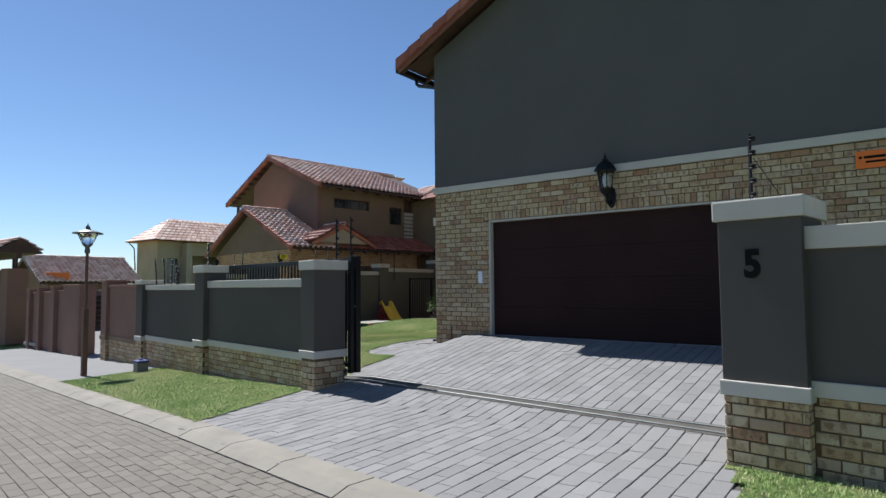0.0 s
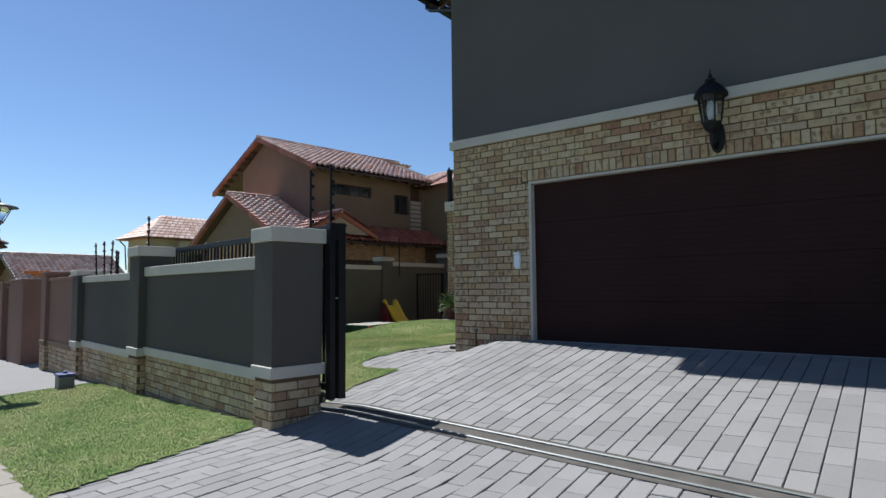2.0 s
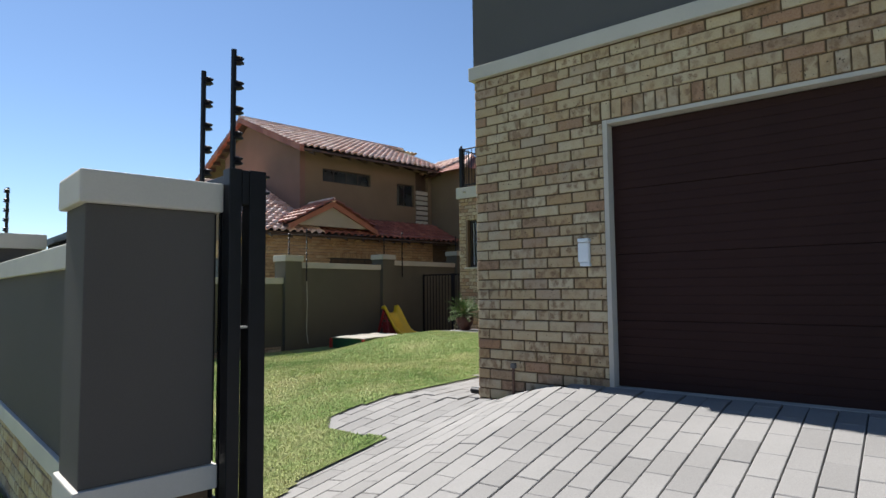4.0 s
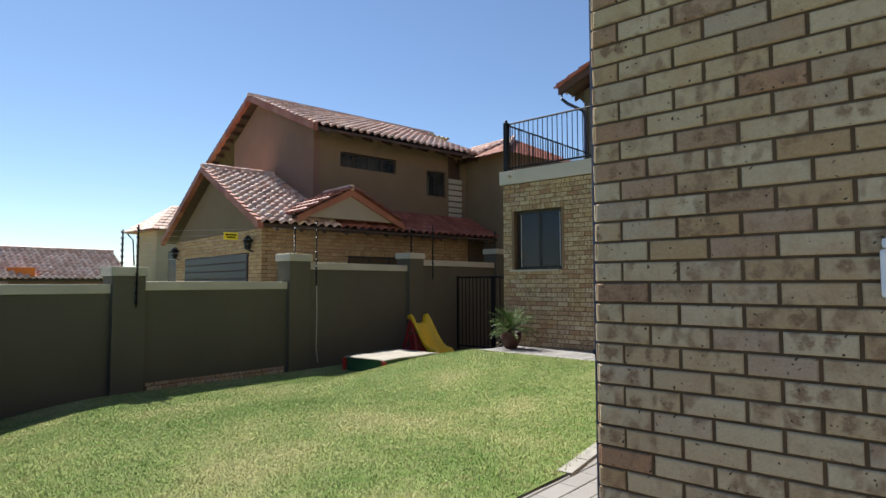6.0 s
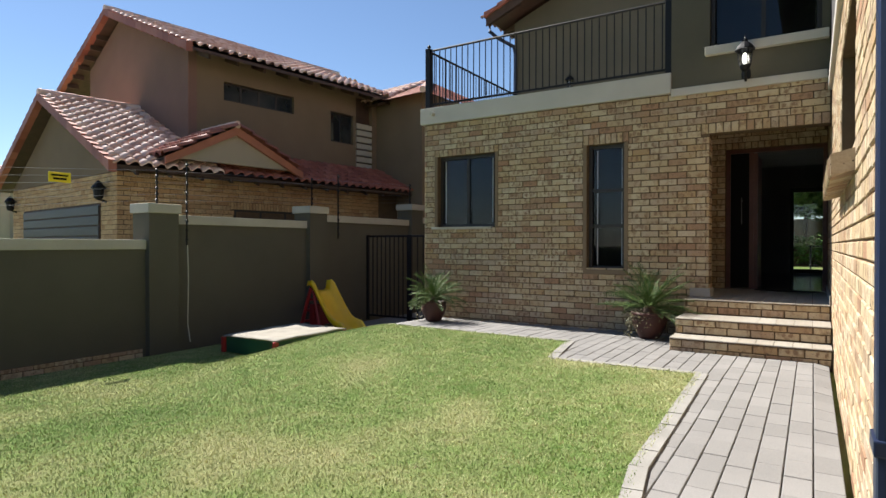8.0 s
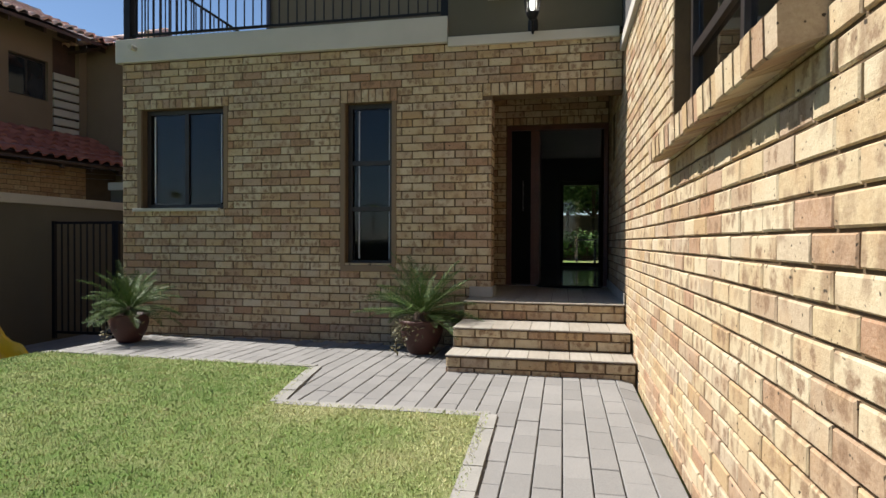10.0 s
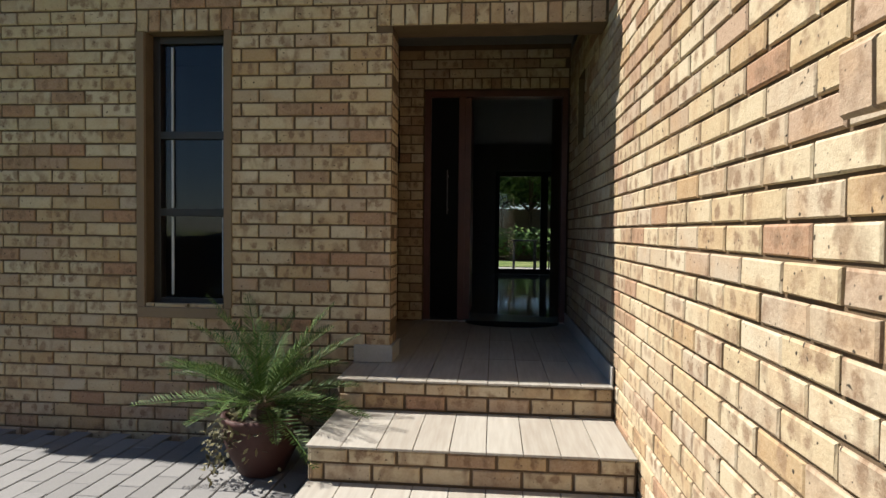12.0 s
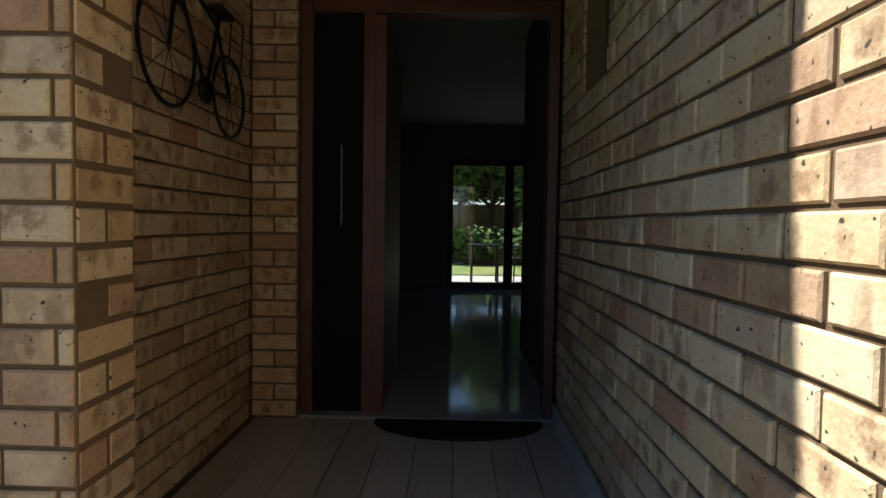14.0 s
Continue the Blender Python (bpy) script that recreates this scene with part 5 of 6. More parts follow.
def house_number():
    cu = bpy.data.curves.new("number", "FONT")
    cu.body, cu.size, cu.extrude, cu.align_x = "5", 0.275, 0.006, "CENTER"
    cu.offset = 0.011
    tmp = new("number", cu)
    bpy.context.view_layer.update()
    me = bpy.data.meshes.new_from_object(tmp.evaluated_get(bpy.context.evaluated_depsgraph_get()))
    bpy.data.objects.remove(tmp)
    me.materials.clear()
    me.materials.append(INK)
    ob = new("house_number", me)
    m = Matrix((FU, UP, FN)).transposed().to_4x4()
    m.translation = front(-0.665, -0.006) + UP * 1.585
    ob.matrix_world = m @ Matrix.Diagonal((0.85, 1, 1, 1))
    tagged(ob, "black metal house number five on the pillar", "house number")


house_number()


def intercom():
    t = thing("alarm_box", (-5.80, YG - 0.004, 1.60), "white plastic sensor box on the brick wall", "sensor")
    part("body", box(-0.046, 0.046, -0.045, 0.0, 0.0, 0.155, 0.012), PLASTIC_W, t)
    part("hood", box(-0.038, 0.05, -0.065, 0.0, 0.157, 0.188, 0.01), PLASTIC_W, t)
    part("foot", box(-0.03, 0.05, -0.045, 0.0, -0.03, -0.001, 0.006), PLASTIC_W, t)


intercom()


def stub_pipe():
    t = thing("water_pipe", (-6.47, YG - 0.03, 0.42), "short rusty water pipe on the brick wall", "pipe")
    part("pipe", rod((0, 0, 0.0), (0, 0, 0.34), 0.012, 8), RUST, t)
    part("clip", box(-0.02, 0.02, -0.015, 0.02, 0.31, 0.35, 0.004), GREY_P, t)
    s = thing("drain_stub", (XS - 0.06, YG + 0.05, 0.46), "short black drain pipe end at the wall corner", "pipe")
    part("pipe", rod((-0.05, 0, 0.03), (0.06, 0, 0.03), 0.03, 12), BLACK, s)


stub_pipe()


def gutters():
    pipe_m = plain("blue_grey_downpipe", (0.012, 0.02, 0.05), 0.4, 0.1, 5, bump_s=0.05)
    t = thing("downpipe", (XS - 0.072, 7.27, 0.42), "dark blue-grey steel downpipe on the house corner", "downpipe")
    part("pipe", box(-0.03, 0.03, -0.032, 0.032, 0.0, 5.0, 0.01), pipe_m, t)
    for z in (0.9, 2.6, 4.3):
        part("bracket", box(-0.034, 0.062, -0.036, 0.036, z, z + 0.025, 0.003), pipe_m, t)
    part("swan_neck", tube([(0, 0, 4.98), (0, 0, 5.04), (-0.03, 0, 5.08), (-0.5, 0, 5.22), (-0.56, 0, 5.27), (-0.56, 0, 5.42)], 0.036, 8), pipe_m, t)
    g = thing("gutter", (-7.50, 6.7, 5.87), "dark steel roof gutter along the eaves", "gutter")
    part("channel", box(-0.06, 0.06, 0, 7.6, -0.09, 0.02, 0.015), BLACK, g)
    b = thing("downpipe", (XH + 0.05, 17.93, 3.93), "dark steel downpipe with a bent neck by the balcony", "downpipe")
    part("pipe", rod((0, 0, 0), (0, 0, 1.9), 0.04, 10), pipe_m, b)
    part("swan_neck", tube([(0, 0, 1.88), (-0.02, -0.05, 2.02), (-0.3, -0.3, 2.2), (-0.42, -0.4, 2.32), (-0.42, -0.4, 2.45)], 0.04, 8), pipe_m, b)


gutters()


def play_slide():
    t = thing("play_slide", (-14.58, 14.04, ground_z(-13.9, 13.9) - 0.01), "yellow plastic toddler slide with a red ladder frame", "slide", rz=-10)
    # chute: u across, running down along +x
    prof = [(-0.25, 0.13), (-0.245, 0.19), (-0.222, 0.21), (-0.19, 0.20), (-0.165, 0.05), (-0.12, 0.0), (0.12, 0.0), (0.165, 0.05), (0.19, 0.20), (0.222, 0.21), (0.245, 0.19), (0.25, 0.13)]
    path = [(-0.1, 0.74), (0.0, 0.73), (0.07, 0.68), (0.24, 0.47), (0.41, 0.27), (0.54, 0.14), (0.68, 0.07), (0.85, 0.045), (1.02, 0.03)]
    bm = bmesh.new()
    top = [[bm.verts.new((x, u, z + h * (0.6 if k == 0 else 0.35 if k == len(path) - 1 else 1))) for u, h in prof] for k, (x, z) in enumerate(path)]
    low = [[bm.verts.new((x, u * 0.96, z + h * (0.3 if k == len(path) - 1 else 1) - 0.03)) for u, h in prof] for k, (x, z) in enumerate(path)]
    n = len(prof)
    for a, b in zip(range(len(path) - 1), range(1, len(path))):
        for k in range(n - 1):
            bm.faces.new((top[a][k], top[a][k + 1], top[b][k + 1], top[b][k]))
            bm.faces.new((low[a][k + 1], low[a][k], low[b][k], low[b][k + 1]))
        for k in (0, n - 1):
            bm.faces.new((top[a][k], top[b][k], low[b][k], low[a][k]))
    for a in (0, len(path) - 1):
        for k in range(n - 1):
            bm.faces.new((top[a][k], top[a][k + 1], low[a][k + 1], low[a][k]))
    part("chute", bm, YELLOW_P, t, smooth=True)
    for s in (-1, 1):
        part("side_frame", tube([(-0.32, 0.24 * s, 0.0), (-0.12, 0.22 * s, 0.55), (-0.02, 0.21 * s, 0.8)], 0.035, 8), RED_P, t)
        part("leg", tube([(0.28, 0.22 * s, 0.0), (0.1, 0.2 * s, 0.5), (0.02, 0.19 * s, 0.74)], 0.03, 8), RED_P, t)
    for k in range(3):
        z = 0.18 + 0.2 * k
        x = -0.32 + z * 0.36
        part("step", box(x - 0.06, x + 0.06, -0.21, 0.21, z - 0.02, z + 0.02, 0.01), RED_P, t)
    part("panel", box(-0.1, 0.02, -0.2, 0.2, 0.12, 0.5, 0.02), RED_P, t)


play_slide()


def sandbox():
    t = thing("sandpit", (-13.57, 12.28, ground_z(-13.5, 12.3) + 0.005), "low dark green wooden sandpit with a pale lid and red corners", "sandpit", rz=2)
    w, d, h = 1.0, 1.40, 0.22
    for a in ((-w / 2, w / 2, -d / 2, -d / 2 + 0.05), (-w / 2, w / 2, d / 2 - 0.05, d / 2), (-w / 2, -w / 2 + 0.05, -d / 2 + 0.05, d / 2 - 0.05), (w / 2 - 0.05, w / 2, -d / 2 + 0.05, d / 2 - 0.05)):
        part("side_board", box(*a, 0.0, h, 0.006), GREEN_P, t)
    for sx in (-1, 1):
        for sy in (-1, 1):
            part("corner_post", box(sx * w / 2 - 0.035, sx * w / 2 + 0.02, sy * d / 2 - 0.05, sy * d / 2 + 0.02, 0.0, h - 0.004, 0.01), RED_P, t)
    bm = bmesh.new()
    bmesh.ops.create_grid(bm, x_segments=24, y_segments=24, size=0.5)
    for v in bm.verts:
        e = max(abs(v.co.x), abs(v.co.y))
        z = 0.014 * noise.noise(Vector((v.co.x * 5, v.co.y * 5, 1))) - (0.012 if e > 0.47 else 0)
        v.co = Vector((v.co.x * (w + 0.03), v.co.y * (d + 0.03), h + 0.03 + z))
    bmesh.ops.solidify(bm, geom=bm.faces[:], thickness=0.018)
    part("lid", bm, TARP, t, smooth=True)


sandbox()


def frond(length, lift, bend, n, rng):
    """One cycad frond along +x: a midrib that leaves at the angle lift and bows over by bend, with stiff pairs of narrow leaflets in a V."""
    verts, faces = [], []
    pts = [Vector((0, 0, 0))]
    sway = rng.uniform(-0.25, 0.25)
    for k in range(n):
        a = lift - bend * (k / n) ** 1.4
        pts.append(pts[-1] + Vector((math.cos(a), sway * k / n, math.sin(a))) * (length / n))
    for k in range(n):
        a, b = pts[k], pts[k + 1]
        i = len(verts)
        w = 0.006 * (1 - k / n) + 0.0015
        verts += [a + Vector((0, -w, 0)), a + Vector((0, w, 0)), b + Vector((0, w, 0)), b + Vector((0, -w, 0)), a + Vector((0, 0, -w)), b + Vector((0, 0, -w))]
        faces += [(i, i + 1, i + 2, i + 3), (i, i + 3, i + 5, i + 4), (i + 1, i + 4, i + 5, i + 2)]
        f = k / n
        if f < 0.12:
            continue
        ll = 0.115 * min(1.0, 0.35 + (f - 0.12) * 3.2) * (1 - 0.75 * max(0.0, f - 0.55) / 0.45)
        d = (b - a).normalized()
        up = Vector((-d.z, 0, d.x))
        for s in (-1, 1):
            lf = ll * rng.uniform(0.85, 1.12)
            out = (d * rng.uniform(0.55, 0.8) + Vector((0, s * 0.75, 0)) + up * rng.uniform(0.25, 0.5)).normalized()
            tip = a + out * lf
            i = len(verts)
            mid = a + out * lf * 0.45 + up * 0.004
            verts += [a, mid - d * 0.0042, tip, mid + d * 0.0042]
            faces.append((i, i + 1, i + 2, i + 3))
    return verts, faces


def potted_cycad(loc, seed, s, label, weeds):
    t = thing("potted_cycad", loc, label, "potted plant", "potted cycads beside the front path")
    k = 0.80
    part("pot", lathe([(r * k, z * k) for r, z in ((0.13, 0.0), (0.16, 0.02), (0.24, 0.18), (0.27, 0.30), (0.255, 0.36), (0.275, 0.385), (0.275, 0.42), (0.245, 0.42), (0.235, 0.36))], 28), POT, t, smooth=True)
    part("soil", lathe([(0.2 * k, 0.345 * k), (0.235 * k, 0.375 * k), (0.05 * k, 0.385 * k)], 20), SOIL, t)
    part("trunk", lathe([(0.06, 0.29), (0.085, 0.33), (0.075, 0.39), (0.04, 0.42)], 12), BARK, t)
    rng = random.Random(seed)
    for q in range(54):
        lift = rng.uniform(0.95, 1.4) if q % 5 == 0 else rng.uniform(-0.15, 0.85)
        v, f = frond(s * rng.uniform(0.48, 0.72), lift, rng.uniform(0.15, 0.9), 40, rng)
        m = Matrix.Translation((0, 0, 0.38)) @ Matrix.Rotation(q * 2.399 + rng.uniform(-0.3, 0.3), 4, "Z") @ Matrix.Rotation(rng.uniform(-0.15, 0.15), 4, "X")
        ob = new("frond", mesh_from("frond", [m @ c for c in v], f, CYCAD))
        ob.parent = t
    # dry leaves and trailing weeds over the rim
    verts, faces = [], []
    for q in range(weeds):
        a = rng.uniform(2.2, 4.4) if q % 3 else rng.uniform(0, 6.28)
        r = rng.uniform(0.14, 0.31)
        z = 0.36 - (r - 0.14) * rng.uniform(0.2, 2.4)
        c = Vector((r * math.cos(a), r * math.sin(a), max(0.03, z)))
        d = Vector((rng.uniform(-1, 1), rng.uniform(-1, 1), rng.uniform(-1, 0.6))).normalized() * rng.uniform(0.03, 0.06)
        e = d.cross(Vector((rng.uniform(-1, 1), rng.uniform(-1, 1), 1))).normalized() * 0.009
        i = len(verts)
        verts += [c, c + d * 0.5 + e, c + d, c + d * 0.5 - e]
        faces.append((i, i + 1, i + 2, i + 3))
    ob = new("weed", mesh_from("weed", verts, faces, DRYWEED))
    ob.parent = t
    tagged(ob, "dry trailing weed over the rim", kind="stuff")
    return t


DRYWEED = leaf_material("dry_weed", (0.05, 0.05, 0.025), (0.24, 0.21, 0.11))
pot_a = potted_cycad((-12.05, 13.88, ground_z(-12.05, 13.88) + 0.010), 3, 0.95, "spiky cycad in a round terracotta pot beside the house", 120)
pot_a.scale = (0.92, 0.92, 0.92)
potted_cycad((-8.80, 13.95, ground_z(-8.80, 13.95) + 0.010), 8, 0.98, "bushy cycad with dry weeds in a terracotta pot", 520)


def street_lamp():
    t = thing("street_lamp", (-13.2, 3.37, street_z(-13.2) - 0.0), "brown street lamp post with a flared glass lantern on the verge", "street lamp")
    part("base", box(-0.048, 0.048, -0.048, 0.048, -0.05, 1.35, 0.01), RUST, t)
    part("pole", rod((0, 0, 1.35), (0, 0, 2.62), 0.03, 12), RUST, t)
    part("collar", lathe([(0.04, 2.5), (0.055, 2.55), (0.04, 2.62), (0.075, 2.66)], 14), LAMPGREY, t)
    gl = part("glass", lathe([(0.075, 2.66), (0.10, 2.75), (0.19, 2.92)], 16), LENS, t, smooth=True)
    gl.visible_shadow = False
    part("hat", lathe([(0.29, 2.915), (0.28, 2.935), (0.15, 2.975), (0.07, 3.0), (0.04, 3.04), (0.045, 3.06), (0.015, 3.09), (0.01, 3.13)], 18), LAMPGREY, t, smooth=True)
    for k in range(4):
        a = math.pi / 2 * k
        part("stay", rod((0.08 * math.cos(a), 0.08 * math.sin(a), 2.66), (0.2 * math.cos(a), 0.2 * math.sin(a), 2.92), 0.007, 6), LAMPGREY, t)


street_lamp()


def meter_box():
    t = thing("utility_box", (-12.35, 4.12, ground_z(-12.35, 4.12) + 0.005), "small grey utility box with a blue lid on the grass", "utility box", rz=-8)
    part("body", box(-0.13, 0.13, -0.11, 0.11, 0.0, 0.20, 0.015), GREY_P, t)
    part("lid", box(-0.142, 0.142, -0.122, 0.122, 0.202, 0.245, 0.015), BLUE_P, t)
    part("handle", box(-0.05, 0.05, -0.03, 0.03, 0.247, 0.28, 0.01), BLUE_P, t)


meter_box()


def wall_bicycle():
    """Flat wrought-iron bicycle hung on the porch wall."""
    t = thing("bicycle_ornament", (XP + 0.05, 15.55, 2.32), "black wrought-iron bicycle ornament on the porch wall", "wall ornament")

    def ring(cy, cz, r):
        return [(0.0, cy + r * math.cos(a), cz + r * math.sin(a)) for a in [2 * math.pi * k / 28 for k in range(29)]]
    for cy, cz, r in ((-0.28, 0.24, 0.20), (0.26, 0.18, 0.17)):
        w = part("wheel", tube(ring(cy, cz, r), 0.008, 6), BLACK, t)
        for k in range(10):
            a = 2 * math.pi * k / 10
            part("spoke", rod((0, cy, cz), (0, cy + r * math.cos(a), cz + r * math.sin(a)), 0.002, 4), BLACK, w)
    lines = [[(0, -0.28, 0.24), (0, -0.22, 0.5), (0, -0.18, 0.66)], [(0, -0.22, 0.5), (0, 0.02, 0.16)], [(0, 0.02, 0.16), (0, 0.16, 0.5)], [(0, -0.2, 0.54), (0, 0.14, 0.44)], [(0, 0.02, 0.16), (0, 0.26, 0.18)], [(0, 0.14, 0.42), (0, 0.26, 0.18)]]
    for l in lines:
        part("frame_tube", tube(l, 0.009, 6), BLACK, t)
    part("saddle", box(-0.03, 0.03, 0.1, 0.26, 0.5, 0.53, 0.012), BLACK, t)
    part("handlebar", tube([(0.06, -0.1, 0.7), (0.04, -0.2, 0.68), (-0.02, -0.2, 0.68)], 0.008, 6), BLACK, t)
    for y0 in (0.26, 0.40):
        part("basket_bar", rod((0, y0, 0.34), (0, y0 + 0.03, 0.54), 0.004, 5), BLACK, t)
    for z in (0.34, 0.44, 0.54):
        part("basket_hoop", rod((0, 0.26, z), (0, 0.42, z), 0.004, 5), BLACK, t)
    part("crank", lathe([(0.05, -0.01), (0.055, 0.0), (0.05, 0.01)], 16, m=Matrix.Translation((0, 0.02, 0.16)) @ Matrix.Rotation(math.pi / 2, 4, "Y")), BLACK, t)


wall_bicycle()


def cable():
    t = thing("wall_cable", (XB + 0.02, 11.7, 0.12), "thin white cable down the garden pillar", "cable")
    part("cable", tube([(0, 0, 1.5), (0.005, 0.01, 1.0), (0.0, 0.0, 0.3), (0.02, 0.03, 0.02)], 0.009, 6), CREAM, t)


cable()


def doormat():
    t = thing("doormat", (-7.35, YP - 0.02, 0.958), "dark half-round rubber doormat at the entrance", "doormat")
    bm = bmesh.new()
    r = 0.42
    pts = [(r * math.cos(a), -0.26 * math.sin(a)) for a in [math.pi * k / 20 for k in range(21)]]
    f = [bm.verts.new((x, y, 0.012)) for x, y in pts]
    g = [bm.verts.new((x * 1.02, y * 1.02, 0.0)) for x, y in pts]
    bm.faces.new(f)
    for k in range(20):
        bm.faces.new((f[k], f[k + 1], g[k + 1], g[k]))
    part("mat", bm, INK, t)


doormat()


# ---- back garden seen through the house ----
structure("terrace_back", box(-14, 2, 22.62, 25.2, 0.3, 0.93), CONCRETE, "pale concrete back terrace", "terrace")
structure("lawn_back", box(-16, 4, 25.2, 36, 0.3, 0.95), GRASS_SOIL, "bright back lawn", "lawn")
structure("wall_back", box(-16, 4, 31.8, 32.0, 0.9, 2.6), TAN, "tan garden wall behind the hedge")


def leaf_cloud(centres, n, size, rng, verts, faces):
    for c, r in centres:
        for _ in range(n):
            d = Vector((rng.gauss(0, 1), rng.gauss(0, 1), rng.gauss(0, 1))).normalized()
            p = Vector(c) + d * r * rng.uniform(0.55, 1.08)
            u = Vector((rng.uniform(-1, 1), rng.uniform(-1, 1), rng.uniform(-0.6, 0.6))).normalized()
            v = u.cross(d)
            if v.length < 0.05:
                continue
            v = v.normalized() * size * rng.uniform(0.3, 0.55)
            u = u * size * rng.uniform(0.6, 1.2)
            i = len(verts)
            verts += [p - u, p + v, p + u, p - v]
            faces.append((i, i + 1, i + 2, i + 3))


def tree(loc, h, spread, seed, label, mat, leaf=0.12, n=750):
    rng = random.Random(seed)
    t = thing("tree", loc, label, "tree", "garden trees")
    bm = rod((0, 0, -0.1), (0.05, 0.02, h * 0.45), 0.09, 8, 0.06)
    centres = []
    for k in range(9):
        a, e = rng.uniform(0, 6.28), rng.uniform(0.1, 1.0)
        tip = Vector((spread * math.cos(a) * rng.uniform(0.35, 0.9), spread * math.sin(a) * rng.uniform(0.35, 0.9), h * (0.5 + 0.45 * e)))
        rod((0.04, 0.02, h * 0.4), tip, 0.04, 6, 0.012, bm)
        centres.append((tip, spread * rng.uniform(0.28, 0.45)))
    part("trunk", bm, BARK, t)
    verts, faces = [], []
    leaf_cloud(centres, n, leaf, rng, verts, faces)
    ob = new("crown", mesh_from("crown", verts, faces, mat))
    ob.parent = t
    return t


for x, y, h, sp, sd in ((-8.2, 29.4, 3.4, 1.5, 1), (-6.4, 30.0, 3.7, 1.6, 2), (-4.9, 29.2, 3.3, 1.4, 3), (-10.2, 30.2, 3.6, 1.6, 4), (-7.3, 30.9, 4.2, 1.8, 5), (-5.6, 31.0, 4.4, 1.8, 6), (-8.9, 30.9, 4.0, 1.7, 7)):
    tree((x, y, 0.95), h, sp, sd, "leafy green garden tree behind the house", FOLIAGE)


def hedge():
    t = thing("hedge", (-7, 28.4, 0.95), "clipped green hedge across the back lawn", "hedge")
    rng = random.Random(9)
    verts, faces = [], []
    cen = [((x * 0.4 - 5, rng.uniform(-0.1, 0.1), 0.5 + rng.uniform(-0.06, 0.06)), 0.52) for x in range(26)]
    leaf_cloud(cen, 420, 0.08, rng, verts, faces)
    ob = new("foliage", mesh_from("foliage", verts, faces, FOLIAGE))
    ob.parent = t
    part("stems", box(-5, 5, -0.2, 0.2, 0.0, 0.6), BARK, t)


hedge()

def patio_chair(loc, rz):
    c = thing("patio_chair", loc, "dark steel patio chair on the back terrace", "chair", rz=rz)
    for x in (-0.19, 0.19):
        part("leg", rod((x, -0.2, 0.0), (x, -0.18, 0.44), 0.014, 8), BLACK, c)
        part("leg", tube([(x, 0.23, 0.0), (x, 0.19, 0.44), (x, 0.25, 0.94)], 0.014, 8), BLACK, c)
        part("armrest", tube([(x, -0.19, 0.44), (x, -0.2, 0.62), (x, 0.0, 0.66), (x, 0.21, 0.64)], 0.013, 8), BLACK, c)
    part("seat", box(-0.21, 0.21, -0.22, 0.2, 0.43, 0.46, 0.012), BLACK, c)
    back = part("backrest", tube([(-0.19, 0.25, 0.93), (0.0, 0.27, 0.96), (0.19, 0.25, 0.93)], 0.014, 8), BLACK, c)
    for k in range(5):
        x = -0.13 + 0.065 * k
        part("slat", rod((x, 0.195, 0.46), (x, 0.258, 0.945), 0.009, 6), BLACK, back)
    return c


def patio_table(loc):
    t = thing("patio_table", loc, "small dark steel patio table on the back terrace", "table")
    part("tabletop", box(-0.28, 0.28, -0.28, 0.28, 0.66, 0.69, 0.01), BLACK, t)
    for x in (-0.23, 0.23):
        for y in (-0.23, 0.23):
            part("leg", rod((x, y, 0.0), (x, y, 0.66), 0.018, 8), BLACK, t)


patio_chair((-6.22, 23.85, 0.93), -70)
patio_table((-6.85, 23.85, 0.93))

# ---- the neighbours' houses ----
def wpart(name, bm, mat, parent, label="", smooth=False):
    """A part built in world places under a thing that stands elsewhere."""
    ob = part(name, bm, mat, parent, label, smooth)
    root = parent
    while root.parent:
        root = root.parent
    if parent == root:
        ob.matrix_parent_inverse = root.matrix_basis.inverted()
    return ob


def wlink(ob, parent):
    ob.parent = parent
    ob.matrix_parent_inverse = parent.matrix_basis.inverted()
    return ob


def small_window(t, p, udir, ndir, w, h, n, frame_mat=FRAME, sill=None):
    m = Matrix((Vector(udir), -Vector(ndir), UP)).transposed().to_4x4()
    m.translation = Vector(p)
    fr = 0.05
    win = wpart("window", slab(Vector(p) + Vector(ndir) * 0.03, udir, ndir, 0, w, 0, h, [(fr, w - fr, fr, h - fr)], 0.06), frame_mat, t)
    for k in range(1, n):
        bar = box(w * k / n - fr / 2, w * k / n + fr / 2, -0.028, 0.028, fr, h - fr)
        bar.transform(m)
        part("mullion", bar, frame_mat, win)
    for k in range(n):
        g = box(w * k / n + fr / 2, w * (k + 1) / n - fr / 2, -0.004, 0.004, fr, h - fr)
        g.transform(m)
        part("pane", g, DARKGLASS, win)
    if sill:
        s = box(-0.08, w + 0.08, -0.10, 0.0, -0.09, 0.0, 0.01)
        s.transform(m)
        part("sill", s, sill, win)
    return win


def dark_glass():
    m, nt, nodes, links, p = material("dark_reflecting_glass")
    links.new(ramp(nt, noise_tex(nt, coords(nt), 1.2, 3), [(0.35, (0.01, 0.012, 0.015)), (0.7, (0.05, 0.055, 0.06))]), p.inputs["Base Color"])
    p.inputs["Roughness"].default_value = 0.06
    p.inputs["Specular IOR Level"].default_value = 0.8
    return m


DARKGLASS = dark_glass()
BRICK_N = brick_material("neighbour_brick", [(0.0, (0.48, 0.25, 0.10)), (0.3, (0.60, 0.36, 0.16)), (0.6, (0.66, 0.44, 0.21)), (0.85, (0.52, 0.30, 0.13)), (1.0, (0.68, 0.48, 0.25))], True, 0.5)


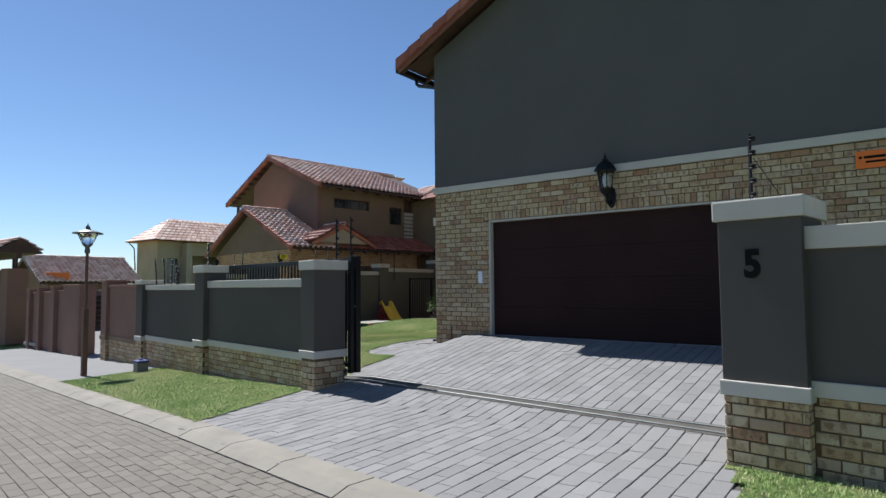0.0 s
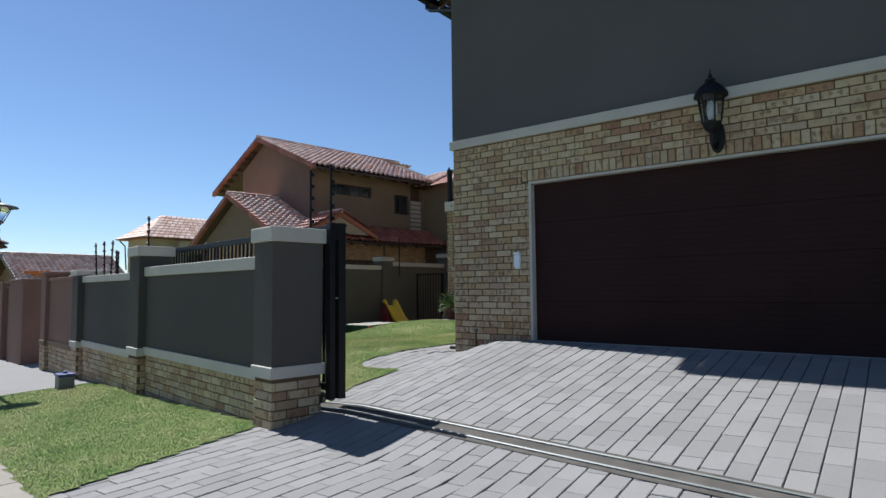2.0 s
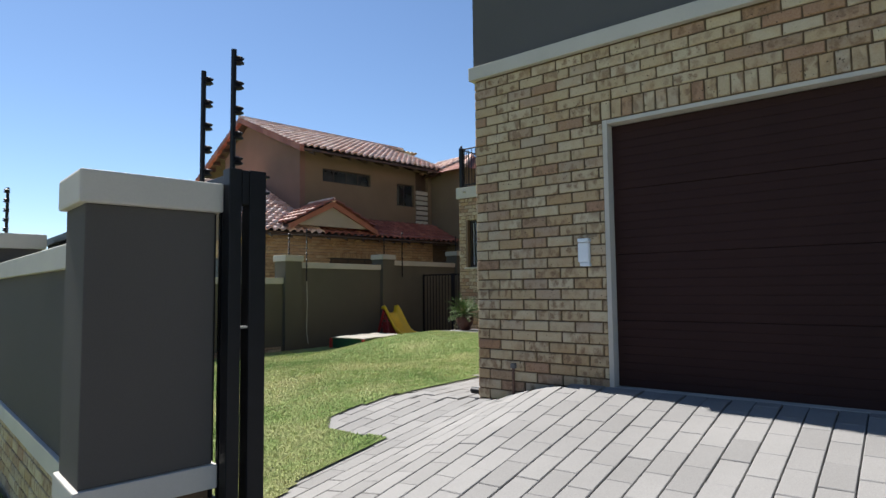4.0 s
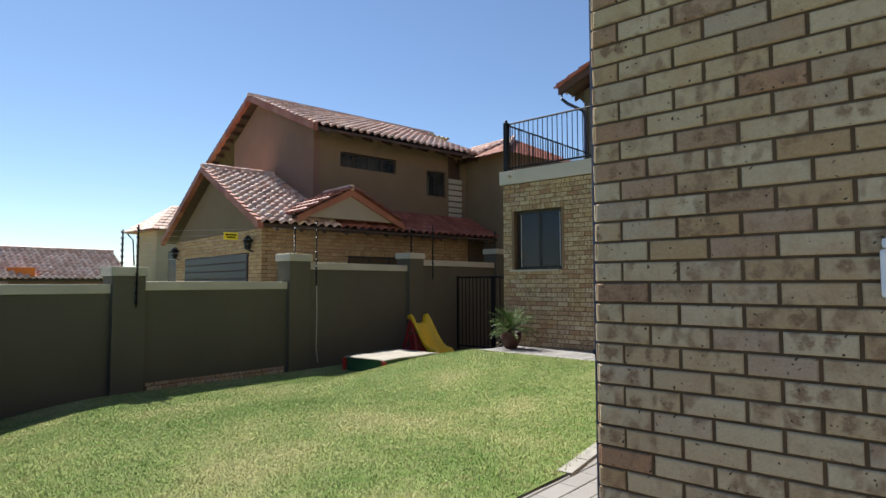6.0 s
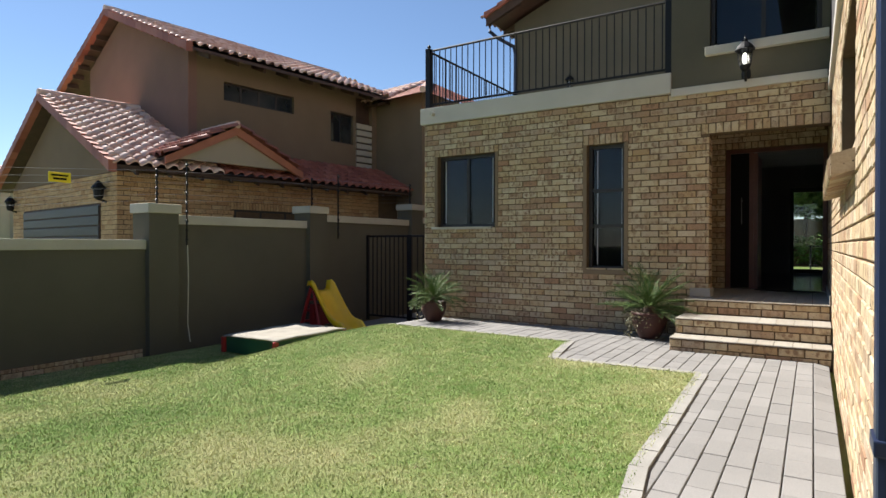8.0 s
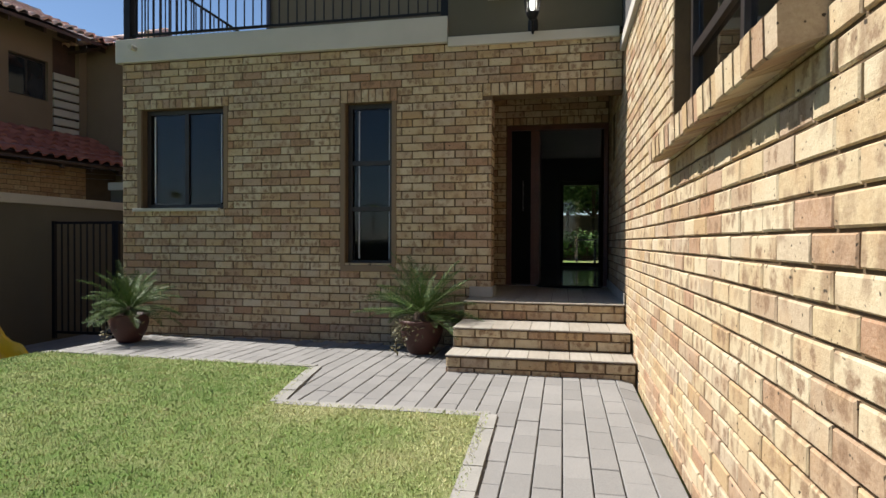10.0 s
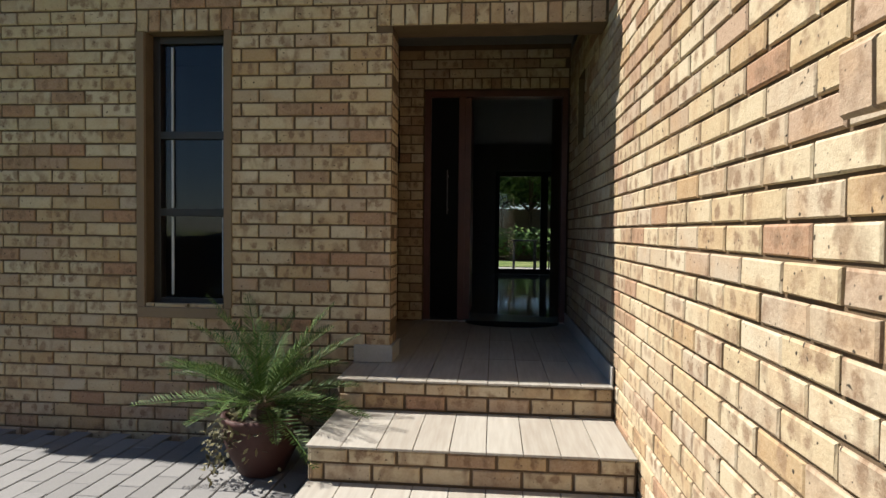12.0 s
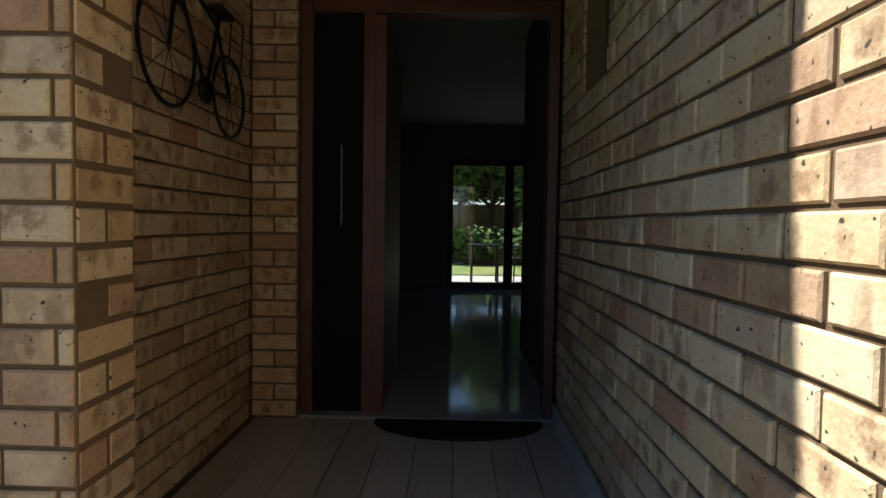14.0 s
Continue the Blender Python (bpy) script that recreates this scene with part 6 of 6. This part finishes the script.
def neighbour_house():
    """Built square at 1 : 0.82, then turned to its own street line."""
    t = thing("neighbour_house", (-22.5, 17.0, -0.3), "two-storey tan and brick house with terracotta tile roofs", "house")
    g0 = -0.9
    lx0, lx1, ly, lap, lz, le = -27.6, -20.05, 13.35, -23.85, 5.36, 3.26
    tw, tl = 0.27, 0.33
    edge = plain("terracotta_board", (0.34, 0.125, 0.075), 0.7, 0.15, 3)
    # lower garage wing
    wpart("wall", prism([(lx0, g0), (lx1, g0), (lx1, 3.2), (lx0, 3.2)], (0, ly + 0.01, 0), WX, -WY, 0.22), MORTAR, t, "face brick gable wall with a garage door")
    dn = (-26.5, -20.93, -1.0, 2.55)
    lay_far(t, (0, ly + 0.01, 0), WX, -WY, brick_layout(lx0, lx1, 0.9, 3.2, [dn], [(dn[0], dn[1], 2.55)]))
    wpart("gable", prism([(lx0, 3.21), (lx1, 3.21), (lap, lz - 0.2)], (0, ly, 0), WX, -WY, 0.2), TAN, t)
    gd = wpart("garage_door", box(dn[0], dn[1], ly - 0.02, ly + 0.008, g0, dn[3] - 0.01), RAFTER, t, "closed dark timber garage door")
    for k in range(9):
        z = 0.42 + k * 0.235
        wpart("slat", box(dn[0] + 0.03, dn[1] - 0.03, ly - 0.04, ly - 0.022, z, z + 0.2, 0.008), FRAME, gd)
    wpart("wall", box(lx1 - 0.22, lx1 - 0.01, ly + 0.02, 21.9, g0, 3.25), MORTAR, t)
    lay_far(t, (lx1 - 0.01, 0, 0), WY, WX, brick_layout(ly, 21.05, 0.9, 3.25, [(16.1, 18.35, 1.3, 2.5)], [(16.0, 18.45, 2.5)]))
    small_window(t, (lx1 - 0.03, 16.1, 1.3), WY, WX, 2.25, 1.2, 3)
    for x in (-28.0 + 0.75, -20.6):
        b = lathe([(0.04, -0.12), (0.09, -0.08), (0.11, 0.1), (0.15, 0.14), (0.06, 0.26), (0.02, 0.3)], 10, m=Matrix.Translation((x, ly - 0.16, 2.72)))
        lamp = wpart("lantern", b, BLACK, t)
        wpart("arm", rod((x, ly - 0.16, 2.62), (x, ly + 0.01, 2.56), 0.025, 6), BLACK, lamp)
    # lower roof: a gable towards the street, running into the upper storey
    for xa in (-28.1, -19.4):
        d = Vector((xa - lap, 0, le - lz))
        wlink(roof_tiles(None, [((lap, 13.0, lz + 0.02), WY, d, 9, round(d.length / tl))], TILE, w=tw, l=tl), t)
        wpart("roof_deck", prism([(0, -0.02), (d.x, d.z), (d.x, d.z - 0.08), (0, -0.1)] if d.x < 0 else [(0, -0.02), (0, -0.1), (d.x, d.z - 0.08), (d.x, d.z)], (lap, 13.03, lz), WX, -WY, 2.4), RAFTER, t)
        wlink(verge_tiles((lap, lz), (xa, le), 12.99, TILE_RED, tl, 0.15), t)
    wlink(ridge_caps(None, (lap, 12.95, lz + 0.07), (lap, 15.4, lz + 0.07), TILE), t)
    d = Vector((-19.4 + 21.0, 0, 3.26 - 4.06))
    wlink(roof_tiles(None, [((-21.0, 15.43, 4.08), WY, d, round(6.7 / tw), 5)], TILE_RED, w=tw, l=0.36), t)
    wpart("roof_deck", prism([(0, -0.02), (d.x, d.z - 0.02), (d.x, d.z - 0.08), (0, -0.08)], (-21.0, 15.42, 4.06), WX, -WY, 6.7), RAFTER, t)
    for k in range(12):
        y = 13.5 + k * 0.72
        bm = prism([(0, 0.0), (-0.55, 0.26), (-0.55, 0.12), (0, -0.12)], (-19.45, y, 3.2), WX, -WY, 0.06)
        wpart("rafter", bm, RAFTER, t)
    # small gable on the lower roof
    gx = -19.25
    wpart("porch_gable", prism([(14.25, 3.52), (17.35, 3.52), (15.7, 4.24)], (gx - 0.06, 0, 0), WY, WX, 0.14), PALE, t)
    for ya, za in ((14.02, 3.52), (17.58, 3.50)):
        wpart("barge_board", prism([(15.7, 4.40), (ya, za), (ya, za - 0.17), (15.7, 4.20)] if ya < 16 else [(15.7, 4.40), (15.7, 4.20), (ya, za - 0.17), (ya, za)], (gx + 0.03, 0, 0), WY, WX, 0.09), edge, t)
        d2 = Vector((0, ya - 15.7, za - 4.40))
        wlink(roof_tiles(None, [((gx - 1.5, 15.7, 4.42), WX, d2, 6, 5)], TILE_RED, w=tw, l=0.38), t)
        wpart("porch_deck", prism([(15.7, 4.38), (ya, za - 0.02), (ya, za - 0.07), (15.7, 4.32)] if ya > 16 else [(15.7, 4.38), (15.7, 4.32), (ya, za - 0.07), (ya, za - 0.02)], (gx - 0.07, 0, 0), WY, WX, 1.4), RAFTER, t)
    wlink(ridge_caps(None, (gx + 0.05, 15.7, 4.45), (gx - 1.5, 15.7, 4.45), TILE, 0.09), t)
    # upper storey
    ux0, ux1, uy, uap, uz, ue = -27.5, -21.0, 15.4, -25.25, 8.45, 6.40
    wpart("wall", prism([(ux0, 2.6), (ux1, 2.6), (ux1, 6.55), (uap, 8.25), (ux0, 7.2)], (0, uy, 0), WX, -WY, 0.22), PINK, t, "terracotta plaster gable wall")
    wins = [(16.36, 18.57, 5.43, 5.92), (19.92, 20.84, 4.83, 5.76), (20.95, 21.65, 4.06, 6.4)]
    wpart("wall", slab((ux1, 0, 0), WY, WX, uy + 0.22, 21.86, 2.6, 6.55, wins, 0.22), TAN, t, "tan plaster upper wall")
    wpart("wall", box(ux0, ux0 + 0.22, uy + 0.23, 25.4, 2.6, 7.0), PINK, t)
    small_window(t, (ux1 - 0.12, 16.36, 5.43), WY, WX, 2.21, 0.49, 4, FRAME, TAN)
    small_window(t, (ux1 - 0.12, 19.92, 4.83), WY, WX, 0.92, 0.93, 2, FRAME, TAN)
    wpart("louvre_backing", box(ux1 - 0.2, ux1 - 0.14, 20.95, 21.65, 4.06, 6.4), RAFTER, t)
    for k in range(7):
        z = 4.1 + k * 0.215
        wpart("louvre_slat", box(ux1 - 0.08, ux1 + 0.02, 20.97, 21.63, z, z + 0.165, 0.008), CREAM, t)
    for xa in (-30.2, -20.3):
        d = Vector((xa - uap, 0, ue - uz))
        wlink(roof_tiles(None, [((uap, 15.05, uz + 0.02), WY, d, round((9.6 if xa < uap else 7.0) / tw), round(d.length / tl))], TILE, w=tw, l=tl), t)
        wpart("roof_deck", prism([(0, -0.02), (d.x, d.z - 0.02), (d.x, d.z - 0.1), (0, -0.1)] if d.x > 0 else [(0, -0.02), (0, -0.1), (d.x, d.z - 0.1), (d.x, d.z - 0.02)], (uap, 15.08, uz), WX, -WY, 8.6), RAFTER, t)
        wlink(verge_tiles((uap, uz), (xa, ue), 15.04, TILE_RED, tl, 0.15), t)
    wlink(ridge_caps(None, (uap, 15.0, uz + 0.07), (uap, 23.7, uz + 0.07), TILE), t)
    for k in range(9):
        y = 15.6 + k * 0.78
        bm = prism([(0, 0.0), (-0.6, 0.25), (-0.6, 0.11), (0, -0.12)], (-20.38, y, 6.33), WX, -WY, 0.06)
        wpart("rafter", bm, RAFTER, t)
    for k in range(8):
        x = -29.6 + k * 0.5
        z = ue + (uz - ue) * (x + 30.2) / 4.95
        wpart("purlin", box(x - 0.04, x + 0.04, 15.1, uy + 0.02, z - 0.26, z - 0.12), RAFTER, t)
    # far wing across the end, hipped
    wpart("wall", box(-21.2, -18.95, 21.88, 26.0, g0, 6.4), TAN, t)
    d = Vector((0, 21.4 - 24.0, 6.25 - 7.42))
    wlink(roof_tiles(None, [((-22.6, 24.0, 7.44), WX, d, 8, 8)], TILE, w=tw, l=0.36), t)
    wpart("roof_deck", prism([(21.45, 6.2), (24.0, 7.40), (26.4, 6.2), (26.4, 6.12), (24.0, 7.3), (21.45, 6.12)], (-20.5, 0, 0), WY, WX, 3.2), RAFTER, t)
    hip = bmesh.new()
    a, b, c0 = hip.verts.new((-20.5, 24.0, 7.45)), hip.verts.new((-18.5, 21.4, 6.25)), hip.verts.new((-18.5, 26.4, 6.25))
    e0 = hip.verts.new((-20.5, 21.4, 6.25))
    hip.faces.new((a, b, c0))
    hip.faces.new((a, e0, b))
    bmesh.ops.solidify(hip, geom=hip.faces[:], thickness=0.08)
    wpart("hip_slope", hip, TILE_RED, t)
    wlink(ridge_caps(None, (-20.5, 24.0, 7.5), (-18.5, 21.4, 6.32), TILE, 0.09), t)
    # porch under the left eave
    wpart("post", box(-29.6, -29.48, 15.4, 15.52, 3.0, 6.3), RAFTER, t)
    wpart("balcony_rail", box(-29.9, -27.6, 15.35, 15.45, 4.6, 5.3), TIMBER, t)
    sc = 0.82
    c = Vector((-5.8, 4.8, 1.65))
    pivot = Vector((-16.943, 11.524, 0.0))
    turn = Matrix.Rotation(radians(-8.0), 4, "Z")
    t.location = pivot + turn @ (c + (t.location - c) * sc - pivot + Vector((0.05, 0, 0)))
    t.rotation_euler = (0, 0, radians(-8.0))
    t.scale = (sc, sc, sc)


def lay_far(t, p, ud, nd, lay):
    """Joined bricks of a house across the wall."""
    p, ud, nd = Vector(p), Vector(ud), Vector(nd)
    verts, faces, uvs = [], [], []
    for u, z, l, h in lay:
        base = len(verts)
        vs = brick_verts(l, h, PROUD * 1.2)
        for a, o, b in vs:
            verts.append(p + ud * (u + a) + nd * o + UP * (z + b))
        faces += [tuple(i + base for i in f) for f in BRICK_FACES]
        uvs += [(vs[i][0], vs[i][2]) for f in BRICK_FACES for i in f]
    ob = new("brickwork", mesh_from("brickwork", verts, faces, BRICK_N, uvs))
    wlink(ob, t)
    tagged(ob, kind="stuff")


COURSE, LENGTH = 0.105, 0.276
neighbour_house()
COURSE, LENGTH = 0.0862, 0.224


def hip_roof(t, x0, x1, y0, y1, z0, zr, mat):
    """Four tiled slopes over a block; the ridge along the longer side."""
    w, d = x1 - x0, y1 - y0
    k = min(w, d) / 2
    if w > d:
        a, b = Vector((x0 + k, (y0 + y1) / 2, zr)), Vector((x1 - k, (y0 + y1) / 2, zr))
    else:
        a, b = Vector(((x0 + x1) / 2, y0 + k, zr)), Vector(((x0 + x1) / 2, y1 - k, zr))
    c = [Vector((x0, y0, z0)), Vector((x1, y0, z0)), Vector((x1, y1, z0)), Vector((x0, y1, z0))]
    faces = [(c[0], c[1], b, a), (c[1], c[2], b), (c[2], c[3], a, b), (c[3], c[0], a)] if w > d else [(c[0], c[1], a), (c[1], c[2], b, a), (c[2], c[3], b), (c[3], c[0], a, b)]
    bm = bmesh.new()
    for f in faces:
        bm.faces.new([bm.verts.new(v) for v in f])
    bm.faces.new([bm.verts.new(v - UP * 0.05) for v in reversed(c)])
    wpart("roof_deck", bm, TILE_RED, t)
    # tile courses clipped to each slope
    verts, fcs = [], []
    for f in faces:
        lo = [v for v in f if abs(v.z - z0) < 0.01]
        hi = [v for v in f if v.z > z0 + 0.01]
        e0, e1 = lo[0], lo[1]
        t0, t1 = (hi[-1], hi[0]) if len(hi) == 2 else (hi[0], hi[0])
        n = max(2, round(((t0 - e0).length) / 0.5))
        for j in range(n):
            fa, fb = j / n, (j + 1.1) / n
            p0, p1 = e0 + (t0 - e0) * fa, e1 + (t1 - e1) * fa
            q0, q1 = e0 + (t0 - e0) * min(1, fb), e1 + (t1 - e1) * min(1, fb)
            m = max(1, round((p1 - p0).length / 0.42))
            for i in range(m):
                s0, s1 = (i + 0.06) / m, (i + 0.94) / m
                k0 = len(verts)
                up = UP * 0.07
                verts += [p0 + (p1 - p0) * s0 + up, p0 + (p1 - p0) * s1 + up, q0 + (q1 - q0) * s1 + UP * 0.02, q0 + (q1 - q0) * s0 + UP * 0.02, p0 + (p1 - p0) * s0, p0 + (p1 - p0) * s1]
                fcs += [(k0, k0 + 1, k0 + 2, k0 + 3), (k0 + 4, k0 + 5, k0 + 1, k0)]
    ob = new("roof_tiles", mesh_from("roof_tiles", verts, fcs, mat))
    wlink(ob, t)
    tagged(ob, kind="stuff")


def cream_house():
    t = thing("cream_house", (-50, 24, -1.5), "cream two-storey house with a hipped terracotta tile roof", "house")
    x1 = -46.0
    wpart("wall", slab((x1, 0, 0), WY, WX, 21.5, 33, -1.5, 5.3, [(22.3, 23.2, 1.2, 3.9), (24.4, 27.0, 0.4, 4.2), (28.6, 29.8, 2.8, 4.5)], 0.3), PALE, t)
    wpart("wall", box(-49.3, x1 - 0.31, 21.5, 21.8, -1.5, 5.3), PALE, t)
    wpart("wall", box(-48.3, -48, 21.8, 33, -1.5, 5.3), PALE, t)
    wpart("projecting_wall", box(x1 + 0.01, x1 + 0.8, 23.5, 24.0, -1.5, 5.1), PALE, t)
    small_window(t, (x1 - 0.1, 28.6, 2.8), WY, WX, 1.2, 1.7, 2)
    small_window(t, (x1 - 0.1, 22.3, 1.2), WY, WX, 0.9, 2.7, 1)
    hip_roof(t, -50, x1 + 0.9, 20.8, 34, 5.3, 7.25, TILE)
    wpart("gutter_pipe", tube([(x1 - 3.6, 21.0, 5.2), (x1 - 3.4, 21.3, 4.8), (x1 - 3.4, 21.42, 3.0)], 0.05, 6), BLACK, t)


cream_house()


def low_house():
    t = thing("tiled_garage", (-43.5, 14.5, -1.8), "low house with a broad terracotta tile roof", "house")
    wpart("wall", box(-46, -41, 13.4, 18.9, -1.9, 2.1), PINK, t)
    wpart("gable", prism([(-46, 2.1), (-41, 2.1), (-43.5, 3.42)], (0, 13.4, 0), WX, -WY, 0.25), PINK, t)
    for xa in (-40.5, -46.5):
        d = Vector((xa + 43.5, 0, 1.95 - 3.6))
        wlink(roof_tiles(None, [((-43.5, 12.8, 3.6), WY, d, 21, 10)], TILE), t)
        wpart("roof_deck", prism([(0, -0.02), (d.x, d.z - 0.02), (d.x, d.z - 0.1), (0, -0.1)] if d.x > 0 else [(0, -0.02), (0, -0.1), (d.x, d.z - 0.1), (d.x, d.z - 0.02)], (-43.5, 12.85, 3.58), WX, -WY, 6.3), RAFTER, t)
        wpart("barge_board", prism([(0, 0.06), (d.x, d.z + 0.06), (d.x, d.z - 0.2), (0, -0.2)] if d.x < 0 else [(0, 0.06), (0, -0.2), (d.x, d.z - 0.2), (d.x, d.z + 0.06)], (-43.5, 12.8, 3.58), WX, -WY, 0.05), TIMBER, t)
    wlink(ridge_caps(None, (-43.5, 12.8, 3.66), (-43.5, 19.1, 3.66), TILE), t)
    return t


low_house().location += Vector((-0.8, -0.9, 0))

PSET = (PINK, PINK, TAN)
panel("wall_neighbour", run_matrix(-16.5, 0.08), 2.35, 0.24, -0.35, 0.3, 1.62, 0.07, PSET, "terracotta plaster neighbour wall with a brick foot")
pillar("wall_pillar_neighbour", run_matrix(-16.95), 0.46, 0.45, -0.4, 0.28, 1.76, 0.08, PSET, "terracotta plaster neighbour pillar")
for x, w, z in ((-21.2, 2.0, 1.66), (-23.0, 0.5, 1.62), (-25.3, 0.5, 1.58), (-27.1, 0.5, 1.54)):
    pillar("wall_pillar_neighbour", run_matrix(x), w, 0.45, -0.8, None, z, 0.05, PSET, "terracotta plaster neighbour pillar")
for x, w, z in ((-22.5, 1.28, 1.48), (-24.78, 1.76, 1.44), (-26.58, 1.26, 1.40)):
    panel("wall_neighbour", run_matrix(x, 0.14), w, 0.22, -0.8, None, z, 0.05, PSET, "terracotta plaster neighbour wall")


def gatehouse():
    o = front(-31.2, 0.2)
    t = thing("gatehouse", (o.x, o.y, -0.6), "terracotta pillars carrying a small tiled gate roof", "gatehouse")
    for dx in (0.0, -3.4):
        part("pillar", box(dx - 0.42, dx + 0.42, -0.4, 0.4, -0.3, 3.05, 0.02), PINK, t)
        for sx in (-0.16, 0.16):
            part("post", box(dx + sx - 0.05, dx + sx + 0.05, -0.05, 0.05, 3.05, 3.5), RAFTER, t)
    part("beam", box(-4.2, 0.45, -0.12, 0.12, 3.5, 3.74), RAFTER, t)
    for s in (-1, 1):
        v, f = tile_slope((-4.3, 0, 4.4), WX, (0, s * 0.8, -0.5), 16, 3, TILE)
        ob = new("roof_tiles", mesh_from("roof_tiles", v, f, TILE, smooth=True))
        ob.parent = t
    part("roof_deck", prism([(-0.9, -0.58), (0, 0.0), (0.9, -0.58), (0.9, -0.64), (-0.9, -0.64)], (0.48, 0, 4.37), WY, WX, 4.7), RAFTER, t)


gatehouse()


def neighbour_garage():
    t = thing("neighbour_garage", (-25.4, 8.7, -0.55), "low terracotta garage with a brown slatted door", "garage")
    part("wall", box(-2.2, 2.6, 0, 1.0, -0.2, 2.0), PINK, t)
    for k in range(9):
        part("slat", box(-1.6, 2.2, -0.05, -0.002, 0.02 + 0.2 * k, 0.19 + 0.2 * k, 0.006), DOORBROWN, t)
    for k in range(3):
        part("step", box(-1.8, 2.3, -2.0 + 0.6 * k, -1.45 + 0.6 * k, -0.1 + 0.0 * k, 0.02 + 0.1 * k, 0.01), CONCRETE, t)


neighbour_garage()


def on_side_paving(x, y):
    b = depth_in(x, y)
    if x < -27.5 or x > -12.55:
        return False
    if b < 0.1:
        return b > -1.9
    return b < 4.5 and -27.5 < x < -16.6


side = tagged(surface(on_side_paving, -27.6, -12.5, 2.2, 12, 0.1, 0.006, "pavement", PAVER_J), "pale grey paved forecourt beside the street", "paving", kind="structure")


def hills():
    verts, faces = [], []
    n = 90
    for k in range(n + 1):
        a = math.pi * (0.15 + 1.1 * k / n)
        r = 850
        h = -8 + 20 + 7 * noise.noise(Vector((k * 0.23, 0, 0))) + 4 * noise.noise(Vector((k * 1.1, 3, 0)))
        verts += [(r * math.cos(a), r * math.sin(a), -30), (r * math.cos(a), r * math.sin(a), h), (r * 1.3 * math.cos(a), r * 1.3 * math.sin(a), -30)]
    for k in range(n):
        i = 3 * k
        faces += [(i, i + 3, i + 4, i + 1), (i + 1, i + 4, i + 5, i + 2)]
    tagged(new("backdrop", mesh_from("backdrop", verts, faces, HILL_FAR, smooth=True)), "low hills on the horizon, blue-green from haze painted into their colour", "hills", kind="structure")
    rng = random.Random(21)
    vs, fs = [], []
    for k in range(120):
        a = math.pi * rng.uniform(0.72, 1.02)
        r = rng.uniform(150, 260)
        c = (r * math.cos(a), r * math.sin(a), -5.2 + rng.uniform(0, 1.8))
        leaf_cloud([(c, rng.uniform(1.8, 3.6))], 60, 0.9, rng, vs, fs)
    tagged(new("far_trees", mesh_from("far_trees", vs, fs, BUSH)), "distant belt of dark trees", "trees", kind="stuff")


hills()

# ---- brickwork and paving ----
for parent_ob, p0, ud, nd, lay, near in jobs:
    lay_bricks(parent_ob, p0, ud, nd, lay, near)
lay_pavers(drive_ob, lambda x, y: on_drive(x, y) or on_drive(x + 0.14, y), -7.744, 0.0, 0.8, 7.45, 0.1485, 0.285, lambda x, y: -4.2 < x < -2.0 and y > 2.6, 11)
lay_pavers(path_ob, lambda x, y: on_path(x, y) or on_path(x + 0.12, y + 0.12) or on_path(x, y + 0.2), -15.077, -6.86, 5.9, 18.0, 0.1365, 0.273, lambda x, y: y < 13.3 and x > -8, 12, sink=lambda x, y: on_drive(x, y) or on_drive(x + 0.14, y))
